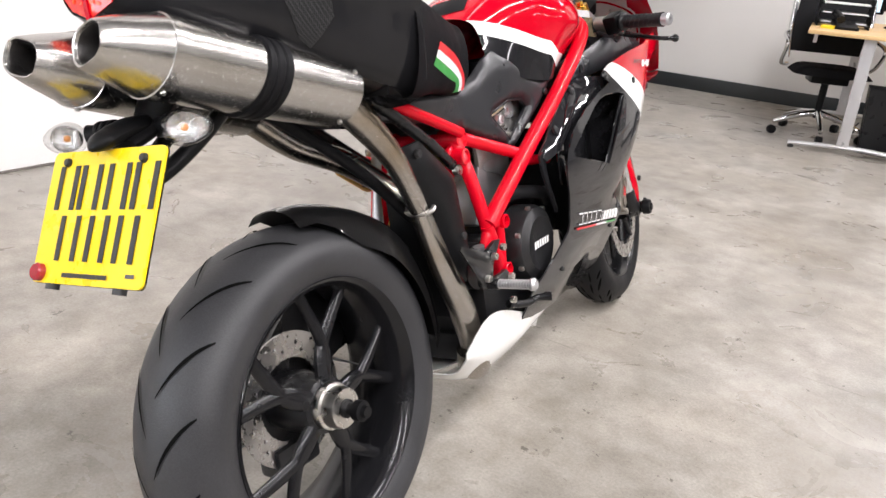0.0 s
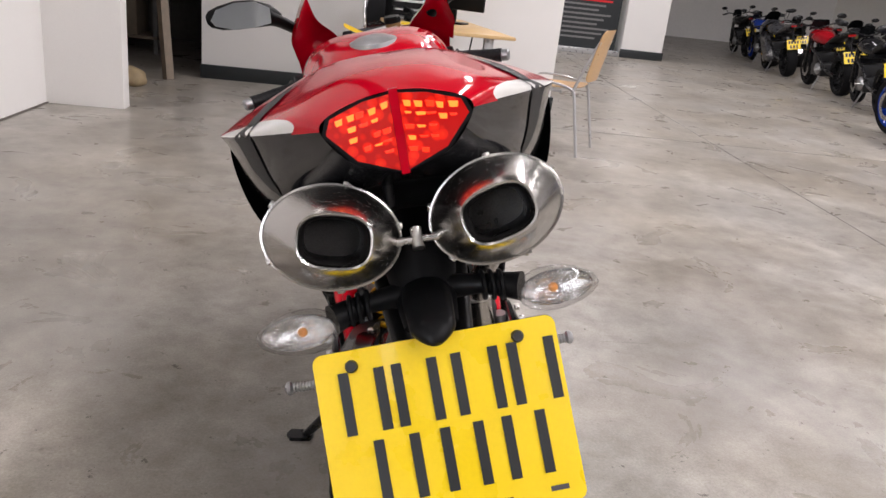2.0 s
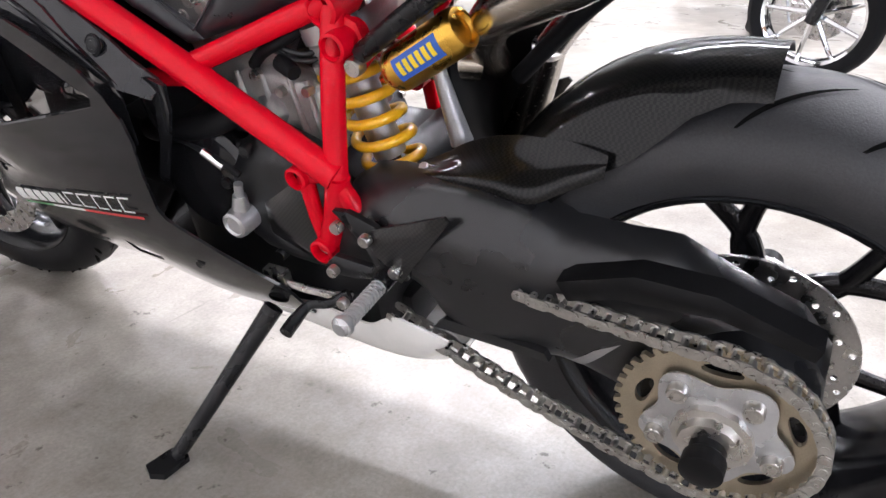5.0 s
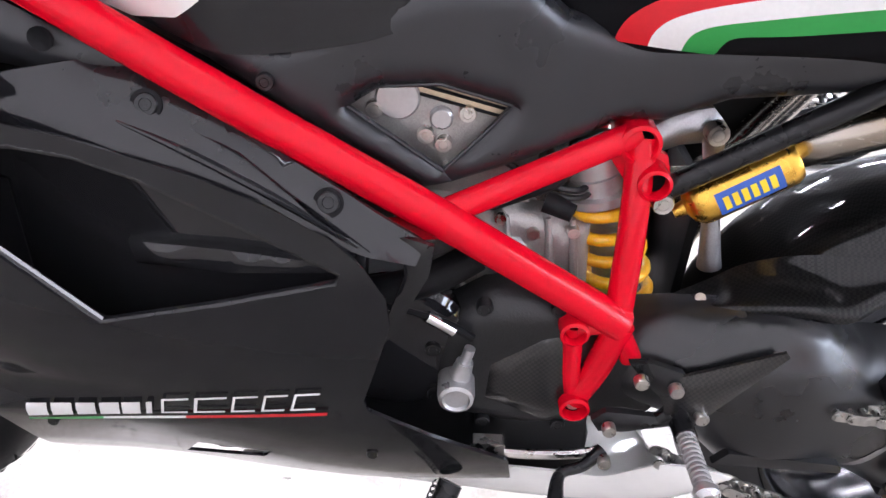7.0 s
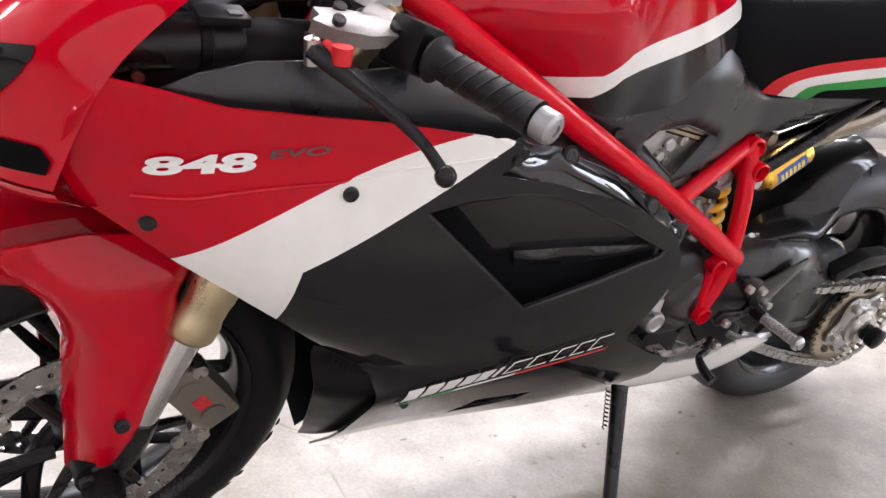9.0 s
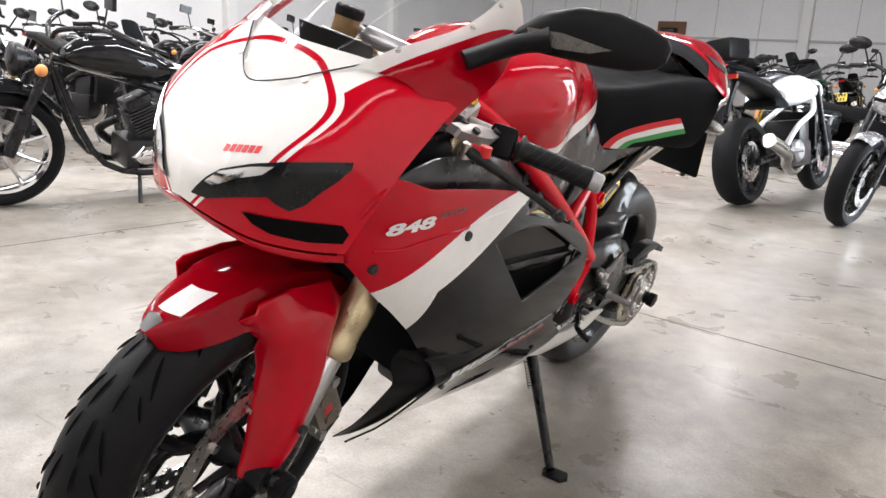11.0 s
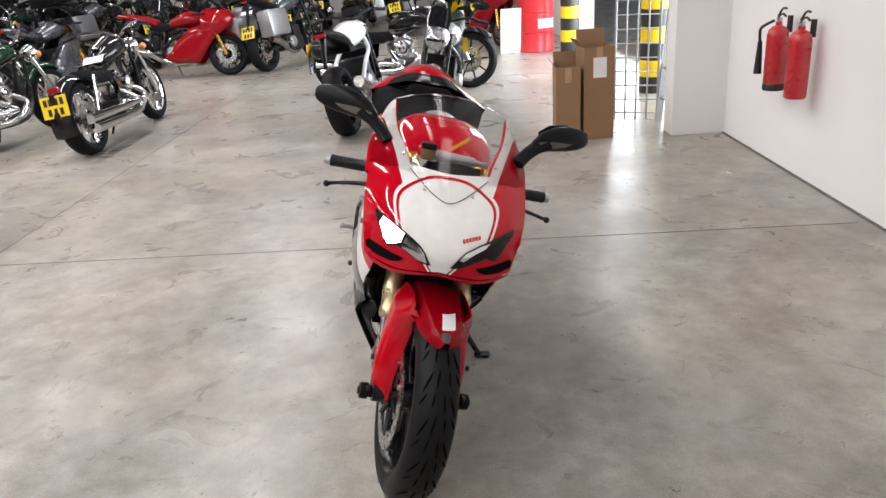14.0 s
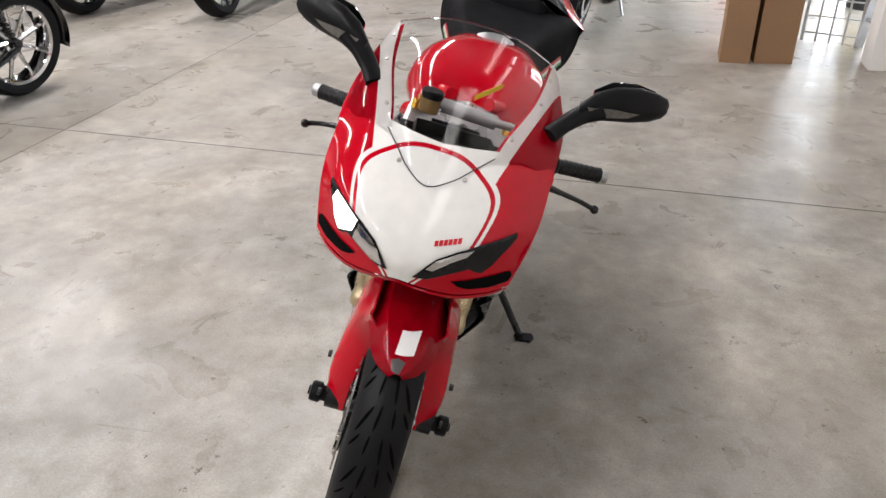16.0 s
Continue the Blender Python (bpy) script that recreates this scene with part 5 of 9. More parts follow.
part("tail_underside", pillow(B(), [(-0.12, -0.12), (0.12, -0.12), (0.15, 0.22), (-0.15, 0.22)], lambda a, b, h: (a, b, 0.875 - b * 0.35 - h), 0.03, 0.03, 0.0, 0.03), M_plastic, tail)
for s in (-1, 1):
    part("vent_mesh", laid(B(), [(s * 0.105, 0.035), (s * 0.150, 0.045), (s * 0.172, 0.0), (s * 0.152, -0.045), (s * 0.130, -0.025)], tail_tree, (0, 0, 1.0), (1, 0, 0), (0, 1, 0), (0, 0, -1), 0.002), M_net, tail)
    part("vent_mesh", laid(B(), [(-0.045, 0.995), (0.0, 0.985), (0.035, 0.965), (0.045, 0.925), (0.02, 0.885), (0.0, 0.90), (-0.025, 0.95)], tail_tree, (s * 0.1, 0, 0), (0, 1, 0), (0, 0, 1), (-s, 0, 0), 0.002), M_net, tail)
# tail lamp
def lamp_red(name):
    """Ribbed red lens with hot cells where the diodes sit behind it."""
    m, n, l, b = nodes_of(name)
    tc = n.new("ShaderNodeTexCoord")
    vo = n.new("ShaderNodeTexVoronoi")
    vo.inputs["Scale"].default_value = 85
    l.new(tc.outputs["Object"], vo.inputs["Vector"])
    r = n.new("ShaderNodeValToRGB")
    for e, (p, c) in zip(r.color_ramp.elements, ((0.10, (1.0, 0.03, 0.006)), (0.55, (0.34, 0.003, 0.002)))):
        e.position, e.color = p, (*c, 1)
    l.new(vo.outputs["Distance"], r.inputs[0])
    l.new(r.outputs[0], b.inputs["Emission Color"])
    b.inputs["Emission Strength"].default_value = 1.4
    b.inputs["Base Color"].default_value = (0.25, 0.004, 0.004, 1)
    b.inputs["Roughness"].default_value = 0.12
    return m


M_lamp = lamp_red("tail_lamp_red")
dice = random.Random(8)
M_led = glow("tail_lamp_led", (1.0, 0.17, 0.022), 2.5)
M_led_dim = glow("tail_lamp_led_dim", (1.0, 0.035, 0.006), 1.45)


def lamp_face(out):
    """The lamp's two faces, swept back from the middle ridge."""
    return lambda a, b: (a, -0.219 - out + 0.16 * abs(a), b)


lamp = part("tail_lamp", panel(B(), [(-0.004, 1.034), (-0.004, 0.954), (0.004, 0.954), (0.004, 1.034)], lamp_face(0.003), (), 0.01, 0.004), M_red, bike, "lit red tail lamp in two halves")
part("lamp_backing", panel(B(), [(0, 1.031), (0.03, 1.027), (0.066, 1.014), (0.072, 0.998), (0.045, 0.967), (0, 0.953), (-0.045, 0.967), (-0.072, 0.998), (-0.066, 1.014), (-0.03, 1.027)], lambda a, b: (a, -0.2155 + 0.14 * abs(a), b), (), 0.02, 0.002), M_matt, lamp)
for s in (-1, 1):
    part("lens", panel(B(), [(s * 0.0045, 1.029), (s * 0.03, 1.025), (s * 0.062, 1.013), (s * 0.068, 0.999), (s * 0.043, 0.971), (s * 0.0045, 0.957)], lamp_face(0.0), (), 0.006, 0.002), M_lamp, lamp, "glowing red lens")
    for r, (z, n) in enumerate(((1.0225, 5), (1.011, 5), (1.0, 4), (0.989, 3), (0.978, 2))):
        for k in range(n):
            if r and dice.random() < 0.12:
                continue
            x, zz = 0.0070 + k * 0.0106 + dice.uniform(-0.0012, 0.0012), z - 0.0022 * k + dice.uniform(-0.001, 0.001)
            tall, wide = (0.0072 if r == 0 else dice.uniform(0.003, 0.0065)), dice.uniform(0.0065, 0.0098)
            m = M_led if (r == 0 and k != 2) or dice.random() < 0.28 else M_led_dim
            part("led_cell", panel(B(), [(s * x, zz), (s * (x + wide), zz - 0.0018), (s * (x + wide * 0.9), zz - tall), (s * (x + 0.001), zz - tall * 0.8)], lamp_face(0.0016), (), 0.02, 0.001), m, lamp)

# --- seats
seat_rows = []
for y, w, zt, zs, zb in ((0.60, 0.070, 0.905, 0.890, 0.82), (0.565, 0.094, 0.905, 0.892, 0.782), (0.50, 0.118, 0.908, 0.90, 0.766), (0.42, 0.150, 0.915, 0.915, 0.775), (0.33, 0.182, 0.93, 0.935, 0.785), (0.24, 0.214, 0.95, 0.95, 0.785), (0.185, 0.232, 0.958, 0.955, 0.79)):
    seat_rows.append([Vector(p) for p in ((0, y, zt), (w * 0.45, y, zt + 0.002), (w * 0.82, y, zs + 0.012), (w, y, zs - 0.025), (w * 0.99, y, (zs + zb) / 2 - 0.02), (w * 0.9, y, zb + 0.008), (w * 0.75, y, zb))])
bm = skin(B(), grid_skin(seat_rows, 5, 6), False)
mirror(bm)
seat = part("rider_seat", bm, M_seat, bike, "black grained rider seat with tricolour side stripes", angle=60)
seat_tree = tree_of(seat)
for s in (-1, 1):
    for k, m in enumerate((M_mark_red, M_mark_white, M_mark_green)):
        def edge(t, k):
            return (0.518 - 0.205 * t - 0.027 * k * (1 - 0.4 * t), 0.776 + 0.098 * max(0, t) ** 0.42 - 0.013 * k * (1 - math.exp(-5 * t)))
        outl = [edge(float(u) ** 2.3, k) for u in np.linspace(0, 1, 24)] + [edge(float(u) ** 2.3, k + 1) for u in np.linspace(1, 0, 24)]
        part("stripe", laid(B(), outl, seat_tree, (0, 0, 0), (0, 1, 0), (0, 0, 1), (-s, 0, 0), 0.0018, 0.006), m, seat)
part("passenger_pad", pillow(B(), [(-0.075, 0.155), (0.075, 0.155), (0.105, 0.19), (0.085, 0.215), (-0.085, 0.215), (-0.105, 0.19)], lambda a, b, h: (a, b, 0.985 - (b - 0.155) * 0.4 + h), 0.022, 0.03, 0.02), M_seat, seat)
part("pad_front", pillow(B(), [(-0.11, 0.93), (0.11, 0.93), (0.075, 0.995), (-0.075, 0.995)], lambda a, b, h: (a, 0.175 + h, b), 0.018, 0.03, 0.01), M_seat, seat)

# --- tank
tank_rows = []
for y, pts in ((1.115, ((0, 0.915), (0.05, 0.914), (0.095, 0.893), (0.115, 0.86), (0.11, 0.835))), (1.06, ((0, 0.960), (0.07, 0.957), (0.128, 0.928), (0.143, 0.875), (0.105, 0.82))),
               (0.98, ((0, 0.985), (0.085, 0.982), (0.15, 0.95), (0.172, 0.88), (0.118, 0.80))), (0.90, ((0, 0.996), (0.09, 0.992), (0.152, 0.958), (0.176, 0.885), (0.135, 0.775))),
               (0.855, ((0, 0.998), (0.09, 0.991), (0.146, 0.955), (0.163, 0.882), (0.147, 0.762))), (0.81, ((0, 0.996), (0.088, 0.987), (0.136, 0.95), (0.146, 0.885), (0.145, 0.762))), (0.73, ((0, 0.984), (0.08, 0.974), (0.122, 0.94), (0.134, 0.885), (0.140, 0.775))),
               (0.66, ((0, 0.955), (0.068, 0.945), (0.105, 0.918), (0.118, 0.87), (0.128, 0.80))), (0.615, ((0, 0.925), (0.058, 0.918), (0.088, 0.90), (0.102, 0.86), (0.112, 0.815)))):
    tank_rows.append([Vector((x, y, z)) for x, z in pts])


def tank_edge(y, z, off):
    a = y * -0.286 + (0.847 + 0.851 * 0.286 - off)
    b = y * -0.13 + (0.821 + 0.876 * 0.13 - off)
    return a + ((y - 0.847) * 28.0).high(0.0).low(1.0) * (b - a)


M_tank = paint("tank_lacquer", RED, [(lambda x, y, z: z.less(tank_edge(y, z, 0)), WHITE), (lambda x, y, z: z.less(tank_edge(y, z, 0.032)), BLACK)])
bm = skin(B(), grid_skin(tank_rows, 7, 7), False)
mirror(bm)
tank = part("fuel_tank", bm, M_tank, bike, "red fuel tank with white band and black base", angle=60)
part("filler_cap", lathe(B(), [(0, 0.012), (0.022, 0.013), (0.034, 0.010), (0.042, 0.006), (0.050, 0.003), (0.052, -0.01)], (0, 0.755, 0.985), (0, -0.08, 1), 36), M_alloy, tank, "round alloy filler cap")
part("tank_pad", laid(B(), [(-0.045, 0.68), (0.045, 0.68), (0.055, 0.64), (0, 0.622), (-0.055, 0.64)], tree_of(tank), (0, 0, 1), (1, 0, 0), (0, 1, 0), (0, 0, -1), 0.002), M_matt, tank)
# airbox and black panels under the tank
part("airbox", (lambda bm: block(bm, (-0.10, 0.80, 0.66), (0.10, 1.08, 0.83)))(B()), M_matt, bike, bevel=0.03)
for s in (-1, 1):
    ol = [(1.00, 0.80), (0.935, 0.782), (0.866, 0.749), (0.80, 0.705), (0.74, 0.668), (0.677, 0.632), (0.651, 0.638), (0.58, 0.660), (0.53, 0.682), (0.495, 0.699), (0.456, 0.701), (0.40, 0.726), (0.325, 0.736), (0.215, 0.752), (0.225, 0.775), (0.27, 0.80), (0.40, 0.79), (0.51, 0.785), (0.56, 0.80), (0.60, 0.83), (0.63, 0.845), (0.70, 0.82), (0.80, 0.77), (0.90, 0.78)]
    hole = [(0.748, 0.711), (0.722, 0.731), (0.666, 0.735), (0.601, 0.714), (0.625, 0.686), (0.660, 0.650)]
    sp = part("side_panel", pillow(B(), ol, lambda a, b, h: (s * (float(np.interp(a, (0.30, 0.50, 0.66, 0.80), (0.098, 0.090, 0.120, 0.126))) + h), a, b), 0.015, 0.014, 0.006, 0.009, [hole]), M_plastic_grey, bike, "dark grey plastic side panel with a triangular window")
    part("window_rim", tube(B(), [(s * (float(np.interp(y, (0.50, 0.66, 0.80), (0.090, 0.120, 0.126))) + 0.001), y, z) for y, z in hole], 0.0022, 8, 4, closed=True, smooth=False), M_plastic_grey, sp)
    part("panel_bolt", bolt(B(), (s * 0.1425, 0.815, 0.737), (s, 0, 0), 0.008, 0.004), M_engine, sp)
    part("inner_cover", pillow(B(), [(0.905, 0.735), (1.0, 0.738), (1.07, 0.750), (1.18, 0.765), (1.35, 0.785), (1.41, 0.805), (1.36, 0.826), (1.31, 0.838), (1.255, 0.840), (1.20, 0.832), (1.13, 0.838), (1.04, 0.808), (0.96, 0.765)], lambda a, b, h: (s * (0.150 + 0.030 * min(1, max(0, (a - 1.03) / 0.12)) + h), a, b), 0.014, 0.03, 0.004), M_plastic_grey, bike, "matt grey inner fairing cover")
    part("cover_plug", lathe(B(), [(0.010, 0), (0.010, 0.003), (0.006, 0.001), (0, 0.001)], (s * 0.166, 0.985, 0.772), (s, 0, 0), 18), M_matt, bike)

# --- side fairings
ZP = ((0.05, 0.0), (0.10, 0.035), (0.15, 0.078), (0.20, 0.112), (0.25, 0.145), (0.30, 0.172), (0.36, 0.194), (0.44, 0.214), (0.52, 0.230), (0.60, 0.231), (0.69, 0.222), (0.76, 0.210), (0.83, 0.210), (0.90, 0.21))


def fairing_x(y, z):
    """Half width of the fairing at a point of the side view."""
    zs, xs = zip(*ZP)
    x = sum(float(np.interp(z + o, zs, xs)) for o in (-0.03, -0.015, 0, 0.015, 0.03)) / 5
    u = Vector((1.465 - 1.12, 0.704 - 0.40)).normalized()
    dist = (y - 1.12) * -u.y + (z - 0.40) * u.x
    x -= 0.052 * math.exp(-max(0, dist) / 0.06) * (max(0, min(1, (z - 0.37) / 0.06)) if z < 0.75 else max(0, 1 - (z - 0.75) / 0.06))
    x -= 0.10 * max(0, 0.80 - y) ** 2 * (1 if z > 0.45 else 0.2)
    # towards the front the keel closes to a wedge
    if z < 0.44:
        x += (min(x, float(np.interp(z, (0.10, 0.146, 0.218, 0.26, 0.318, 0.362, 0.44), (0.005, 0.034, 0.094, 0.122, 0.156, 0.181, 0.214)))) - x) * ease_in((y - 0.70) / 0.35)
    if z > 0.69:
        x -= 0.30 * max(0, 1.10 - y) * (z - 0.69)
    return x


def upper_x(y, z):
    """The upper panel leans in from the duct's edge towards the frame."""
    low = float(np.interp(y, (0.68, 0.74, 0.804, 0.857, 0.931, 1.0, 1.065), (0.592, 0.612, 0.650, 0.670, 0.690, 0.702, 0.716)))
    return fairing_x(y, z) - 0.022 - min(0.042, 0.7 * max(0, z - low)) * ease_in((1.04 - y) / 0.1) - 0.25 * max(0, 0.72 - y)


def side_white(x, y, z):
    u = y - 1.257
    return z.more((y - 1.024) * (-0.594) + (u + u.size()) * (-3.0) + 0.762)


def side_red(x, y, z):
    return z.more((y - 1.06) * (-0.41) + ((y - 1.06) * (y - 1.336)) * (-0.95) + 0.778)


M_side = paint("fairing_lacquer", BLACK, [(side_white, WHITE), (side_red, RED)], coat=0.5)
outer = [(1.468, 0.80), (1.437, 0.834), (1.34, 0.806), (1.172, 0.788), (1.061, 0.771), (1.003, 0.752), (1.004, 0.744), (1.040, 0.726), (1.002, 0.7185), (0.957, 0.711), (0.931, 0.704), (0.857, 0.684), (0.804, 0.663), (0.752, 0.636), (0.722, 0.608), (0.704, 0.578), (0.700, 0.548), (0.716, 0.478), (0.726, 0.437), (0.722, 0.420), (0.657, 0.376), (0.570, 0.325),
         (0.560, 0.262), (0.62, 0.244), (0.71, 0.231), (0.853, 0.220), (0.95, 0.196), (1.05, 0.163), (1.10, 0.150), (1.140, 0.146), (1.136, 0.22), (1.128, 0.32), (1.124, 0.39), (1.132, 0.414), (1.195, 0.470), (1.265, 0.536), (1.324, 0.586), (1.379, 0.629), (1.433, 0.678), (1.466, 0.706), (1.478, 0.75)]
duct = [(1.127, 0.687), (1.075, 0.698), (1.004, 0.702), (0.956, 0.696), (0.907, 0.681), (0.83, 0.645), (0.743, 0.602), (0.747, 0.590), (0.850, 0.561), (0.960, 0.533)]
slot = [(0.835, 0.300), (0.850, 0.276), (0.955, 0.242), (0.925, 0.298)]
for s in (-1, 1):
    fairing = part("side_fairing", panel(B(), outer, lambda a, b: (s * fairing_x(a, b), a, b), [duct, slot], 0.0105, 0.004 * s), M_side, bike, "black side fairing with white sweep and red upper part", angle=50)
    ftree = tree_of(fairing)
    part("duct_lip", tube(B(), [(s * (fairing_x(y, z) - 0.004), y, z) for y, z in duct], 0.0042, 8, 3, closed=True, smooth=False), M_gloss_black, fairing)
    part("duct_floor", pillow(B(), [(1.27, 0.73), (0.98, 0.745), (0.83, 0.69), (0.72, 0.61), (0.725, 0.53), (0.95, 0.46), (1.22, 0.52)], lambda a, b, h: (s * min(fairing_x(a, b) - 0.004, 0.205 - 0.24 * max(0, a - 0.76) + 1.1 * max(0, a - 1.09) + h), a, b), -0.02, 0.04, 0.003), M_gloss_black, fairing)
    part("duct_vane", pillow(B(), [(0.95, 0.583), (0.86, 0.594), (0.76, 0.602), (0.75, 0.594), (0.85, 0.570), (0.945, 0.560)], lambda a, b, h: (s * (0.214 - 0.25 * max(0, a - 0.76) + h), a, b), 0.01, 0.01, 0.01), M_gloss_black, fairing)
    for (y, z), r in (((1.216, 0.715), 0.0085), ((1.405, 0.683), 0.0085), ((1.02, 0.742), 0.006), ((0.72, 0.33), 0.006), ((1.07, 0.345), 0.006)):
        q = ftree.ray_cast(Vector((s * 0.5, y, z)), Vector((-s, 0, 0)))[0]
        if q is not None:
            part("fairing_bolt", bolt(B(), q, (s, 0, 0), r, 0.004), M_engine, fairing)
    # lettering as plain slanted blocks with a tricolour underline
    def mark(outl, m, name="mark"):
        part(name, laid(B(), outl, ftree, (0, 0, 0), (0, 1, 0), (0, 0, 1), (-s, 0, 0), 0.0036, 0.006), m, fairing)

    def at(t, h):
        """Along the lettering: t 0 (front) to 1 (rear), h up."""
        return (1.088 - t * 0.318 - h * 0.25, 0.364 + t * 0.058 + h)
    rng = [(0.0, 0.085), (0.088, 0.173), (0.176, 0.255), (0.258, 0.338), (0.335, 0.41), (0.418, 0.45)]
    for t0, t1 in rng:
        hh = 0.026
        mark([at(t0 + 0.006, 0), at(t1 - 0.006, 0), at(t1 - 0.006, hh), at(t0 + 0.006, hh)], M_mark_white, "mark")
    for t0, t1 in ((0.475, 0.565), (0.585, 0.69), (0.71, 0.79), (0.81, 0.885), (0.905, 0.985)):
        for h0, h1, a0, a1 in ((0.0, 0.0035, 0, 1), (0.0275, 0.031, 0, 1), (0.0, 0.031, 0, 0.11)):
            w = t1 - t0
            mark([at(t0 + w * a0, h0), at(t0 + w * a1, h0), at(t0 + w * a1, h1), at(t0 + w * a0, h1)], M_mark_white, "mark")
    for t0, t1, m in ((0.0, 0.27, M_mark_green), (0.27, 0.56, M_mark_white), (0.56, 1.03, M_mark_red)):
        mark([at(t0, -0.012), at(t1, -0.012), at(t1, -0.006), at(t0, -0.006)], m, "underline")
    # model number on the red part
    for body, y0, z0, size, m, sl in (("848", 1.411, 0.740, 0.034, M_mark_white, 0.05), ("EVO", 1.303, 0.7565, 0.0165, M_mark_grey, 0.12)):
        cu = bpy.data.curves.new("lettering", "FONT")
        cu.body, cu.size, cu.shear = body, size, sl
        cu.offset = 0.0014 if body == "848" else 0.0003
        tmp = new("lettering", cu)
        bpy.context.view_layer.update()
        me = bpy.data.meshes.new_from_object(tmp.evaluated_get(bpy.context.evaluated_depsgraph_get()))
        bpy.data.objects.remove(tmp)
        bm = B()
        bm.from_mesh(me)
        bpy.data.meshes.remove(me)
        wide = max(v.co.x for v in bm.verts)
        for v in bm.verts:
            u = v.co.x * 1.9
            y = y0 - u if s < 0 else y0 - 1.9 * wide + u
            z = z0 + v.co.y * 0.76 + (u * 0.05 if s < 0 else (1.9 * wide - u) * 0.05)
            q = ftree.ray_cast(Vector((s * 0.5, y, z)), Vector((-s, 0, 0)))[0]
            v.co = (q if q is not None else Vector((s * fairing_x(y, z), y, z))) + Vector((s * 0.0026, 0, 0))
        part("model_number", bm, m, fairing)
    part("panel_fold", tube(B(), [(s * (fairing_x(y, z) + 0.0004), y, z) for y, z in ((1.42, 0.715), (1.373, 0.714), (1.339, 0.719), (1.286, 0.725), (1.224, 0.729), (1.169, 0.738), (1.104, 0.743), (1.04, 0.748))], [0.0026, 0.003, 0.003, 0.0028, 0.002, 0.0016, 0.0014, 0.001], 8, 6), M_side, fairing)
    upper = part("frame_side_panel", pillow(B(), [(1.065, 0.742), (1.003, 0.750), (0.960, 0.752), (0.914, 0.751), (0.84, 0.710), (0.775, 0.671), (0.715, 0.635), (0.672, 0.608), (0.680, 0.592), (0.74, 0.612), (0.804, 0.650), (0.857, 0.670), (0.931, 0.690), (1.000, 0.702), (1.065, 0.716)], lambda a, b, h: (s * (upper_x(a, b) + h), a, b), 0.006, 0.016, 0.004, 0.010, (), 6), M_gloss_black, bike, "glossy black upper fairing panel beside the frame")
    part("panel_crease", tube(B(), [(s * (upper_x(y, z) + 0.0045), y, z) for y, z in ((0.93, 0.712), (0.87, 0.690), (0.80, 0.657), (0.73, 0.615))], [0.001, 0.004, 0.004, 0.001], 8, 6), M_gloss_black, upper)
    for y, z in ((0.908, 0.722), (0.757, 0.649)):
        part("panel_bolt", bolt(B(), (s * (upper_x(y, z) + 0.004), y, z), (s, 0, 0.4), 0.010, 0.004), M_engine, upper)
        part("bolt_washer", lathe(B(), [(0.0135, 0), (0.0135, 0.002), (0.010, 0.002), (0.010, 0)], (s * (upper_x(y, z) + 0.0045), y, z), (s, 0, 0.4), 24), M_matt, upper)
    part("rear_flap", pillow(B(), [(0.758, 0.613), (0.690, 0.616), (0.664, 0.608), (0.668, 0.575), (0.695, 0.515), (0.722, 0.466), (0.730, 0.474), (0.703, 0.530), (0.690, 0.575), (0.692, 0.600)], side(s, 0.188), 0.008, 0.008, 0.006), M_gloss_black, bike)
    part("intake_liner", pillow(B(), [(1.200, 0.452), (1.192, 0.36), (1.172, 0.24), (1.152, 0.150), (1.10, 0.158), (1.07, 0.25), (1.07, 0.40), (1.11, 0.43)], lambda a, b, h: (s * (fairing_x(1.125, b) - 0.016 - 0.42 * max(0, a - 1.125) + h * 0.5), a, b), 0.008, 0.02, 0.006), M_plastic, bike)
    bm = B()
    for k in range(7):
        rod(bm, (s * (0.160 - 0.0030 * k), 1.135 + 0.007 * k, 0.405 + 0.004 * k), (s * (0.140 - 0.0030 * k), 1.132 + 0.0070 * k, 0.365 + 0.003 * k), 0.0024, None, 6)
    part("intake_grille", bm, M_matt, bike)
part("radiator", (lambda bm: block(bm, (-0.13, 1.07, 0.33), (0.13, 1.10, 0.62), None))(B()), M_matt, bike, "matt black radiator behind the front wheel")
# white belly pan
def belly_side(s, spec, tail):
    rows = [[Vector((s * x, y, z)) for x, z in ((w, zt), (w * 0.98, (zt + zm) / 2), (w * 0.86, zm), (w * 0.5, zb), (0, zb - 0.006))] for y, w, zt, zm, zb in spec]
    rows.append([Vector((s * x, y, z)) for x, y, z in tail])
    return grid_skin(rows, 5, 5)


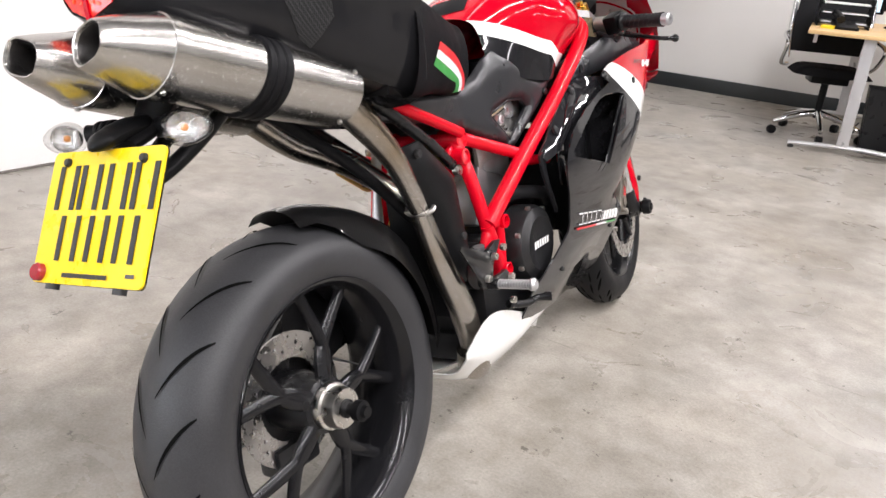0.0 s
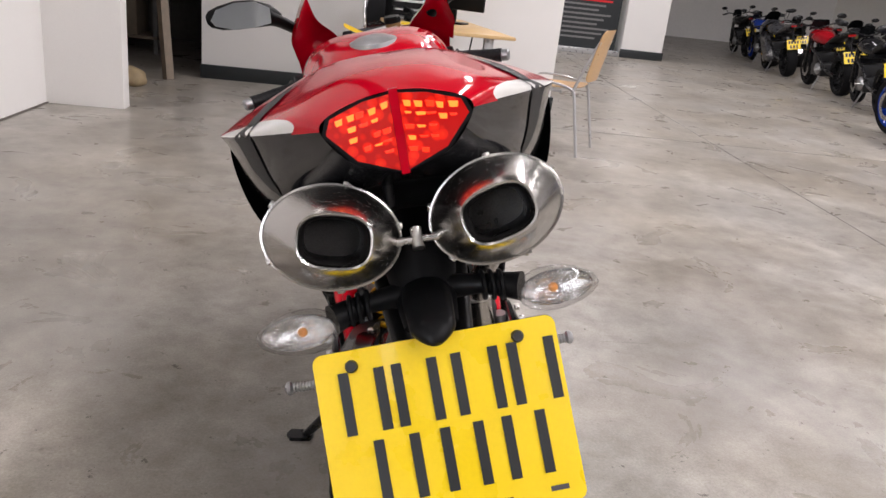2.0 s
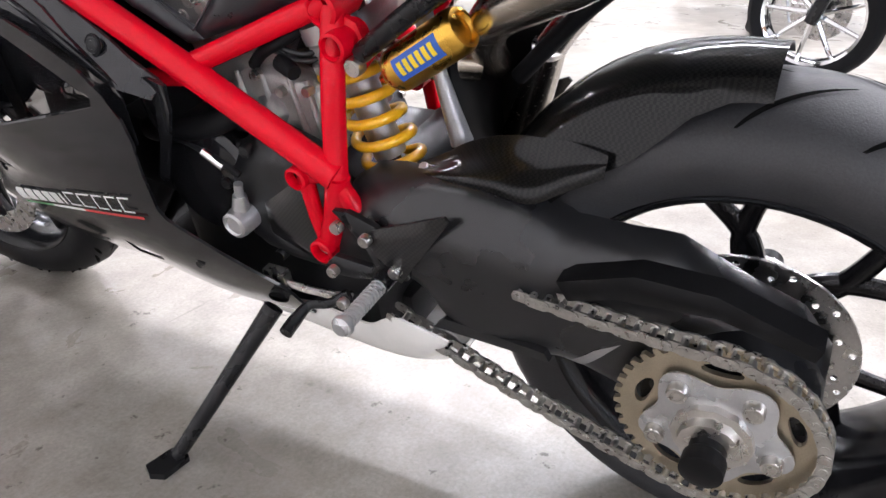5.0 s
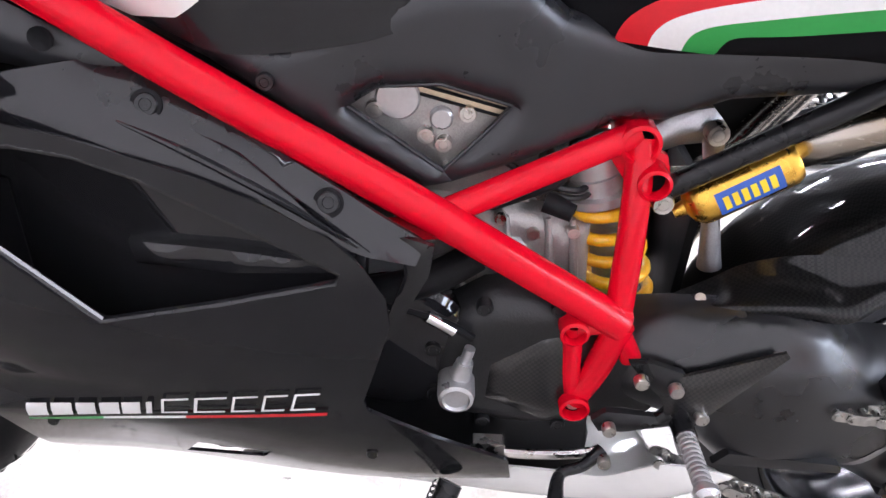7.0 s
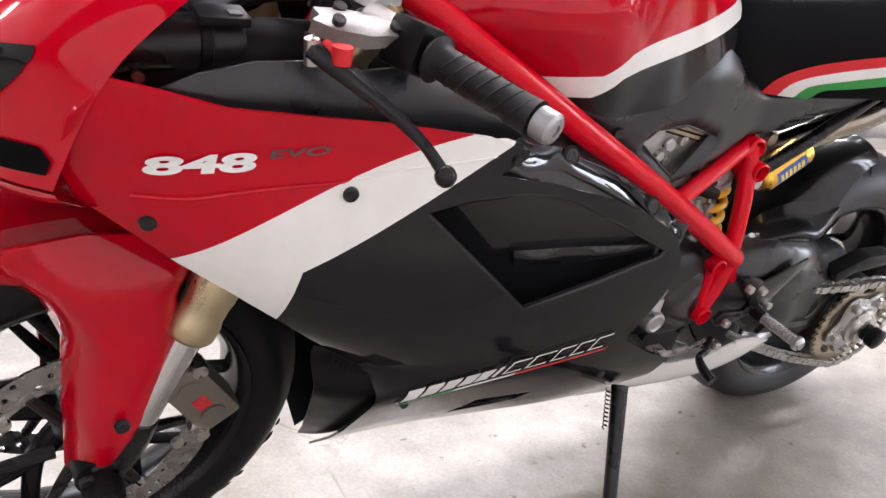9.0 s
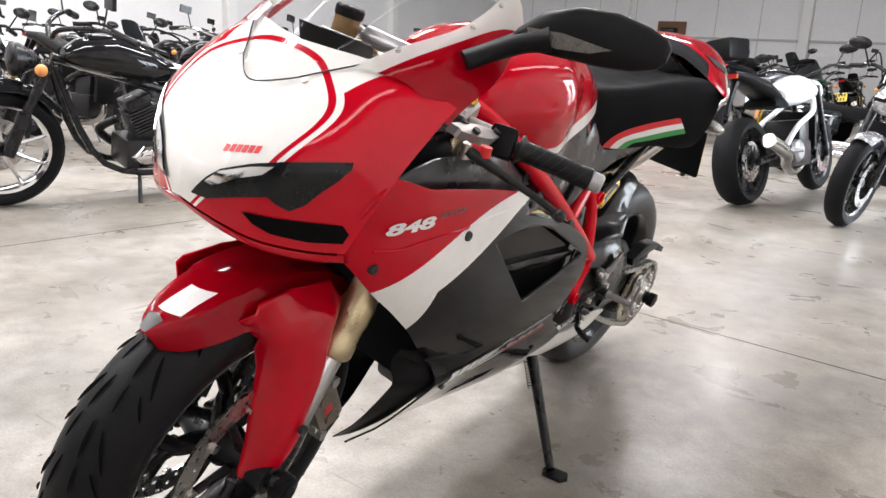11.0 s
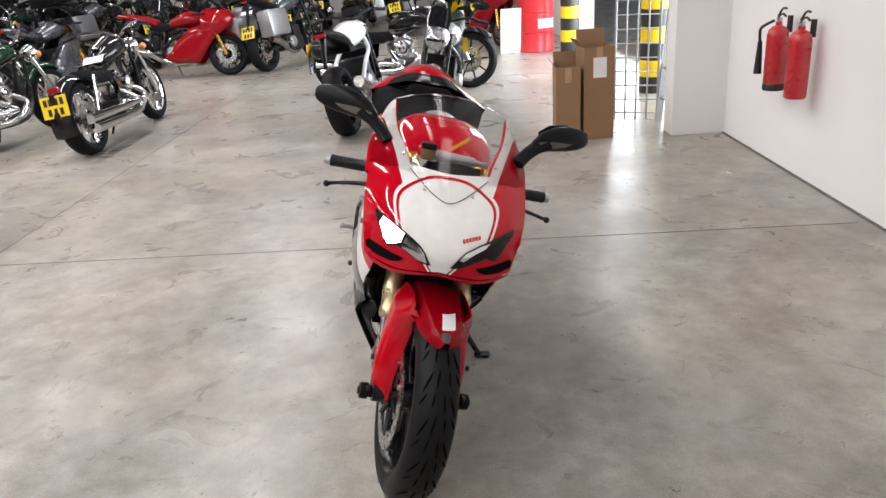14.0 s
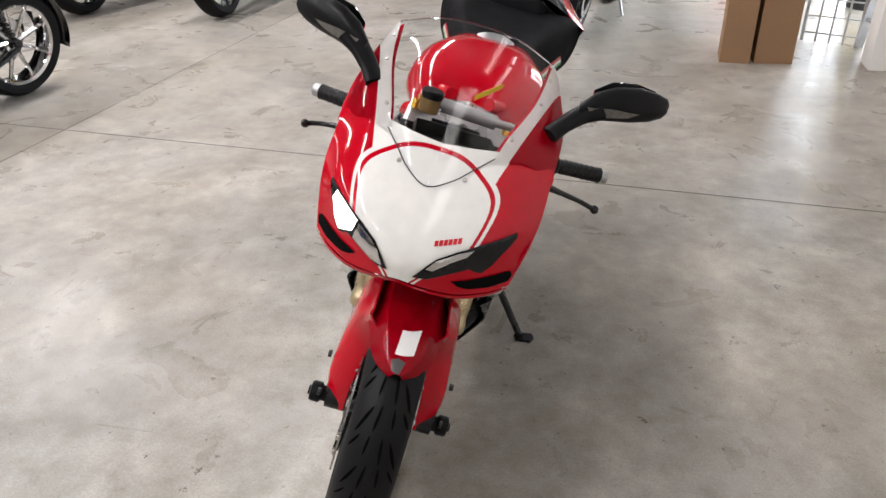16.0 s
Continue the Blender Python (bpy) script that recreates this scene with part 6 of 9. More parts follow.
# the left tail flares out round the chain
bm = skin(B(), belly_side(-1, ((0.90, 0.075, 0.200, 0.185, 0.160), (0.78, 0.108, 0.225, 0.197, 0.160), (0.68, 0.125, 0.240, 0.200, 0.160), (0.58, 0.142, 0.272, 0.205, 0.162), (0.50, 0.156, 0.284, 0.213, 0.170), (0.455, 0.166, 0.292, 0.222, 0.178), (0.405, 0.182, 0.332, 0.240, 0.190), (0.365, 0.188, 0.336, 0.260, 0.205)),
                          ((0.188, 0.322, 0.326), (0.186, 0.326, 0.318), (0.172, 0.335, 0.300), (0.10, 0.352, 0.235), (0, 0.372, 0.200))), False)
skin(bm, belly_side(1, ((0.90, 0.075, 0.200, 0.185, 0.160), (0.78, 0.108, 0.228, 0.197, 0.160), (0.68, 0.128, 0.245, 0.200, 0.160), (0.58, 0.148, 0.272, 0.205, 0.160), (0.46, 0.158, 0.318, 0.215, 0.165), (0.40, 0.15, 0.312, 0.225, 0.18)),
                    ((0.135, 0.345, 0.265), (0.133, 0.345, 0.255), (0.125, 0.35, 0.245), (0.08, 0.37, 0.205), (0, 0.38, 0.195))), False)
bmesh.ops.remove_doubles(bm, verts=bm.verts, dist=1e-5)
bmesh.ops.solidify(bm, geom=bm.faces[:], thickness=0.003)
part("belly_pan", bm, M_white, bike, "white lower belly pan")

# --- nose cowl
cowl = [
    [(0, 1.590, 0.735), (0.05, 1.582, 0.727), (0.11, 1.555, 0.716), (0.165, 1.520, 0.718), (0.206, 1.482, 0.724)],
    [(0, 1.592, 0.778), (0.055, 1.583, 0.785), (0.118, 1.554, 0.795), (0.178, 1.503, 0.805), (0.222, 1.455, 0.800)],
    [(0, 1.556, 0.838), (0.06, 1.550, 0.841), (0.12, 1.533, 0.845), (0.182, 1.487, 0.852), (0.229, 1.425, 0.852)],
    [(0, 1.492, 0.896), (0.06, 1.474, 0.908), (0.112, 1.455, 0.916), (0.165, 1.426, 0.918), (0.229, 1.378, 0.900)],
    [(0, 1.425, 0.952), (0.055, 1.418, 0.955), (0.110, 1.398, 0.956), (0.162, 1.370, 0.950), (0.228, 1.345, 0.928)],
]


def nose_shape(x, z):
    ax = x.size()
    a = (ax - 0.133) * 0.50 + (z - 0.894) * 0.866
    b = (ax - 0.133) * 0.947 - (z - 0.886) * 0.32
    # the lower edge runs hidden under the headlights
    rim = ((ax - 0.024) * 1.28 + 0.738).low((ax - 0.06) * 0.47 + 0.784)
    return a.round_high(b, 0.055).round_high(z - 0.940, 0.03).high((rim - z) * 0.9)


M_cowl = paint("cowl_lacquer", RED, [
    (lambda x, y, z: (x.size() + y * 0.295).less(0.551) * z.more(0.900), WHITE),
    (lambda x, y, z: nose_shape(x, z).less(0.013), WHITE),
    (lambda x, y, z: nose_shape(x, z).less(0.0065), RED),
    (lambda x, y, z: nose_shape(x, z).less(0.0), WHITE),
])
bm = skin(B(), grid_skin([[Vector(p) for p in r] for r in cowl], 9, 10), False)
mirror(bm)
for v in bm.verts:
    if v.co.x > 0:
        v.co.x *= 1 - 0.26 * v.co.x
nose = part("nose_cowl", bm, M_cowl, bike, "red nose cowl with white centre panel and red outline", angle=60)
ntree = tree_of(nose)
NOSE = Matrix.Translation((0.0135, 0, 0))


def slim(outline):
    """The outline drawn in on the slimmer left half of the nose."""
    return [(x * (1 - 0.26 * x) if x > 0 else x, z) for x, z in outline]



nose.matrix_basis = NOSE
for s in (-1, 1):
    wing = [[(0.106, 1.428, 0.944), (0.140, 1.408, 0.946), (0.172, 1.386, 0.941), (0.229, 1.360, 0.908)],
            [(0.119, 1.374, 0.974), (0.146, 1.360, 0.975), (0.182, 1.343, 0.968), (0.230, 1.325, 0.936)],
            [(0.154, 1.266, 1.024), (0.172, 1.260, 1.023), (0.194, 1.252, 1.012), (0.226, 1.252, 0.978)],
            [(0.165, 1.188, 1.084), (0.171, 1.180, 1.080), (0.180, 1.173, 1.067), (0.192, 1.175, 1.045)]]
    bm = skin(B(), grid_skin([[Vector((s * p[0], p[1], p[2])) for p in r] for r in wing], 5, 8), False)
    bmesh.ops.solidify(bm, geom=bm.faces[:], thickness=0.003)
    for v in bm.verts:
        if v.co.x > 0:
            v.co.x *= 1 - 0.26 * v.co.x * max(0, min(1, (1.05 - v.co.z) / 0.10))
    part("screen_surround", bm, paint("surround_lacquer", RED, [(lambda x, y, z: (x.size() + y * 0.295).less(0.551), WHITE)]) if s < 0 else bpy.data.materials["surround_lacquer"], nose)
    # inner face of the cowl, seen from behind
    inner = [[(p[0] - 0.006, p[1] - 0.012, p[2] - 0.006) for p in r] for r in wing]
    bm = skin(B(), grid_skin([[Vector((s * p[0], p[1], p[2])) for p in r] for r in inner], 4, 6), False)
    part("surround_lining", bm, M_red, nose)
    chin = [[(0.0, 1.589, 0.731), (0.05, 1.581, 0.723), (0.11, 1.554, 0.712), (0.165, 1.519, 0.714), (0.205, 1.481, 0.720)],
            [(0.0, 1.575, 0.718), (0.05, 1.566, 0.708), (0.11, 1.540, 0.697), (0.165, 1.505, 0.699), (0.200, 1.470, 0.705)],
            [(0.0, 1.51, 0.708), (0.05, 1.50, 0.702), (0.10, 1.47, 0.694), (0.14, 1.44, 0.690), (0.175, 1.42, 0.688)]]
    bm = skin(B(), grid_skin([[Vector((s * p[0], p[1], p[2])) for p in r] for r in chin], 6, 4), False)
    for v in bm.verts:
        if v.co.x > 0:
            v.co.x *= 1 - 0.26 * v.co.x
    part("chin_lip", bm, M_red, nose)
    # flat black decal stands for the shade inside the intake opening
    part("intake_slot", laid(B(), slim([(s * 0.095, 0.750), (s * 0.13, 0.753), (s * 0.165, 0.758), (s * 0.198, 0.763), (s * 0.206, 0.752), (s * 0.203, 0.738), (s * 0.17, 0.731), (s * 0.13, 0.730), (s * 0.11, 0.737)]), ntree, (0, 1.5, 0), (1, 0, 0), (0, 0, 1), (0, -1, 0), 0.003, 0.01), M_void, nose)
    lens_outline = [(s * 0.024, 0.750), (s * 0.045, 0.780), (s * 0.060, 0.796), (s * 0.095, 0.815), (s * 0.130, 0.829), (s * 0.165, 0.840), (s * 0.190, 0.847), (s * 0.192, 0.838), (s * 0.184, 0.820), (s * 0.172, 0.802), (s * 0.160, 0.780), (s * 0.146, 0.767), (s * 0.132, 0.772), (s * 0.122, 0.779), (s * 0.090, 0.768), (s * 0.050, 0.751)]
    hl = part("headlight", laid(B(), slim(lens_outline), ntree, (0, 1.5, 0), (1, 0, 0), (0, 0, 1), (0, -1, 0), 0.003, 0.008), M_lens_dark, bike, "slim smoked headlight, switched off" if s < 0 else "slim headlight, lit white")
    hl.matrix_basis = NOSE
    if s > 0:
        part("beam", laid(B(), slim([(0.112, 0.790), (0.106, 0.815), (0.140, 0.829), (0.168, 0.837), (0.176, 0.818), (0.160, 0.786), (0.146, 0.772), (0.126, 0.782)]), ntree, (0, 1.5, 0), (1, 0, 0), (0, 0, 1), (0, -1, 0), 0.0045, 0.008), glow("headlight_beam", (1.0, 0.97, 0.9), 8), hl, "lit projector")
        part("bowl", laid(B(), slim([(0.036, 0.755), (0.050, 0.782), (0.068, 0.796), (0.100, 0.811), (0.106, 0.790), (0.108, 0.778), (0.085, 0.769), (0.060, 0.758)]), ntree, (0, 1.5, 0), (1, 0, 0), (0, 0, 1), (0, -1, 0), 0.0045, 0.008), M_chrome, hl)
    else:
        part("bowl", laid(B(), [(-0.045, 0.774), (-0.060, 0.793), (-0.095, 0.811), (-0.122, 0.820), (-0.112, 0.806), (-0.085, 0.792), (-0.058, 0.772)], ntree, (0, 1.5, 0), (1, 0, 0), (0, 0, 1), (0, -1, 0), 0.0045, 0.008), M_chrome, hl)
bm = B()
for k in range(6):
    x = -0.048 - k * 0.0080
    z = 0.815 + k * 0.0022
    laid(bm, [(x, z), (x - 0.0065, z + 0.0016), (x - 0.0055, z + 0.0106), (x + 0.001, z + 0.009)], ntree, (0, 1.5, 0), (1, 0, 0), (0, 0, 1), (0, -1, 0), 0.001, 0.006)
part("maker_mark", bm, M_mark_red, nose)
bm = B()
for x, z in ((-0.065, 0.912), (0.065, 0.912)):
    q = ntree.ray_cast(Vector((x, 2, z)), Vector((0, -1, 0)))[0]
    if q is not None:
        bolt(bm, q, (0, 0.6, 0.8), 0.0045, 0.003)
for s in (-1, 1):
    for x, y, z in ((0.1275, 1.370, 0.976), (0.164, 1.262, 1.024), (0.168, 1.21, 1.060)):
        bolt(bm, (s * x, y, z), (s * 0.5, 0.4, 0.8), 0.004, 0.003)
part("screen_screws", bm, M_bolt, nose)
scr = [[(0.0, 1.503, 0.893), (0.045, 1.480, 0.908), (0.108, 1.417, 0.948)], [(0, 1.44, 0.960), (0.07, 1.422, 0.968), (0.120, 1.374, 0.976)], [(0, 1.335, 1.047), (0.08, 1.318, 1.047), (0.1545, 1.265, 1.026)], [(0, 1.170, 1.118), (0.085, 1.174, 1.112), (0.166, 1.187, 1.086)]]
bm = skin(B(), grid_skin([[Vector(p) for p in r] for r in scr], 8, 8), False)
mirror(bm)
screen = part("windscreen", bm, M_screen, bike, "clear curved windscreen")
screen.visible_shadow = False
screen.matrix_basis = NOSE
part("screen_edge", tube(B(), [(-0.166, 1.187, 1.086), (-0.085, 1.174, 1.112), (0, 1.170, 1.118), (0.085, 1.174, 1.112), (0.166, 1.187, 1.086)], 0.0016, 6, 8), M_lens, screen)
part("screen_base", tube(B(), [(-0.108, 1.418, 0.949), (-0.075, 1.451, 0.928), (-0.045, 1.481, 0.909), (0, 1.504, 0.894), (0.045, 1.481, 0.909), (0.075, 1.451, 0.928), (0.108, 1.418, 0.949)], 0.0012, 6, 6), M_ink, screen)
# cockpit
part("dash_tray", pillow(B(), [(-0.09, 1.43), (0.09, 1.43), (0.115, 1.37), (0.11, 1.26), (-0.11, 1.26), (-0.115, 1.37)], lambda a, b, h: (a, b, 0.868 + (b - 1.37) * 0.5 + h), 0.01, 0.03, 0.01, 0.02), M_matt, bike, "black plastic dash tray behind the screen")
dash = part("instrument_pod", pillow(B(), [(-0.075, 1.30), (0.075, 1.30), (0.085, 1.265), (0.07, 1.235), (-0.07, 1.235), (-0.085, 1.265)], lambda a, b, h: (a, b + 0.075 + h * 0.3, 0.915 + (b - 1.235) * 0.8 + h), 0.010, 0.02, 0.03), M_plastic, bike, "black instrument pod with blue display")
part("display", panel(B(), [(-0.05, 1.238), (0.05, 1.238), (0.05, 1.285), (-0.05, 1.285)], lambda a, b: (a, b + 0.067, 0.924 + (b - 1.235) * 0.8), (), 0.03, 0.002), mat("display_dark", (0.02, 0.022, 0.03), 0.2, var=0.1), dash)


# --- steered front end
STEER = Matrix.Translation((0, 1.135, 0.88)) @ Matrix.Rotation(radians(6), 4, Vector((0, -0.415, 0.91))) @ Matrix.Translation((0, -1.135, -0.88))


def fpart(name, bm, m, parent=None, label="", **k):
    return part(name, moved(bm, STEER), m, parent or bike, label, **k)


front_wheel = fpart("front_wheel", lathe(B(), [(0.0, -0.07), (0.02, -0.07), (0.026, -0.05), (0.036, -0.03), (0.036, 0.03), (0.026, 0.05), (0.02, 0.07), (0, 0.07)], FW, (1, 0, 0), 32), M_satin, None, "black twin-spoke alloy front wheel")
fpart("tyre", lathe(B(), [(0.214, -0.046), (0.222, -0.054), (0.245, -0.061), (0.262, -0.060), (0.280, -0.050), (0.294, -0.034), (0.302, -0.016), (0.305, 0), (0.302, 0.016), (0.294, 0.034), (0.280, 0.050), (0.262, 0.060), (0.245, 0.061), (0.222, 0.054), (0.214, 0.046)], FW, (1, 0, 0), 96), M_rubber, front_wheel, "black front tyre with slanted grooves")
fpart("tread_groove", dash_tread(FW, 0.3056, 0.0218, 16), M_groove, front_wheel)
fpart("rim", lathe(B(), [(0.224, 0.049), (0.219, 0.055), (0.212, 0.051), (0.204, 0.035), (0.198, 0.01), (0.198, -0.01), (0.204, -0.035), (0.212, -0.051), (0.219, -0.055), (0.224, -0.049), (0.212, -0.03), (0.208, 0), (0.212, 0.03), (0.224, 0.049)], FW, (1, 0, 0), 80), M_wheel, front_wheel)
for k in range(5):
    fpart("spoke", (lambda bm: (spoke(bm, FW, k * 2 * math.pi / 5, 0.0, 0.0, 0.03, 0.203, 0.27, 0.0095), bm)[1])(B()), M_wheel, front_wheel)
for s in (-1, 1):
    dsc = fpart("brake_disc", disc_mesh(FW, s * 0.072, 0.158, 0.118, 48), M_disc, front_wheel, "drilled steel front brake disc")
    for i in range(6):
        a = 2 * math.pi * i / 6
        c, sn = math.cos(a), math.sin(a)
        bm = rod(B(), (s * 0.066, FW[1] + 0.04 * c, FW[2] + 0.04 * sn), (s * 0.071, FW[1] + 0.12 * c, FW[2] + 0.12 * sn), 0.009, 0.007, 8)
        fpart("disc_carrier_arm", bm, M_satin, dsc)
    for i in range(9):
        a = 2 * math.pi * i / 9
        bm = rod(B(), (s * 0.069, FW[1] + 0.117 * math.cos(a), FW[2] + 0.117 * math.sin(a)), (s * 0.077, FW[1] + 0.117 * math.cos(a), FW[2] + 0.117 * math.sin(a)), 0.008, None, 12)
        fpart("disc_button", bm, M_bolt, dsc)
    # fork leg
    up = Vector((0, -0.415, 0.91))
    base = FW + Vector((s * 0.105, -0.022, 0.0))
    fork = fpart("fork_leg", (lambda bm: (rod(bm, base + up * 0.02, base + up * 0.26, 0.0215, None, 24), bm)[1])(B()), M_chrome, None, "upside-down fork leg")
    fpart("outer_tube", lathe(B(), [(0.024, 0.205), (0.028, 0.208), (0.031, 0.213), (0.031, 0.232), (0.0285, 0.24), (0.0285, 0.262), (0.030, 0.268), (0.030, 0.30), (0.0275, 0.31), (0.0275, 0.62), (0.0275, 0.655), (0.02, 0.66), (0, 0.66)], base, up, 32), M_fork_gold, fork, "champagne gold outer fork tube")
    fpart("fork_foot", (lambda bm: (tube(bm, [base + up * 0.075, base + up * 0.02, FW + Vector((s * 0.105, 0, 0.0))], [0.024, 0.026, 0.030], 18, 6), bm)[1])(B()), M_satin, fork)
    fpart("axle_clamp", (lambda bm: (rod(bm, FW + Vector((s * 0.075, 0, 0)), FW + Vector((s * 0.125, 0, 0)), 0.028, None, 24), bm)[1])(B()), M_satin, fork)
    fpart("bobbin", lathe(B(), [(0, 0.168), (0.010, 0.168), (0.012, 0.164), (0.022, 0.162), (0.024, 0.156), (0.024, 0.140), (0.018, 0.136), (0.018, 0.125), (0.024, 0.122), (0.024, 0.115)], FW, (s, 0, 0), 28), M_plastic, fork, "black axle crash bobbin")
    # caliper
    cm = Matrix.Translation(FW + Vector((s * 0.092, -0.125, 0.078))) @ Matrix.Rotation(radians(-32), 4, "X")
    cal = fpart("brake_caliper", block(B(), (-0.026, -0.030, -0.058), (0.026, 0.030, 0.058), cm), M_caliper, None, "machined alloy radial brake caliper", bevel=0.009)
    for e, zz in ((0.03, 0.052), (0.03, -0.052), (-0.026, 0.05)):
        fpart("caliper_lug", rod(B(), cm @ Vector((s * 0.004, e, zz)), cm @ Vector((s * 0.030, e, zz)), 0.010, None, 16), M_bolt, cal)
    for z in (-0.03, 0.03):
        bm = rod(B(), cm @ Vector((s * 0.02, 0, z)), cm @ Vector((s * 0.030, 0, z)), 0.016, None, 20)
        fpart("piston_cap", bm, M_caliper, cal)
    for k in range(6):
        z = -0.035 + k * 0.012
        fpart("mark", block(B(), (s * 0.0265 - 0.0004, -0.008, z), (s * 0.0265 + 0.0008, 0.010, z + 0.008), cm), M_mark_red, cal)
    fpart("caliper_bolts", (lambda bm: (bolt(bm, cm @ Vector((s * 0.012, 0.032, 0.045)), (0, 1, 0.4), 0.008, 0.007), bolt(bm, cm @ Vector((s * 0.012, 0.032, -0.045)), (0, 1, 0.4), 0.008, 0.007), bm)[2])(B()), M_bolt, cal)
    fpart("brake_hose", tube(B(), [cm @ Vector((0, -0.01, 0.06)), FW + Vector((s * 0.10, -0.13, 0.20)), FW + Vector((s * 0.09, -0.15, 0.33)), FW + Vector((s * 0.04, -0.22, 0.45))], 0.0045, 8, 8), M_matt, cal)
# front mudguard
bm = B()
rows = []
for i in range(33):
    a = radians(-66 + i * 3.14)
    r = 0.322
    n = Vector((0, math.sin(a), math.cos(a)))
    p = FW + n * r
    t = i / 32
    hw = 0.072 + 0.014 * math.sin(t * math.pi) if t < 0.8 else 0.072 * math.sqrt(1 - ((t - 0.8) / 0.2) ** 2 * 0.965)
    rows.append([p + Vector((u * hw, 0, 0)) + n * (0.018 * (1 - u * u) - 0.045 * max(0, abs(u) - 0.6) / 0.4 * (0.4 + 0.6 * math.sin(t * math.pi))) for u in np.linspace(-1, 1, 21)])
skin(bm, rows, False)
bmesh.ops.solidify(bm, geom=bm.faces[:], thickness=0.003)
fender = fpart("front_mudguard", bm, M_red, None, "glossy red front mudguard with fork shields")
for s in (-1, 1):
    ol = [(1.500, 0.285), (1.47, 0.278), (1.427, 0.345), (1.395, 0.42), (1.377, 0.47), (1.372, 0.54), (1.355, 0.575), (1.38, 0.61), (1.46, 0.62), (1.535, 0.615), (1.555, 0.58), (1.51, 0.545), (1.49, 0.48), (1.497, 0.38)]
    sh = fpart("fork_shield", pillow(B(), ol, lambda a, b, h: (s * (0.098 + 0.026 * max(0, min(1, (0.56 - b) / 0.2)) - 0.35 * max(0, b - 0.56) - 0.042 * max(0, min(1, (0.60 - b) / 0.08)) * max(0, 1 - (float(np.interp(b, (0.28, 0.38, 0.48, 0.545), (1.502, 1.497, 1.490, 1.512))) - a) / 0.055) ** 2 + h), a, b), 0.014, 0.022, 0.004), M_red, fender)
    for yy, zz in ((1.444, 0.391), (1.485, 0.31)):
        fpart("shield_bolt", bolt(B(), (s * 0.1425, yy, zz), (s, 0, 0), 0.0085, 0.004), M_engine, fender)
ftr = tree_of(fender)
part("sticker", laid(B(), [(-0.052, 0.592), (-0.016, 0.592), (-0.016, 0.614), (-0.052, 0.614)], ftr, (-0.004, 1.6, 0), (1, 0, 0), (0, 0, 1), (0, -1, 0), 0.002, 0.008), M_mark_white, fender, "small white paper sticker")
part("sticker", laid(B(), [(-0.036, 0.572), (-0.018, 0.572), (-0.013, 0.585), (-0.026, 0.589), (-0.041, 0.585)], ftr, (-0.004, 1.6, 0), (1, 0, 0), (0, 0, 1), (0, -1, 0), 0.002, 0.008), M_mark_grey, fender)
# yokes, bars, controls
yoke = fpart("top_yoke", pillow(B(), [(-0.135, 1.215), (-0.10, 1.24), (0, 1.175), (0.10, 1.24), (0.135, 1.215), (0.13, 1.165), (0.06, 1.125), (0, 1.11), (-0.06, 1.125), (-0.13, 1.165)], lambda a, b, h: (a, b, 0.905 - (b - 1.17) * 0.45 + h), 0.012, 0.012, 0.018), M_silver, None, "silver alloy top yoke")
fpart("bottom_yoke", pillow(B(), [(-0.135, 1.32), (-0.10, 1.345), (0, 1.28), (0.10, 1.345), (0.135, 1.32), (0.13, 1.27), (0, 1.23), (-0.13, 1.27)], lambda a, b, h: (a, b, 0.685 - (b - 1.28) * 0.45 + h), 0.012, 0.012, 0.025), M_satin, yoke)
fpart("steering_nut", (lambda bm: (rod(bm, (0, 1.15, 0.915), (0, 1.142, 0.94), 0.019, 0.016, 12), bm)[1])(B()), M_bolt, yoke)
fpart("steering_damper", (lambda bm: (rod(bm, (-0.10, 1.240, 0.950), (0.09, 1.246, 0.957), 0.009), rod(bm, (-0.06, 1.242, 0.9515), (0.06, 1.245, 0.956), 0.0155), bm)[2])(B()), M_silver, yoke)
key = fpart("key_tag", panel(B(), [(0.0, -0.008), (0.065, -0.008), (0.072, 0), (0.065, 0.008), (0.0, 0.008)], lambda a, b: (-0.005 - a * 0.75, 1.17 - a * 0.25, 0.965 + a * 0.55 + b * 0.8), (), 0.02, 0.0012), M_yellow_label, yoke, "yellow paper key tag")
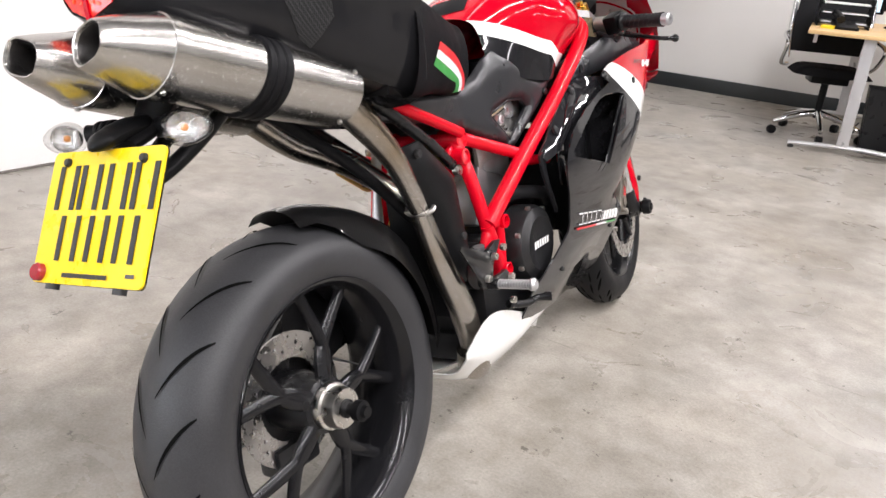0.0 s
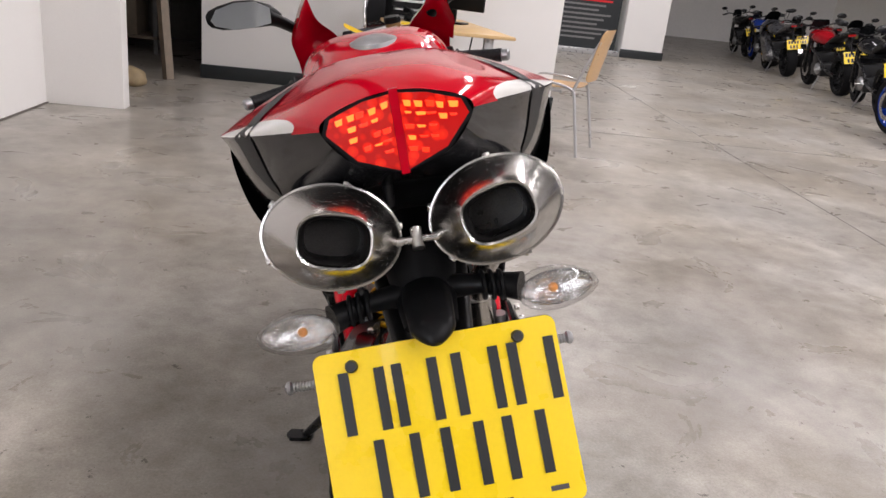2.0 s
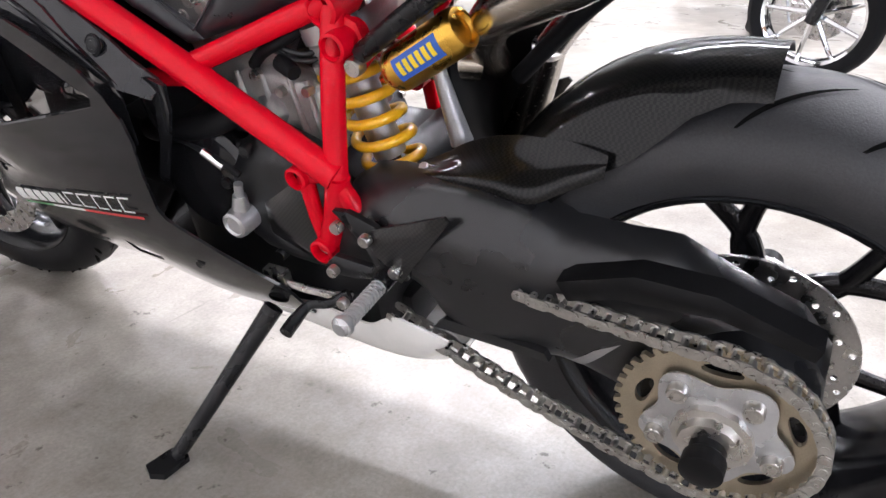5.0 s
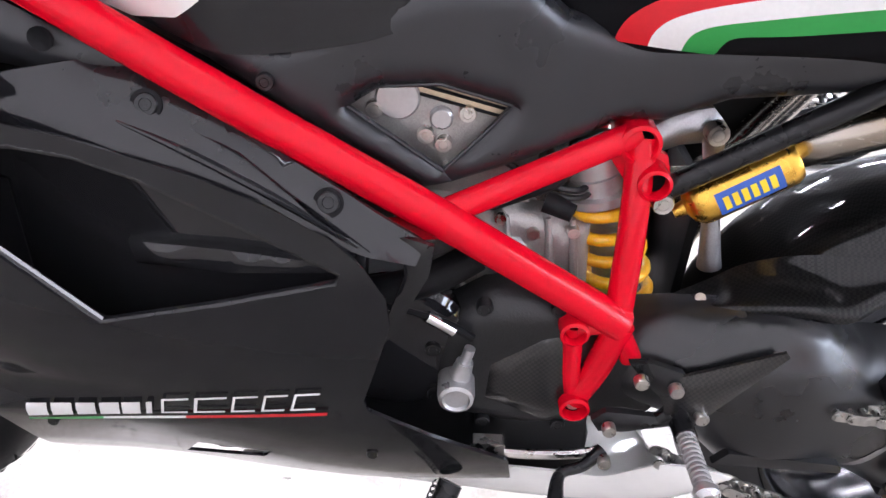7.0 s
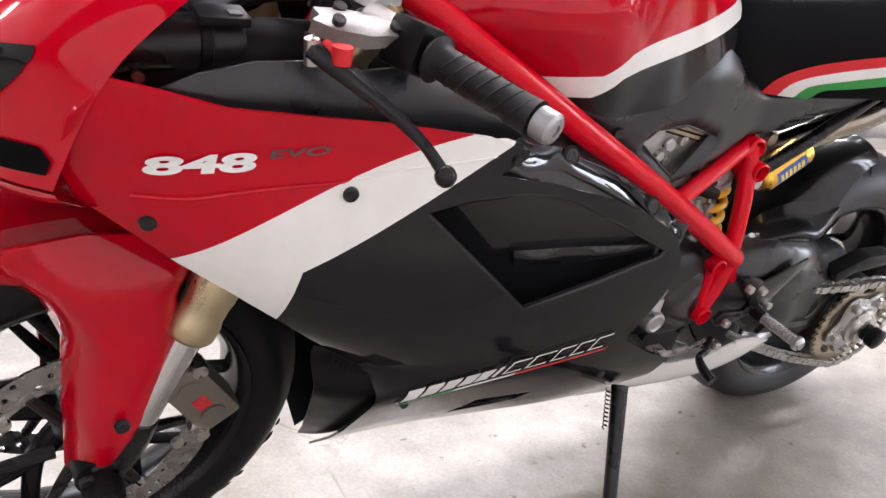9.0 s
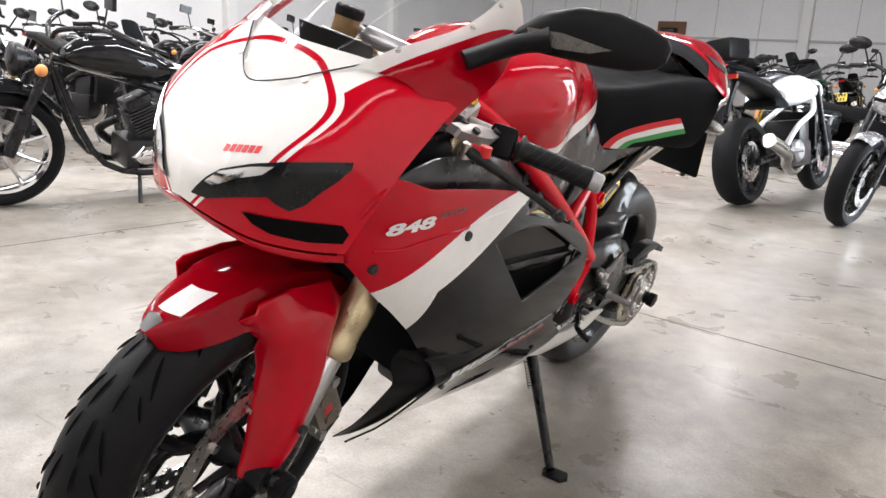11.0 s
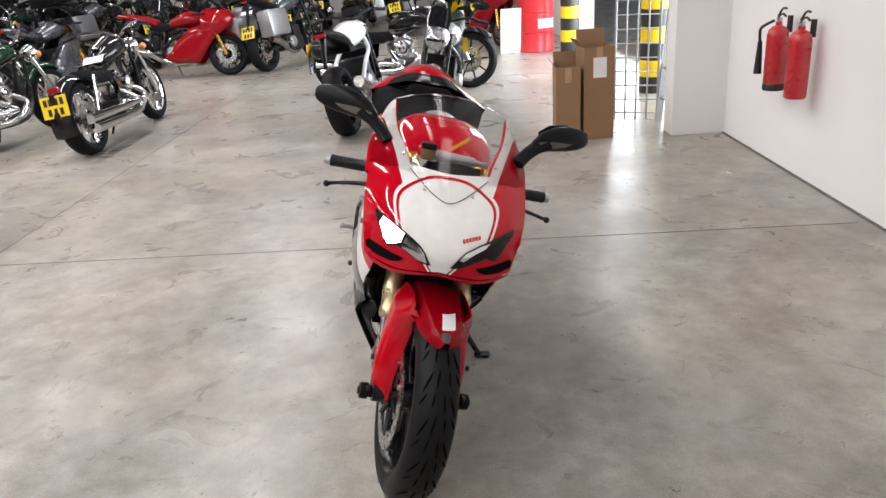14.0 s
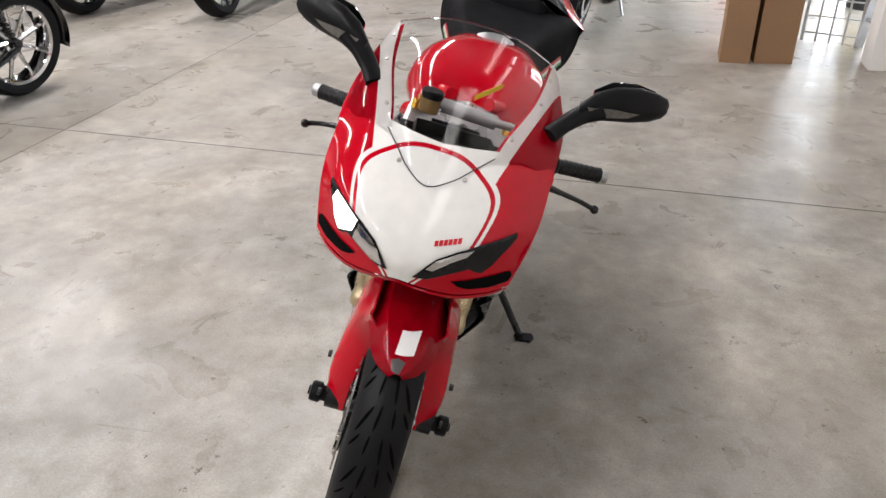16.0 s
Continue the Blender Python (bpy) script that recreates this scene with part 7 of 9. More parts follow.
for s in (-1, 1):
    def hpart(name, bm, m, parent=None, label="", **k):
        """A part of one handlebar; the left one is set straighter than the wheel."""
        return part(name, moved(bm, STEER) if s > 0 else bm, m, parent or bike, label, **k)
    fpart("fork_cap", (lambda bm: (rod(bm, (s * 0.105, 1.178, 0.905), (s * 0.105, 1.170, 0.925), 0.022, 0.02, 20), rod(bm, (s * 0.105, 1.170, 0.925), (s * 0.105, 1.167, 0.935), 0.010, None, 6), bm)[2])(B()), M_gold, yoke)
    a, b = Vector((s * 0.125, 1.195, 0.872)), Vector((s * 0.348, 1.098, 0.846))
    d = (b - a).normalized()
    bar = hpart("clip_on_bar", (lambda bm: (rod(bm, a, b, 0.011), rod(bm, (s * 0.105, 1.205, 0.855), (s * 0.105, 1.195, 0.882), 0.036, None, 24), bm)[2])(B()), M_satin, None, "black clip-on handlebar")
    g0 = a + d * 0.105
    hpart("grip", lathe(B(), [(0.0, 0), (0.022, 0), (0.024, 0.004), (0.019, 0.008), (0.0165, 0.012), (0.0172, 0.05), (0.0165, 0.09), (0.0178, 0.118), (0.0185, 0.122), (0.011, 0.122)], g0, d, 24), M_grip, bar, "ribbed black rubber grip")
    bm = B()
    for k in range(7):
        c = g0 + d * (0.02 + k * 0.014)
        e1, e2, _ = frame_of(d)
        tube(bm, [c + (e1 * math.cos(t) + e2 * math.sin(t)) * 0.0172 + d * 0.010 * math.sin(t) for t in np.linspace(0, 2 * math.pi, 13)[:-1]], 0.0011, 5, 1, closed=True)
    hpart("grip_ribs", bm, M_grip, bar)
    hpart("bar_end", lathe(B(), [(0.012, 0.122), (0.0155, 0.124), (0.0155, 0.140), (0.013, 0.143), (0.012, 0.1435), (0.006, 0.1435), (0.006, 0.141), (0, 0.141)], g0, d, 24), M_alloy, bar, "machined alloy bar end")
    hpart("switchgear", block(B(), (-0.022, -0.024, -0.026), (0.022, 0.022, 0.024), Matrix.Translation(a + d * 0.078) @ pose(0, 0, 0, 20, 0, -24 * s)), M_plastic, bar, bevel=0.009)
    pf = Vector((0, 0.93, -0.36)) - d * d.dot(Vector((0, 0.93, -0.36)))
    pf.normalize()
    pup = d.cross(pf) * s
    pup = pup if pup.z > 0 else -pup
    po = a + d * 0.038
    if s < 0:
        po, pf, pup = a + d * 0.058 + Vector((0, 0.012, 0.004)), Vector((0.12, 0.97, 0.06)).normalized(), Vector((-0.42, -0.02, 0.90)).normalized()
    perch = hpart("lever_perch", pillow(B(), [(-0.022, -0.014), (0.022, -0.014), (0.024, 0.014), (0.034, 0.034), (0.030, 0.058), (0.010, 0.066), (-0.006, 0.052), (-0.026, 0.046), (-0.034, 0.022)], lambda u, v, h: po + d * u + pf * (v * (1.25 if s < 0 else 1)) + pup * (0.006 + h), 0.008, 0.009, 0.016), M_cast, bar, "cast alloy lever perch")
    for u, v in ((-0.020, 0.030), (0.018, 0.052), (0.012, 0.004)):
        hpart("perch_bolt", bolt(B(), po + d * u + pf * (v * (1.25 if s < 0 else 1)) + pup * 0.0135, pup, 0.0065, 0.002), M_ink, bar)
    hpart("bar_clamp", (lambda bm: (rod(bm, a + d * 0.018, a + d * 0.060, 0.0175, None, 20), bm)[1])(B()), M_cast, bar)
    line = [a + d * 0.06 + Vector((0, 0.058, -0.022)), a + d * 0.09 + Vector((0, 0.066, -0.032)), a + d * 0.14 + Vector((0, 0.055, -0.040)), a + d * 0.20 + Vector((0, 0.060, -0.048)), a + d * 0.238 + Vector((0, 0.085, -0.05))]
    if s < 0:
        line = [Vector(q) for q in ((-0.198, 1.266, 0.858), (-0.222, 1.244, 0.845), (-0.258, 1.212, 0.826), (-0.300, 1.194, 0.812), (-0.340, 1.190, 0.801))]
    hpart("lever", tube(B(), line, [0.010, 0.0085, 0.0065, 0.0055, 0.006], 12, 6), M_satin, bar, "black folding lever")
    hpart("lever_ball", (lambda bm: (bmesh.ops.create_uvsphere(bm, u_segments=12, v_segments=8, radius=0.010), moved(bm, Matrix.Translation(line[-1])), bm)[2])(B()), M_satin, bar)
    q = line[0] - Vector((0, 0.012, -0.004))
    hpart("lever_adjuster", (lambda bm: (rod(bm, q, q + d * 0.028 + Vector((0, 0, -0.002)), 0.006), rod(bm, q + d * 0.022 + Vector((0, 0, 0.009)), q + d * 0.022 + Vector((0, 0, -0.007)), 0.0095), bm)[2])(B()), M_mark_red, bar, "red anodised lever adjuster")
    hpart("lever_pivot", lathe(B(), [(0, 0.012), (0.004, 0.012), (0.0075, 0.010), (0.0075, -0.014), (0, -0.014)], line[0], (0, 0.1, 1), 16), M_bolt, bar)
    if s > 0:
        hpart("fluid_pot", lathe(B(), [(0, 0), (0.02, 0), (0.021, 0.004), (0.021, 0.032)], (s * 0.085, 1.275, 0.945), (0, -0.1, 1), 22), mat("fluid_pot_amber", (0.24, 0.15, 0.06), 0.25, var=0.15), bar, "smoked brake fluid pot")
        hpart("pot_cap", lathe(B(), [(0.0225, 0.03), (0.0235, 0.034), (0.0235, 0.044), (0.021, 0.047), (0, 0.047)], (s * 0.085, 1.275, 0.945), (0, -0.1, 1), 22), M_plastic, bar)
for pts in ([(-0.10, 1.22, 0.88), (-0.08, 1.30, 0.86), (-0.05, 1.33, 0.80), (-0.03, 1.28, 0.70)], [(0.10, 1.22, 0.88), (0.07, 1.31, 0.85), (0.04, 1.34, 0.79), (0.03, 1.28, 0.70)], [(-0.15, 1.18, 0.87), (-0.12, 1.25, 0.84), (-0.06, 1.22, 0.80), (-0.03, 1.15, 0.78)]):
    part("control_cable", tube(B(), pts, 0.0055, 8, 8), M_matt, bike)
part("air_tube", tube(B(), [(-0.10, 1.42, 0.80), (-0.11, 1.30, 0.82), (-0.10, 1.16, 0.82)], [0.03, 0.035, 0.03], 16, 6), M_matt, bike)
part("air_tube", tube(B(), [(0.10, 1.42, 0.80), (0.11, 1.30, 0.82), (0.10, 1.16, 0.82)], [0.03, 0.035, 0.03], 16, 6), M_matt, bike)
air_box = part("air_duct", tube(B(), [(-0.118, 1.445, 0.825), (-0.120, 1.40, 0.832), (-0.120, 1.35, 0.834), (-0.118, 1.31, 0.832)], [0.026, 0.027, 0.027, 0.024], 20, 6), M_satin, bike, "black moulded air duct with clipped lid")
part("lid", block(B(), (-0.142, 1.305, 0.856), (-0.100, 1.352, 0.865)), M_plastic, air_box, bevel=0.002)
part("lid_window", block(B(), (-0.135, 1.312, 0.8655), (-0.122, 1.324, 0.8665)), M_mark_grey, air_box)
part("strap", lathe(B(), [(0.027, -0.006), (0.0295, -0.005), (0.0295, 0.005), (0.027, 0.006)], (-0.120, 1.345, 0.834), (0, 1, 0), 24), M_plastic, air_box)
part("bracket", pillow(B(), [(1.40, 0.800), (1.45, 0.812), (1.445, 0.83), (1.42, 0.825), (1.395, 0.812)], side(-1, 0.135), 0.006, 0.006, 0.004), M_plastic, air_box)
part("bracket_bolt", bolt(B(), (-0.1415, 1.405, 0.809), (-1, 0, 0), 0.006, 0.006), M_bolt, air_box)
part("lug", (lambda bm: (rod(bm, (-0.13, 1.292, 0.834), (-0.105, 1.292, 0.834), 0.010), block(bm, (-0.125, 1.292, 0.828), (-0.11, 1.312, 0.840)), bm)[2])(B()), M_plastic, air_box)
# --- mirrors
for s in (-1, 1):
    mir = part("mirror", tube(B(), [(s * 0.183, 1.310, 0.985), (s * 0.205, 1.285, 1.005), (s * 0.235, 1.262, 1.028), (s * 0.265, 1.245, 1.045)], [0.022, 0.021, 0.024, 0.032], 18, 6, flat=0.62), M_plastic, bike, "black mirror with built-in indicator")
    rows = []
    for t, y, z, hz, hy in ((0.225, 1.262, 1.035, 0.012, 0.014), (0.25, 1.250, 1.048, 0.027, 0.020), (0.29, 1.232, 1.058, 0.035, 0.025), (0.335, 1.212, 1.062, 0.036, 0.024), (0.375, 1.192, 1.062, 0.030, 0.018), (0.400, 1.180, 1.063, 0.020, 0.010), (0.408, 1.176, 1.063, 0.008, 0.004)):
        rows.append([Vector((s * t, y + hy * math.cos(a), z + hz * math.sin(a) - 0.006 * math.cos(a))) for a in np.linspace(0, 2 * math.pi, 25)[:-1]])
    shell = part("shell", skin(B(), rows, True, (True, True)), M_plastic, mir)
    part("glass", panel(B(), [(0.252, 1.030), (0.30, 1.026), (0.345, 1.031), (0.385, 1.046), (0.393, 1.062), (0.375, 1.085), (0.33, 1.095), (0.28, 1.090), (0.248, 1.068)], lambda a, b: (s * a, 1.350 - a * 0.44 - 0.015 * 0 - 0.0325, b), (), 0.02, 0.003), M_mirror, mir)
    part("indicator_lens", laid(B(), [(s * 0.240, 1.050), (s * 0.29, 1.056), (s * 0.350, 1.052), (s * 0.325, 1.040), (s * 0.285, 1.034), (s * 0.25, 1.037)], tree_of(shell), (0, 1.3, 0), (1, 0, 0), (0, 0, 1), (0, -1, 0), 0.002, 0.006), M_smoked, mir, "smoked ribbed indicator lens")
# --- foot pegs and controls
for s in (-1, 1):
    br = part("peg_bracket", (lambda bm: (pillow(bm, [(0.462, 0.474), (0.440, 0.476), (0.405, 0.464), (0.385, 0.438), (0.366, 0.412), (0.372, 0.396), (0.40, 0.390), (0.45, 0.378), (0.478, 0.377), (0.488, 0.392), (0.474, 0.406), (0.42, 0.402), (0.408, 0.418), (0.432, 0.440)], side(s, 0.178), 0.010, 0.008, 0.008), bm)[1])(B()), M_satin, bike, "black rear-set footrest bracket")
    for y, z in ((0.450, 0.461), (0.413, 0.452), (0.379, 0.416), (0.471, 0.392), (0.468, 0.342)):
        part("bracket_bolt", bolt(B(), (s * 0.189, y, z), (s, 0, 0), 0.0075, 0.006), M_bolt, br)
    part("heel_guard", pillow(B(), [(0.430, 0.452), (0.38, 0.472), (0.311, 0.500), (0.306, 0.494), (0.316, 0.480), (0.360, 0.420), (0.380, 0.392), (0.41, 0.40)], side(s, 0.180), 0.006, 0.006, 0.004), M_carbon, br)
    pg = part("footpeg", (lambda bm: (rod(bm, (s * 0.178, 0.396, 0.400), (s * 0.204, 0.395, 0.401), 0.012), bm)[1])(B()), M_satin, br)
    part("peg_bar", lathe(B(), [(0, 0.0), (0.0075, 0.0), (0.0075, 0.070), (0.013, 0.074), (0.013, 0.080), (0.008, 0.085), (0, 0.085)], (s * 0.20, 0.395, 0.401), (s * 0.99, -0.01, 0.03), 20), M_silver, br, "knurled alloy footpeg")
    bm = B()
    for k in range(11):
        c = Vector((s * 0.204, 0.395, 0.401)) + Vector((s * 0.99, -0.01, 0.03)).normalized() * (k * 0.0062)
        tube(bm, [c + Vector((0, math.cos(t), math.sin(t))) * 0.0088 for t in np.linspace(0, 2 * math.pi, 11)[:-1]], 0.0016, 6, 1, closed=True)
    part("peg_ribs", bm, M_silver, br)
    if s < 0:
        part("gear_lever", tube(B(), [(-0.175, 0.468, 0.345), (-0.19, 0.49, 0.335), (-0.20, 0.515, 0.332), (-0.225, 0.522, 0.324), (-0.245, 0.522, 0.32)], [0.008, 0.0065, 0.0065, 0.009, 0.009], 12, 6), M_satin, br, "black gear lever")
    else:
        part("brake_pedal", tube(B(), [(0.175, 0.47, 0.33), (0.19, 0.52, 0.315), (0.20, 0.56, 0.315), (0.225, 0.575, 0.315)], [0.009, 0.008, 0.008, 0.011], 12, 6), M_satin, br)
        part("brake_cylinder", (lambda bm: (rod(bm, (0.15, 0.43, 0.39), (0.15, 0.42, 0.47), 0.012), bm)[1])(B()), M_alloy, br)
part("lower_frame_plug", (lambda bm: (rod(bm, (-0.158, 0.505, 0.395), (-0.154, 0.505, 0.395), 0.008), bm)[1])(B()), M_bolt, bike)

# --- side stand, placed so that its foot meets the floor
inv_b = BIKE.inverted()
foot = inv_b @ Vector((-0.300, 0.718, -0.008))
top = Vector((-0.158, 0.630, 0.258))
stand = part("side_stand", tube(B(), [top, top.lerp(foot, 0.35), top.lerp(foot, 0.9), foot + (inv_b.to_3x3() @ Vector((0.0, 0, 0.006)))], [0.015, 0.013, 0.011, 0.010], 14, 6), M_satin, bike, "black folded-out side stand")
bm = B()
wf = [inv_b @ Vector((-0.300 + dx, 0.720 + dy, z)) for z in (-0.0135, -0.004) for dx, dy in ((-0.035, -0.02), (0.012, -0.018), (0.02, 0.0), (0.012, 0.018), (-0.035, 0.02), (-0.045, 0.0))]
skin(bm, [wf[:6], wf[6:]], True, (True, True))
part("stand_foot", bm, M_satin, stand)
part("stand_spring", tube(B(), [top.lerp(foot, 0.05 + 0.25 * i / 50) + Vector((0.016 + 0.004 * math.cos(i * 1.2), 0.012 + 0.004 * math.sin(i * 1.2), 0)) for i in range(50)], 0.0012, 5, 1), M_satin, stand)


# ---------------------------------------------------------------- the rows of other motorcycles
M_tyre_bg = mat("road_tyre", (0.008, 0.008, 0.009), 0.65, var=0.25, scale=12, spec=0.12)
PAINTS = {
    "black": paint("cruiser_black", (0.010, 0.010, 0.011), []), "green": paint("deep_green", (0.004, 0.030, 0.013), []), "red": paint("bright_red", (0.26, 0.005, 0.010), []),
    "white": paint("pearl_white", (0.72, 0.72, 0.72), []), "blue": paint("racing_blue", (0.012, 0.045, 0.30), []), "silver": mat("silver_metallic", (0.42, 0.42, 0.43), 0.25, metal=0.6, coat=1.0), "grey": mat("dark_grey_metallic", (0.09, 0.09, 0.10), 0.3, metal=0.5, coat=1.0),
}


def wheel_bg(root, name, y, R, w, rim_m, spokes, disc=True):
    c = Vector((0, y, R))
    r = R - 0.085
    wh = part(name, lathe(B(), [(0, -0.05), (0.03, -0.05), (0.04, -0.02), (0.04, 0.02), (0.03, 0.05), (0, 0.05)], c, (1, 0, 0), 14), M_satin, root)
    part("tyre", lathe(B(), [(r, -w * 0.36), (r + 0.012, -w * 0.45), (R - 0.035, -w * 0.5), (R - 0.012, -w * 0.34), (R, 0), (R - 0.012, w * 0.34), (R - 0.035, w * 0.5), (r + 0.012, w * 0.45), (r, w * 0.36)], c, (1, 0, 0), 40), M_tyre_bg, wh)
    bm = lathe(B(), [(r + 0.008, w * 0.36), (r + 0.002, w * 0.42), (r - 0.012, w * 0.34), (r - 0.018, 0), (r - 0.012, -w * 0.34), (r + 0.002, -w * 0.42), (r + 0.008, -w * 0.36), (r - 0.004, 0), (r + 0.008, w * 0.36)], c, (1, 0, 0), 40)
    for k in range(spokes):
        a = 2 * math.pi * k / spokes
        if spokes > 12:
            a2 = a + 0.25 * (1 if k % 2 else -1)
            rod(bm, c + Vector((0.03 * (1 if k % 4 < 2 else -1), 0.035 * math.sin(a), 0.035 * math.cos(a))), c + Vector((0, r * math.sin(a2), r * math.cos(a2))), 0.0028, None, 4, False)
        else:
            rod(bm, c + Vector((0, 0.03 * math.sin(a), 0.03 * math.cos(a))), c + Vector((0, r * math.sin(a + 0.1), r * math.cos(a + 0.1))), 0.016, 0.010, 6, False)
    part("rim", bm, rim_m, wh)
    if disc:
        part("brake_disc", lathe(B(), [(0.07, 0.066), (0.145, 0.066), (0.145, 0.071), (0.07, 0.071)], c, (1, 0, 0), 28), M_disc, wh)
    return wh


def plate_bg(root, y, z, tilt, m=None):
    pl = part("number_plate", block(B(), (-0.115, -0.003, -0.09), (0.115, 0.0, 0.09), pose(0, y, z, tilt, 0, 0)), m or M_plate, root, "yellow number plate with dark bars")
    for zz, xs in ((0.012, (-0.09, -0.045, 0.008, 0.055)), (-0.072, (-0.065, -0.012, 0.04))):
        for x in xs:
            part("bar", block(B(), (x, -0.006, zz), (x + 0.03, -0.0035, zz + 0.058), pose(0, y, z, tilt, 0, 0)), M_ink, pl)


def v_twin(root, metal, primary, y0=0.0, z0=0.32, s=1.0):
    eng = part("engine", block(B(), (-0.13 * s, y0 - 0.2, z0 - 0.12), (0.13 * s, y0 + 0.2, z0 + 0.06)), M_engine, root, "air-cooled V-twin engine", bevel=0.03)
    for a in (-24, 24):
        m = pose(0, y0, z0 + 0.02, -a, 0, 0)
        bm = B()
        for k in range(8):
            block(bm, (-0.085, -0.085, 0.09 + k * 0.019), (0.085, 0.085, 0.099 + k * 0.019), m)
        block(bm, (-0.065, -0.065, 0.05), (0.065, 0.065, 0.25), m)
        part("cylinder", bm, M_engine if metal is M_satin else metal, eng)
        part("rocker_cover", block(B(), (-0.075, -0.08, 0.245), (0.075, 0.08, 0.30), m), metal, eng, bevel=0.02)
    for sx in (-1, 1):
        part("side_cover", lathe(B(), [(0, 0.175), (0.05, 0.175), (0.075, 0.165), (0.095, 0.14), (0.10, 0.10)], (0, y0 - (0.06 if sx > 0 else 0.12), z0 - 0.04), (sx, 0, 0), 28), metal, eng)
    part("primary_case", pillow(B(), [(y0 - 0.32, z0 - 0.05), (y0 - 0.28, z0 - 0.12), (y0 - 0.1, z0 - 0.12), (y0 + 0.12, z0 - 0.10), (y0 + 0.17, z0 - 0.04), (y0 + 0.10, z0 + 0.03), (y0 - 0.24, z0 + 0.04)], lambda a, b, h: (-0.13 - h, a, b), 0.05, 0.05, 0.02, 0.03), primary, eng, "polished primary case")
    part("air_cleaner", lathe(B(), [(0, 0.20), (0.05, 0.20), (0.07, 0.185), (0.075, 0.14)], (0, y0 + 0.02, z0 + 0.18), (1, 0, 0), 24), metal, eng, "round air cleaner cover")
    return eng


def cruiser(label, paint_m, metal, primary=None, bags=False, back=False, apes=0.0, plate_on=True, spokes=9, rimm=None, tag=False):
    root = thing("cruiser_motorcycle", Matrix.Identity(4), label, "motorcycle", "parked motorcycles")
    L = 0.82
    rimm = rimm or M_chrome
    wheel_bg(root, "front_wheel", L, 0.325, 0.12, rimm, spokes)
    wheel_bg(root, "rear_wheel", -L + 0.05, 0.325, 0.16, rimm, spokes)
    v_twin(root, metal, primary or metal)
    part("frame", (lambda bm: (tube(bm, [(0, 0.56, 0.82), (0, 0.2, 0.72), (0, -0.3, 0.58), (0, -0.6, 0.45)], 0.024, 8, 5), [tube(bm, [(s * 0.05, 0.56, 0.78), (s * 0.13, 0.32, 0.25), (s * 0.13, -0.25, 0.20), (s * 0.10, -0.72, 0.33)], 0.019, 8, 5) for s in (-1, 1)], bm)[2])(B()), M_satin, root)
    part("fuel_tank", skin(B(), [[Vector((w * math.cos(t), y, z + h * math.sin(t))) for t in np.linspace(0, 2 * math.pi, 21)[:-1]] for y, w, h, z in ((0.50, 0.05, 0.04, 0.83), (0.42, 0.12, 0.085, 0.84), (0.25, 0.16, 0.115, 0.835), (0.05, 0.145, 0.10, 0.80), (-0.10, 0.07, 0.06, 0.76), (-0.14, 0.03, 0.03, 0.745))], True, (True, True)), paint_m, root, "teardrop fuel tank")
    part("tank_console", pillow(B(), [(-0.035, -0.08), (0.035, -0.08), (0.05, 0.2), (0.03, 0.38), (-0.03, 0.38), (-0.05, 0.2)], lambda a, b, h: (a, b, 0.865 + 0.085 * min(1, (b + 0.1) / 0.3) + h), 0.012, 0.015, 0.02, 0.03), metal, root)
    part("seat", pillow(B(), [(-0.09, -0.06), (0.09, -0.06), (0.16, -0.30), (0.15, -0.44), (0.11, -0.62), (-0.11, -0.62), (-0.15, -0.44), (-0.16, -0.30)], lambda a, b, h: (a, b, 0.60 + 0.14 * (b + 0.28) ** 2 * 4 + h), 0.085, 0.07, 0.04, 0.03), M_seat, root, "low black saddle")
    for nm, y, R, a0, a1, w in (("front_mudguard", L, 0.36, -55, 45, 0.075), ("rear_mudguard", -L + 0.05, 0.37, -105, 45, 0.10)):
        bm = skin(B(), [[Vector((u * w, y + (R + 0.02 * (1 - u * u) - 0.02 * abs(u)) * math.sin(radians(a)), 0.325 + (R + 0.02 * (1 - u * u) - 0.04 * u * u) * math.cos(radians(a)))) for u in np.linspace(-1, 1, 9)] for a in np.linspace(a0, a1, 16)], False)
        part(nm, bm, paint_m, root)
    for s in (-1, 1):
        fk = part("fork_leg", (lambda bm: (rod(bm, (s * 0.10, L - 0.01, 0.33), (s * 0.10, 0.60, 0.80), 0.024, None, 12), rod(bm, (s * 0.10, L - 0.01, 0.31), (s * 0.10, 0.72, 0.54), 0.032, None, 12), bm)[2])(B()), metal, root)
        part("rear_shock", (lambda bm: (rod(bm, (s * 0.13, -0.68, 0.36), (s * 0.13, -0.55, 0.66), 0.012, None, 8), [tube(bm, [Vector((s * 0.13, -0.67 + 0.11 * q, 0.39 + 0.25 * q)) + Vector((math.cos(t), math.sin(t), 0)) * 0.026 for t in np.linspace(0, 6.28, 9)[:-1]], 0.006, 5, 1, closed=True) for q in np.linspace(0.05, 0.95, 8)], bm)[2])(B()), metal, root)
    part("headlight", lathe(B(), [(0.0, 0.07), (0.05, 0.072), (0.085, 0.06), (0.092, 0.05), (0.085, 0.02), (0.05, -0.05), (0, -0.07)], (0, 0.70, 0.80), (0, 1, 0.05), 24), metal, root, "round headlight")
    hb = part("handlebar", (lambda bm: (tube(bm, [(-0.42, 0.30, 0.98 + apes * 0.6), (-0.30, 0.40, 1.02 + apes), (-0.10, 0.54, 0.98 if not apes else 0.9), (0, 0.56, 0.92), (0.10, 0.54, 0.98 if not apes else 0.9), (0.30, 0.40, 1.02 + apes), (0.42, 0.30, 0.98 + apes * 0.6)], 0.0135, 8, 6), bm)[1])(B()), M_satin if apes else metal, root)
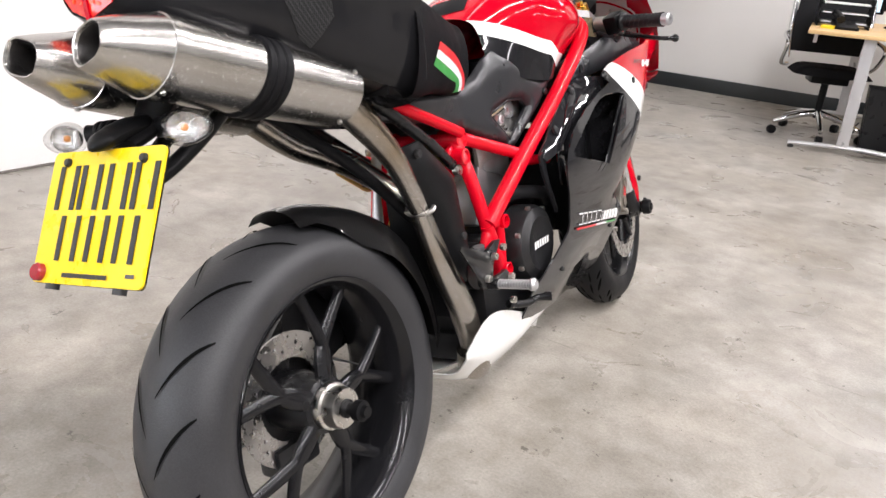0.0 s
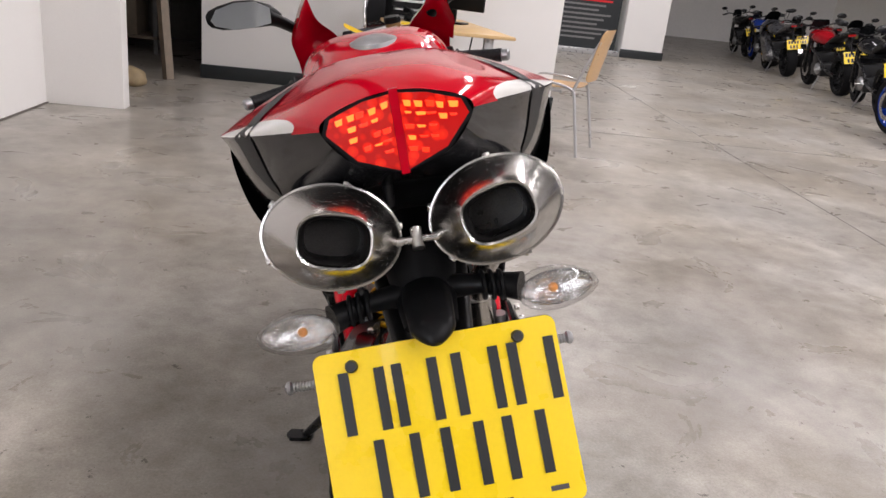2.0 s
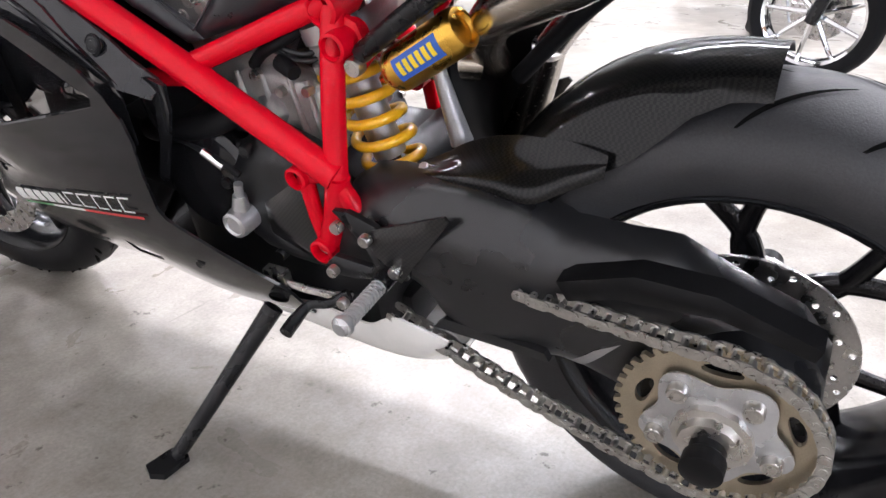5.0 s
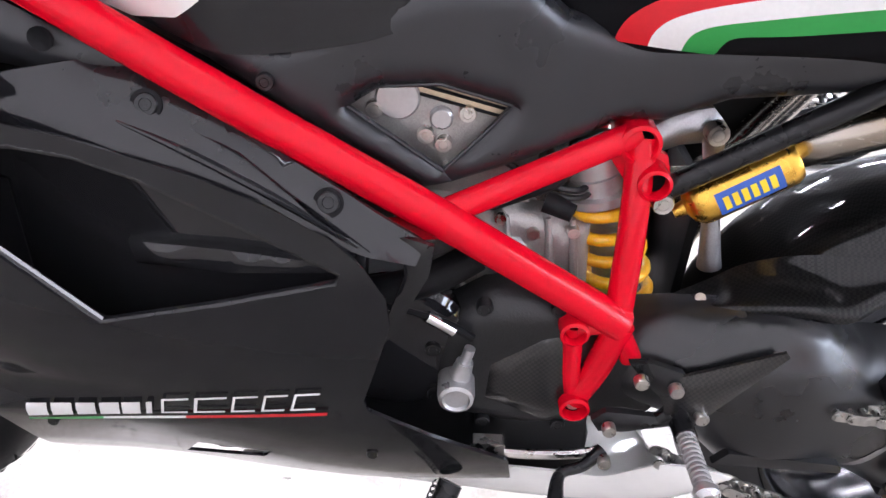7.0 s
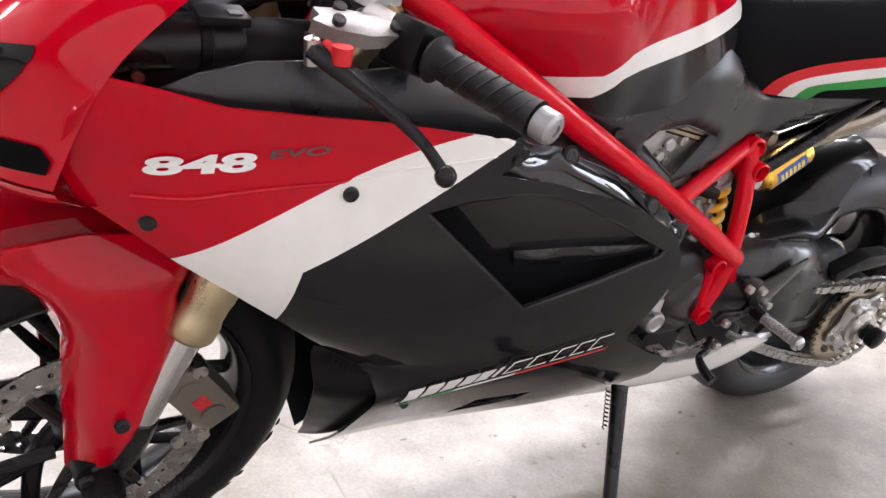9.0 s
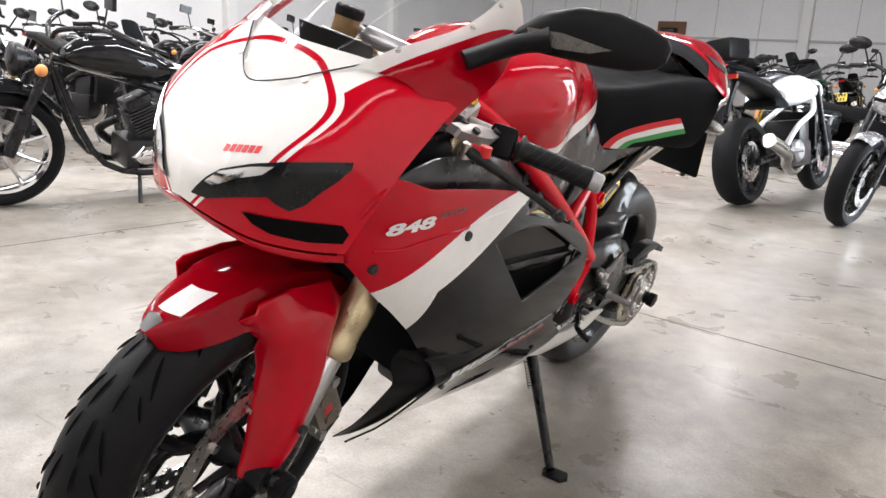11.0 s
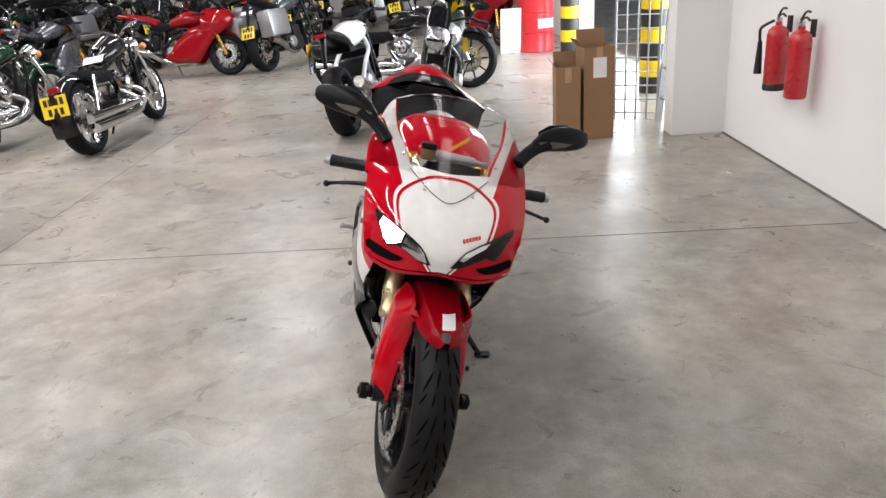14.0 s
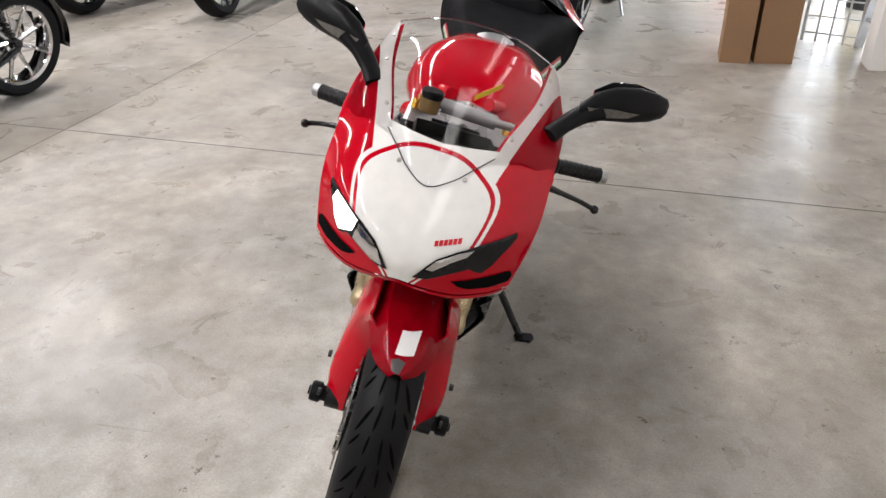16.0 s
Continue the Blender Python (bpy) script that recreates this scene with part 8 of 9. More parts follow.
    for s in (-1, 1):
        z1 = 0.985 + apes * 0.62
        part("grip", (lambda bm: (rod(bm, (s * 0.33, 0.36, z1 + 0.03), (s * 0.45, 0.28, z1 - 0.005), 0.02, None, 10), bm)[1])(B()), M_grip, hb)
        part("mirror", (lambda bm: (rod(bm, (s * 0.30, 0.40, z1 + 0.03), (s * 0.36, 0.40, z1 + 0.17), 0.005, None, 6), block(bm, (s * 0.38 - 0.055, 0.385, z1 + 0.15), (s * 0.38 + 0.055, 0.405, z1 + 0.215)), bm)[2])(B()), M_satin, hb)
        part("indicator", (lambda bm: (bmesh.ops.create_uvsphere(bm, u_segments=10, v_segments=7, radius=0.032, matrix=pose(s * 0.17, 0.66, 0.78)), bm)[1])(B()), M_amber, root, "amber indicator")
    for k, (dz, dy) in enumerate(((0.0, 0.0), (0.09, 0.05))):
        part("exhaust_pipe", tube(B(), [(0.12, 0.15 - 0.25 * k, 0.45), (0.19, 0.24 - 0.25 * k, 0.36), (0.20, 0.05, 0.24 + dz * 0.8), (0.19, -0.30, 0.22 + dz), (0.19, -0.95 - dy, 0.24 + dz)], [0.024, 0.026, 0.028, 0.038, 0.044], 12, 6), metal, root, "chrome exhaust pipe")
    part("side_stand", (lambda bm: (rod(bm, (-0.12, 0.12, 0.2), (-0.25, 0.16, 0.0), 0.012, None, 8), bm)[1])(B()), M_satin, root)
    tl = part("tail_lamp", block(B(), (-0.05, -1.06, 0.60), (0.05, -1.02, 0.65)), mat("tail_red", (0.35, 0.01, 0.01), 0.2, coat=1) if "tail_red" not in bpy.data.materials else bpy.data.materials["tail_red"], root, bevel=0.01)
    if plate_on:
        plate_bg(root, -1.12, 0.50, -12)
        part("plate_bracket", block(B(), (-0.02, -1.12, 0.45), (0.02, -1.02, 0.60)), M_satin, root)
    if bags:
        for s in (-1, 1):
            bg = part("saddlebag", pillow(B(), [(-0.30, 0.62), (-0.32, 0.42), (-0.42, 0.30), (-0.98, 0.36), (-1.08, 0.44), (-1.06, 0.60), (-0.75, 0.66)], lambda a, b, h: (s * (0.17 + h), a, b), 0.16, 0.07, 0.0, 0.04), paint_m, root, "hard painted saddlebag")
            part("lid_line", tube(B(), [(s * 0.335, -0.33, 0.55), (s * 0.335, -0.7, 0.565), (s * 0.33, -1.04, 0.54)], 0.004, 6, 4), metal, bg)
            part("reflector", block(B(), (s * 0.31 - 0.01, -1.075, 0.47), (s * 0.31 + 0.01, -1.05, 0.56)), M_amber, bg)
    if back:
        part("sissy_bar", tube(B(), [(-0.12, -0.60, 0.66), (-0.12, -0.72, 0.95), (0, -0.75, 1.06), (0.12, -0.72, 0.95), (0.12, -0.60, 0.66)], 0.010, 8, 6), M_satin, root)
        part("backrest", pillow(B(), round_rect(0.26, 0.26, 0.09), lambda a, b, h: (a, -0.70 - b * 0.15 + h, 0.95 + b), 0.05, 0.05, 0.02, 0.04), M_seat, root, "padded black backrest")
        part("luggage_rack", (lambda bm: ([rod(bm, (x, -0.70, 0.72), (x, -1.02, 0.72), 0.008, None, 6) for x in (-0.12, -0.04, 0.04, 0.12)], [rod(bm, (-0.12, y, 0.72), (0.12, y, 0.72), 0.008, None, 6) for y in (-0.72, -1.0)], bm)[2])(B()), M_satin, root)
    if tag:
        part("price_ticket", panel(B(), [(-0.10, -0.14), (0.10, -0.14), (0.10, 0.14), (-0.10, 0.14)], lambda a, b: (a, -0.20 + b, 0.745 + 0.3 * b * b + (0.05 if b > 0 else 0)), (), 0.06, 0.002), M_mark_white, root, "white price ticket on the saddle")
    return root


def naked(label, paint_m, rimm, faired=False, tall=0.0, cases=False, frame_m=None, plate_on=True):
    nm = "sport_motorcycle" if faired else ("touring_motorcycle" if cases else "naked_motorcycle")
    root = thing(nm, Matrix.Identity(4), label, "motorcycle", "parked motorcycles")
    L, R = 0.71, 0.305
    wheel_bg(root, "front_wheel", L, R, 0.12, rimm, 10)
    wheel_bg(root, "rear_wheel", -L, R + 0.01, 0.18, rimm, 10)
    part("engine", (lambda bm: (block(bm, (-0.15, -0.18, 0.24), (0.15, 0.24, 0.44)), block(bm, (-0.14, 0.02, 0.40), (0.14, 0.22, 0.60), pose(0, 0, 0, 0, 0, 0)), bm)[2])(B()), M_engine, root, bevel=0.03)
    for s in (-1, 1):
        part("side_cover", lathe(B(), [(0, 0.19), (0.06, 0.19), (0.085, 0.17), (0.09, 0.14)], (0, -0.08, 0.36), (s, 0, 0), 24), M_alloy, root)
        part("fork_leg", (lambda bm: (rod(bm, (s * 0.10, L, 0.30), (s * 0.10, 0.47, 0.86 + tall), 0.026, None, 12), bm)[1])(B()), M_gold if faired else M_satin, root)
        part("frame_rail", tube(B(), [(s * 0.06, 0.48, 0.80 + tall), (s * 0.15, 0.25, 0.66 + tall), (s * 0.15, -0.05, 0.55), (s * 0.13, -0.24, 0.40)], 0.022, 10, 5), frame_m or M_satin, root)
        part("swingarm", tube(B(), [(s * 0.12, -0.22, 0.38), (s * 0.13, -0.45, 0.34), (s * 0.12, -L, 0.31)], 0.026, 8, 4), M_satin, root)
        part("footpeg", (lambda bm: (rod(bm, (s * 0.16, -0.26, 0.36), (s * 0.27, -0.26, 0.37), 0.012, None, 8), bm)[1])(B()), M_alloy, root)
        part("brake_disc", lathe(B(), [(0.10, 0.07), (0.15, 0.07), (0.15, 0.075), (0.10, 0.075)], (0, L, R), (s, 0, 0), 28), M_disc, root)
    part("radiator", block(B(), (-0.15, 0.30, 0.38), (0.15, 0.34, 0.66)), M_matt, root)
    part("fuel_tank", skin(B(), [[Vector((w * math.cos(t), y, z + tall + h * math.sin(t))) for t in np.linspace(0, 2 * math.pi, 21)[:-1]] for y, w, h, z in ((0.42, 0.08, 0.05, 0.80), (0.36, 0.15, 0.09, 0.82), (0.20, 0.175, 0.12, 0.83), (0.02, 0.14, 0.10, 0.80), (-0.10, 0.08, 0.07, 0.77))], True, (True, True)), paint_m, root, "sculpted fuel tank")
    part("seat", pillow(B(), [(-0.08, -0.05), (0.08, -0.05), (0.14, -0.25), (0.12, -0.40), (-0.12, -0.40), (-0.14, -0.25)], lambda a, b, h: (a, b, 0.72 + tall + 0.4 * (b + 0.2) ** 2 + h), 0.07, 0.06, 0.03, 0.03), M_seat, root, "black seat")
    part("tail_unit", skin(B(), [[Vector((w * math.cos(t), y, z + tall + h * math.sin(t))) for t in np.linspace(0, 2 * math.pi, 17)[:-1]] for y, w, h, z in ((-0.28, 0.12, 0.06, 0.78), (-0.45, 0.12, 0.07, 0.84), (-0.70, 0.09, 0.05, 0.90), (-0.88, 0.05, 0.025, 0.93))], True, (True, True)), paint_m if faired else M_plastic, root)
    part("tail_lamp", block(B(), (-0.05, -0.90, 0.90 + tall), (0.05, -0.865, 0.93 + tall)), bpy.data.materials["tail_red"], root)
    part("front_mudguard", skin(B(), [[Vector((u * 0.075, L + (R + 0.02 + 0.015 * (1 - u * u)) * math.sin(radians(a)), R + (R + 0.02 - 0.03 * u * u) * math.cos(radians(a)))) for u in np.linspace(-1, 1, 9)] for a in np.linspace(-55, 30, 12)], False), paint_m, root)
    part("exhaust_pipe", tube(B(), [(0.05, 0.26, 0.45), (0.06, 0.30, 0.28), (0.08, 0.05, 0.20), (0.14, -0.25, 0.26), (0.20, -0.42, 0.36), (0.20, -0.72, 0.46)], [0.025, 0.03, 0.035, 0.035, 0.05, 0.052], 12, 6), M_steel, root, "steel exhaust and silencer")
    part("tail_tidy", tube(B(), [(0, -0.80, 0.88 + tall), (0, -0.90, 0.75), (0, -0.95, 0.64)], [0.03, 0.02, 0.02], 8, 4), M_plastic, root)
    if plate_on:
        plate_bg(root, -0.97, 0.60, -22)
    part("side_stand", (lambda bm: (rod(bm, (-0.14, -0.15, 0.25), (-0.26, -0.12, 0.0), 0.012, None, 8), bm)[1])(B()), M_alloy, root)
    zb = 0.95 + tall
    hb = part("handlebar", tube(B(), [(-0.38, 0.34, zb + 0.03), (-0.22, 0.44, zb + 0.06), (0, 0.48, zb), (0.22, 0.44, zb + 0.06), (0.38, 0.34, zb + 0.03)] if not faired else [(-0.33, 0.40, 0.86), (-0.12, 0.50, 0.88), (0, 0.50, 0.88), (0.12, 0.50, 0.88), (0.33, 0.40, 0.86)], 0.012, 8, 6), M_satin, root)
    for s in (-1, 1):
        part("grip", (lambda bm: (rod(bm, (s * 0.29, 0.40 if not faired else 0.42, (zb + 0.045) if not faired else 0.865), (s * 0.40, 0.335 if not faired else 0.38, (zb + 0.027) if not faired else 0.855), 0.018, None, 10), bm)[1])(B()), M_grip, hb)
        part("mirror", (lambda bm: (rod(bm, (s * 0.24, 0.46, zb + 0.04), (s * 0.30, 0.48, zb + 0.16), 0.006, None, 6), bmesh.ops.create_uvsphere(bm, u_segments=12, v_segments=8, radius=1, matrix=pose(s * 0.34, 0.47, zb + 0.18) @ Matrix.Diagonal((0.075, 0.016, 0.04, 1))), bm)[2])(B()), M_satin, hb)
    if faired:
        rows = [[Vector((w * math.sin(t), y, z + h * math.cos(t))) for t in np.linspace(-2.5, 2.5, 21)] for y, w, h, z in ((0.86, 0.03, 0.03, 0.80), (0.80, 0.14, 0.12, 0.80), (0.66, 0.21, 0.20, 0.78), (0.48, 0.24, 0.24, 0.74), (0.40, 0.235, 0.23, 0.72))]
        part("upper_fairing", skin(B(), rows, False), paint_m, root, "glossy sport fairing nose")
        for s in (-1, 1):
            part("side_fairing", pillow(B(), [(0.50, 0.78), (0.20, 0.70), (-0.02, 0.52), (-0.22, 0.30), (-0.10, 0.20), (0.30, 0.20), (0.42, 0.36), (0.58, 0.58), (0.62, 0.72)], lambda a, b, h: (s * (0.13 + h), a, b), 0.085, 0.06, 0.01, 0.035), paint_m, root, "sport side fairing")
            part("headlight", pillow(B(), [(s * 0.03, 0.78), (s * 0.12, 0.82), (s * 0.14, 0.80), (s * 0.05, 0.75)], lambda a, b, h: (a, 0.835 - abs(a) * 0.45 + h, b), 0.008, 0.01, 0.0, 0.02), M_lens_dark, root)
        part("windscreen", skin(B(), [[Vector((w * math.sin(t), y, z + 0.06 * math.cos(t))) for t in np.linspace(-1.4, 1.4, 11)] for y, w, z in ((0.70, 0.14, 0.92), (0.58, 0.145, 1.02), (0.46, 0.13, 1.08))], False), M_lens_dark, root)
    else:
        part("headlight", skin(B(), [[Vector((w * math.cos(t), y, z + tall + h * math.sin(t))) for t in np.linspace(0, 2 * math.pi, 17)[:-1]] for y, w, h, z in ((0.50, 0.10, 0.09, 0.84), (0.58, 0.11, 0.10, 0.83), (0.66, 0.085, 0.075, 0.81), (0.68, 0.06, 0.05, 0.805))], True, (True, True)), paint_m if not cases else M_plastic, root, "compact headlight cowl")
        part("headlight_lens", pillow(B(), [(-0.06, 0.80 + tall), (0.06, 0.80 + tall), (0.08, 0.83 + tall), (0, 0.85 + tall), (-0.08, 0.83 + tall)], lambda a, b, h: (a, 0.678 + h, b), 0.01, 0.015, 0.0, 0.02), M_lens_dark, root)
        part("flyscreen", skin(B(), [[Vector((w * math.sin(t), y, z + tall + 0.03 * math.cos(t))) for t in np.linspace(-1.3, 1.3, 9)] for y, w, z in ((0.62, 0.10, 0.90), (0.56, 0.11, 0.98), (0.50 - tall * 0.3, 0.09, 1.06 + tall * 0.6))], False), M_lens_dark, root)
    if cases:
        for s in (-1, 1):
            part("pannier", block(B(), (s * 0.17 if s > 0 else -0.40, -0.92, 0.48), (s * 0.17 if s < 0 else 0.40, -0.42, 0.86)), M_plastic if tall == 0 else M_alloy, root, "hard luggage case", bevel=0.05)
        part("top_case", block(B(), (-0.22, -1.02, 0.98 + tall), (0.22, -0.62, 1.26 + tall)), M_plastic, root, "hard top case", bevel=0.06)
    return root


bgs = {
    "softail": cruiser("black low cruiser with chrome engine cases on its stand", PAINTS["black"], M_satin, primary=M_chrome, spokes=9, tag=True, plate_on=False),
    "bagger": cruiser("dark green touring cruiser with saddlebags and backrest", PAINTS["green"], M_chrome, bags=True, back=True),
    "roadster": cruiser("black wire-wheeled cruiser with yellow plate", PAINTS["black"], M_chrome, spokes=36, tag=True),
    "ape": cruiser("black custom cruiser with high handlebars", PAINTS["black"], M_satin, apes=0.35, spokes=36),
    "redcruiser": cruiser("dark red cruiser with chrome exhausts", PAINTS["red"], M_chrome, spokes=36),
    "tourer": cruiser("black touring cruiser with hard saddlebags", PAINTS["black"], M_chrome, bags=True, rimm=M_satin),
    "white": naked("white-framed naked motorcycle with black seat", PAINTS["white"], M_satin, frame_m=PAINTS["white"], plate_on=False),
    "triple": naked("silver and white naked motorcycle with flyscreen", PAINTS["silver"], M_satin),
    "blue": naked("blue naked motorcycle with yellow plate", PAINTS["blue"], PAINTS["blue"]),
    "black": naked("black naked motorcycle on its side stand", PAINTS["black"], M_satin),
    "redsport": naked("red sport motorcycle with full fairing", PAINTS["red"], M_satin, faired=True),
    "graysport": naked("dark grey sport motorcycle with full fairing", PAINTS["grey"], M_satin, faired=True),
    "adv": naked("tall dark grey adventure motorcycle with luggage cases", PAINTS["grey"], M_satin, tall=0.12, cases=True),
    "rednaked": naked("red naked motorcycle with black frame", PAINTS["red"], M_satin),
}
used_bg = set()


def park(kind, rear, front, lean=-9):
    """Stands a motorcycle with its wheels near two floor points."""
    r, f = Vector((*rear, 0)), Vector((*front, 0))
    mid, d = (r + f) / 2, f - r
    m = pose(mid.x, mid.y, FLOOR + 0.004, 0, 0, math.degrees(math.atan2(-d.x, d.y))) @ pose(0, 0, 0, 0, lean, 0)
    root = bgs[kind]
    if kind not in used_bg:
        used_bg.add(kind)
        root.matrix_world = m
        return root
    return copy_thing(root, m)


park("softail", (3.10, -1.27), (3.36, 0.33))
park("bagger", (4.10, -3.30), (3.72, -4.88))
park("roadster", (2.82, -3.42), (2.74, -5.02))
park("white", (0.52, -3.53), (0.33, -4.93))
park("triple", (-0.42, -4.70), (-0.17, -3.33))
park("tourer", (0.88, -6.05), (-0.76, -5.75))
park("redsport", (4.08, -8.45), (2.68, -8.35))
park("adv", (2.12, -8.45), (1.55, -9.75))
park("redsport", (-0.95, -10.9), (-1.55, -9.6))
park("blue", (5.27, 5.45), (5.42, 6.85))
park("black", (6.15, 4.25), (6.35, 2.9))
park("black", (6.35, 8.35), (6.85, 9.75))
park("adv", (7.0, 7.0), (6.9, 8.4))
park("rednaked", (7.0, 10.4), (7.25, 11.8))
park("graysport", (7.5, 13.0), (7.8, 14.4))
park("blue", (8.4, 15.3), (8.6, 16.7))
park("black", (8.9, 17.6), (9.2, 19.0))
rnd = random.Random(5)
# the close ranks along the far end and the east side of the hall
for row, (y, x0, x1, dx) in enumerate(((-7.6, 4.9, 13.5, 0.98), (-10.6, 2.6, 13.8, 0.92), (-13.2, -1.6, 13.8, 0.92), (-15.9, -1.8, 13.8, 0.95), (-18.6, -1.8, 13.8, 0.98))):
    x = x0
    while x < x1:
        k = rnd.choice(["softail", "roadster", "ape", "redcruiser", "tourer", "bagger", "black", "adv", "rednaked", "graysport", "roadster", "ape"])
        t = rnd.uniform(-0.18, 0.18)
        yy = y + rnd.uniform(-0.2, 0.2)
        s = 1 if (row + rnd.randint(0, 3)) % 2 else -1
        park(k, (x - t, yy - 0.75 * s), (x + t, yy + 0.75 * s), rnd.uniform(-11, -7))
        x += dx * rnd.uniform(0.9, 1.15)
for y in np.arange(-5.6, 3.2, 1.1):
    for x in (5.6, 8.2, 10.9):
        if x < 6 and y > 1.5:
            continue
        park(rnd.choice(["softail", "ape", "roadster", "redcruiser", "tourer", "black", "bagger"]), (x + 0.8 + rnd.uniform(-0.15, 0.15), y + rnd.uniform(-0.2, 0.2)), (x - 0.8, y + rnd.uniform(-0.2, 0.2)), rnd.uniform(-11, -7))
for y in np.arange(4.4, 18, 1.15):
    park(rnd.choice(["black", "blue", "adv", "graysport", "rednaked", "triple"]), (9.4, y + rnd.uniform(-0.2, 0.2)), (9.9, y + 1.3), rnd.uniform(-11, -7))
    if y > 8:
        continue
    park(rnd.choice(["black", "roadster", "redcruiser", "graysport"]), (12.2, y + rnd.uniform(-0.2, 0.2)), (12.6, y + 1.3), rnd.uniform(-11, -7))


# ---------------------------------------------------------------- office corner
M_beech = mat("beech_laminate", (0.62, 0.42, 0.20), 0.4, var=0.12, scale=6, bump=0.04, fine=80)
M_grey_leg = mat("silver_leg_paint", (0.50, 0.50, 0.51), 0.35, metal=0.5, var=0.06)
desk = thing("desk", pose(0, 4.62, FLOOR, 0, 0, 8), "beech-topped office desk on silver legs", "desk")
part("desktop", block(B(), (-0.06, -0.1, 0.727), (0.80, 1.52, 0.752)), M_beech, desk, "beech laminate desktop", bevel=0.008)
for y in (-0.02, 1.42):
    part("leg_frame", (lambda bm: (tube(bm, [(-0.02, y, 0.03), (0.38, y, 0.05), (0.80, y, 0.03)], 0.022, 12, 6, flat=0.7), bm)[1])(B()), M_grey_leg, desk)
    for x in (0.30, 0.62):
        part("leg", block(B(), (x - 0.035, y - 0.02, 0.05), (x + 0.035, y + 0.02, 0.727)), M_grey_leg, desk, bevel=0.006)
    for x in (0.0, 0.78):
        part("levelling_foot", (lambda bm: (rod(bm, (x, y, 0.0), (x, y, 0.03), 0.02), bm)[1])(B()), M_ink, desk)
part("apron", block(B(), (-0.02, 0.0, 0.67), (0.0, 1.4, 0.727)), M_grey_leg, desk)
DZ = FLOOR + 0.753
mon = thing("monitor", pose(0.42, 5.55, DZ, 0, 0, -25), "black flat monitor on the desk, back turned", "monitor")
part("stand_base", block(B(), (-0.12, -0.09, 0), (0.12, 0.09, 0.014)), M_plastic, mon, bevel=0.006)
part("stand_neck", block(B(), (-0.035, -0.02, 0.014), (0.035, 0.015, 0.16)), M_plastic, mon, bevel=0.006)
part("screen_case", block(B(), (-0.27, -0.03, 0.11), (0.27, 0.005, 0.44)), M_plastic, mon, "black monitor housing", bevel=0.008)
mon2 = thing("monitor", pose(0.02, 5.55, DZ, 0, 0, 160), "silver-grey monitor with a lit screen on the desk", "monitor")
part("stand_base", block(B(), (-0.12, -0.09, 0), (0.12, 0.09, 0.014)), M_plastic, mon2, bevel=0.006)
part("stand_neck", block(B(), (-0.035, -0.02, 0.014), (0.035, 0.015, 0.16)), M_plastic, mon2, bevel=0.006)
part("screen_case", block(B(), (-0.24, -0.03, 0.09), (0.24, 0.005, 0.39)), M_plastic, mon2, bevel=0.008)
part("display", block(B(), (-0.225, 0.0055, 0.105), (0.225, 0.008, 0.375)), glow("screen_light", (0.55, 0.70, 0.80), 0.8), mon2, "pale lit display")
tray = thing("letter_tray", pose(0.05, 5.15, DZ, 0, 0, 12), "black stacking letter tray with papers on the desk", "letter tray")
for k in range(3):
    part("tray_shelf", block(B(), (-0.16, -0.12, 0.02 + k * 0.06), (0.16, 0.12, 0.026 + k * 0.06)), M_plastic, tray)
    part("paper", block(B(), (-0.14, -0.11, 0.027 + k * 0.06), (0.14, 0.10, 0.036 + k * 0.06)), M_mark_white, tray)
for x in (-0.16, 0.155):
    part("tray_side", block(B(), (x, -0.12, 0.0), (x + 0.006, 0.12, 0.19)), M_plastic, tray)
ph = thing("desk_phone", pose(0.10, 4.92, DZ, 0, 0, 20), "black desk telephone with handset on the desk", "telephone")
part("base", block(B(), (-0.07, -0.09, 0), (0.07, 0.09, 0.035), pose(0, 0, 0, 12, 0, 0)), M_plastic, ph, bevel=0.008)
part("handset", tube(B(), [(-0.05, -0.09, 0.06), (-0.05, 0.0, 0.09), (-0.05, 0.09, 0.09)], [0.025, 0.016, 0.025], 12, 6), M_plastic, ph)
note = thing("note_block", pose(0.02, 4.80, DZ), "yellow sticky note block on the desk", "note block")
part("paper", block(B(), (-0.038, -0.038, 0), (0.038, 0.038, 0.02)), M_yellow_label, note)

och = thing("office_chair", pose(0.05, 5.12, FLOOR, 0, 0, 200), "black mesh-backed office chair on chrome base", "chair")
for i in range(5):
    a = 2 * math.pi * i / 5 + 0.25
    c, sn = math.cos(a), math.sin(a)
    part("base_arm", tube(B(), [(0, 0, 0.17), (c * 0.16, sn * 0.16, 0.135), (c * 0.30, sn * 0.30, 0.085)], [0.026, 0.02, 0.015], 10, 6), M_chrome, och)
    cs = part("castor", lathe(B(), [(0, -0.022), (0.026, -0.022), (0.03, -0.016), (0.03, 0.016), (0.026, 0.022), (0, 0.022)], (c * 0.30, sn * 0.30, 0.03), (-sn, c, 0), 20), M_plastic, och, "black twin-wheel castor")
part("gas_lift", (lambda bm: (rod(bm, (0, 0, 0.13), (0, 0, 0.40), 0.025), bm)[1])(B()), M_plastic, och)
part("mechanism", block(B(), (-0.12, -0.10, 0.38), (0.12, 0.12, 0.44)), M_plastic, och, bevel=0.01)
part("seat", pillow(B(), round_rect(0.50, 0.48, 0.12), lambda a, b, h: (a, b + 0.02, 0.44 + h), 0.055, 0.08, 0.0, 0.03), M_seat, och, "black padded seat")
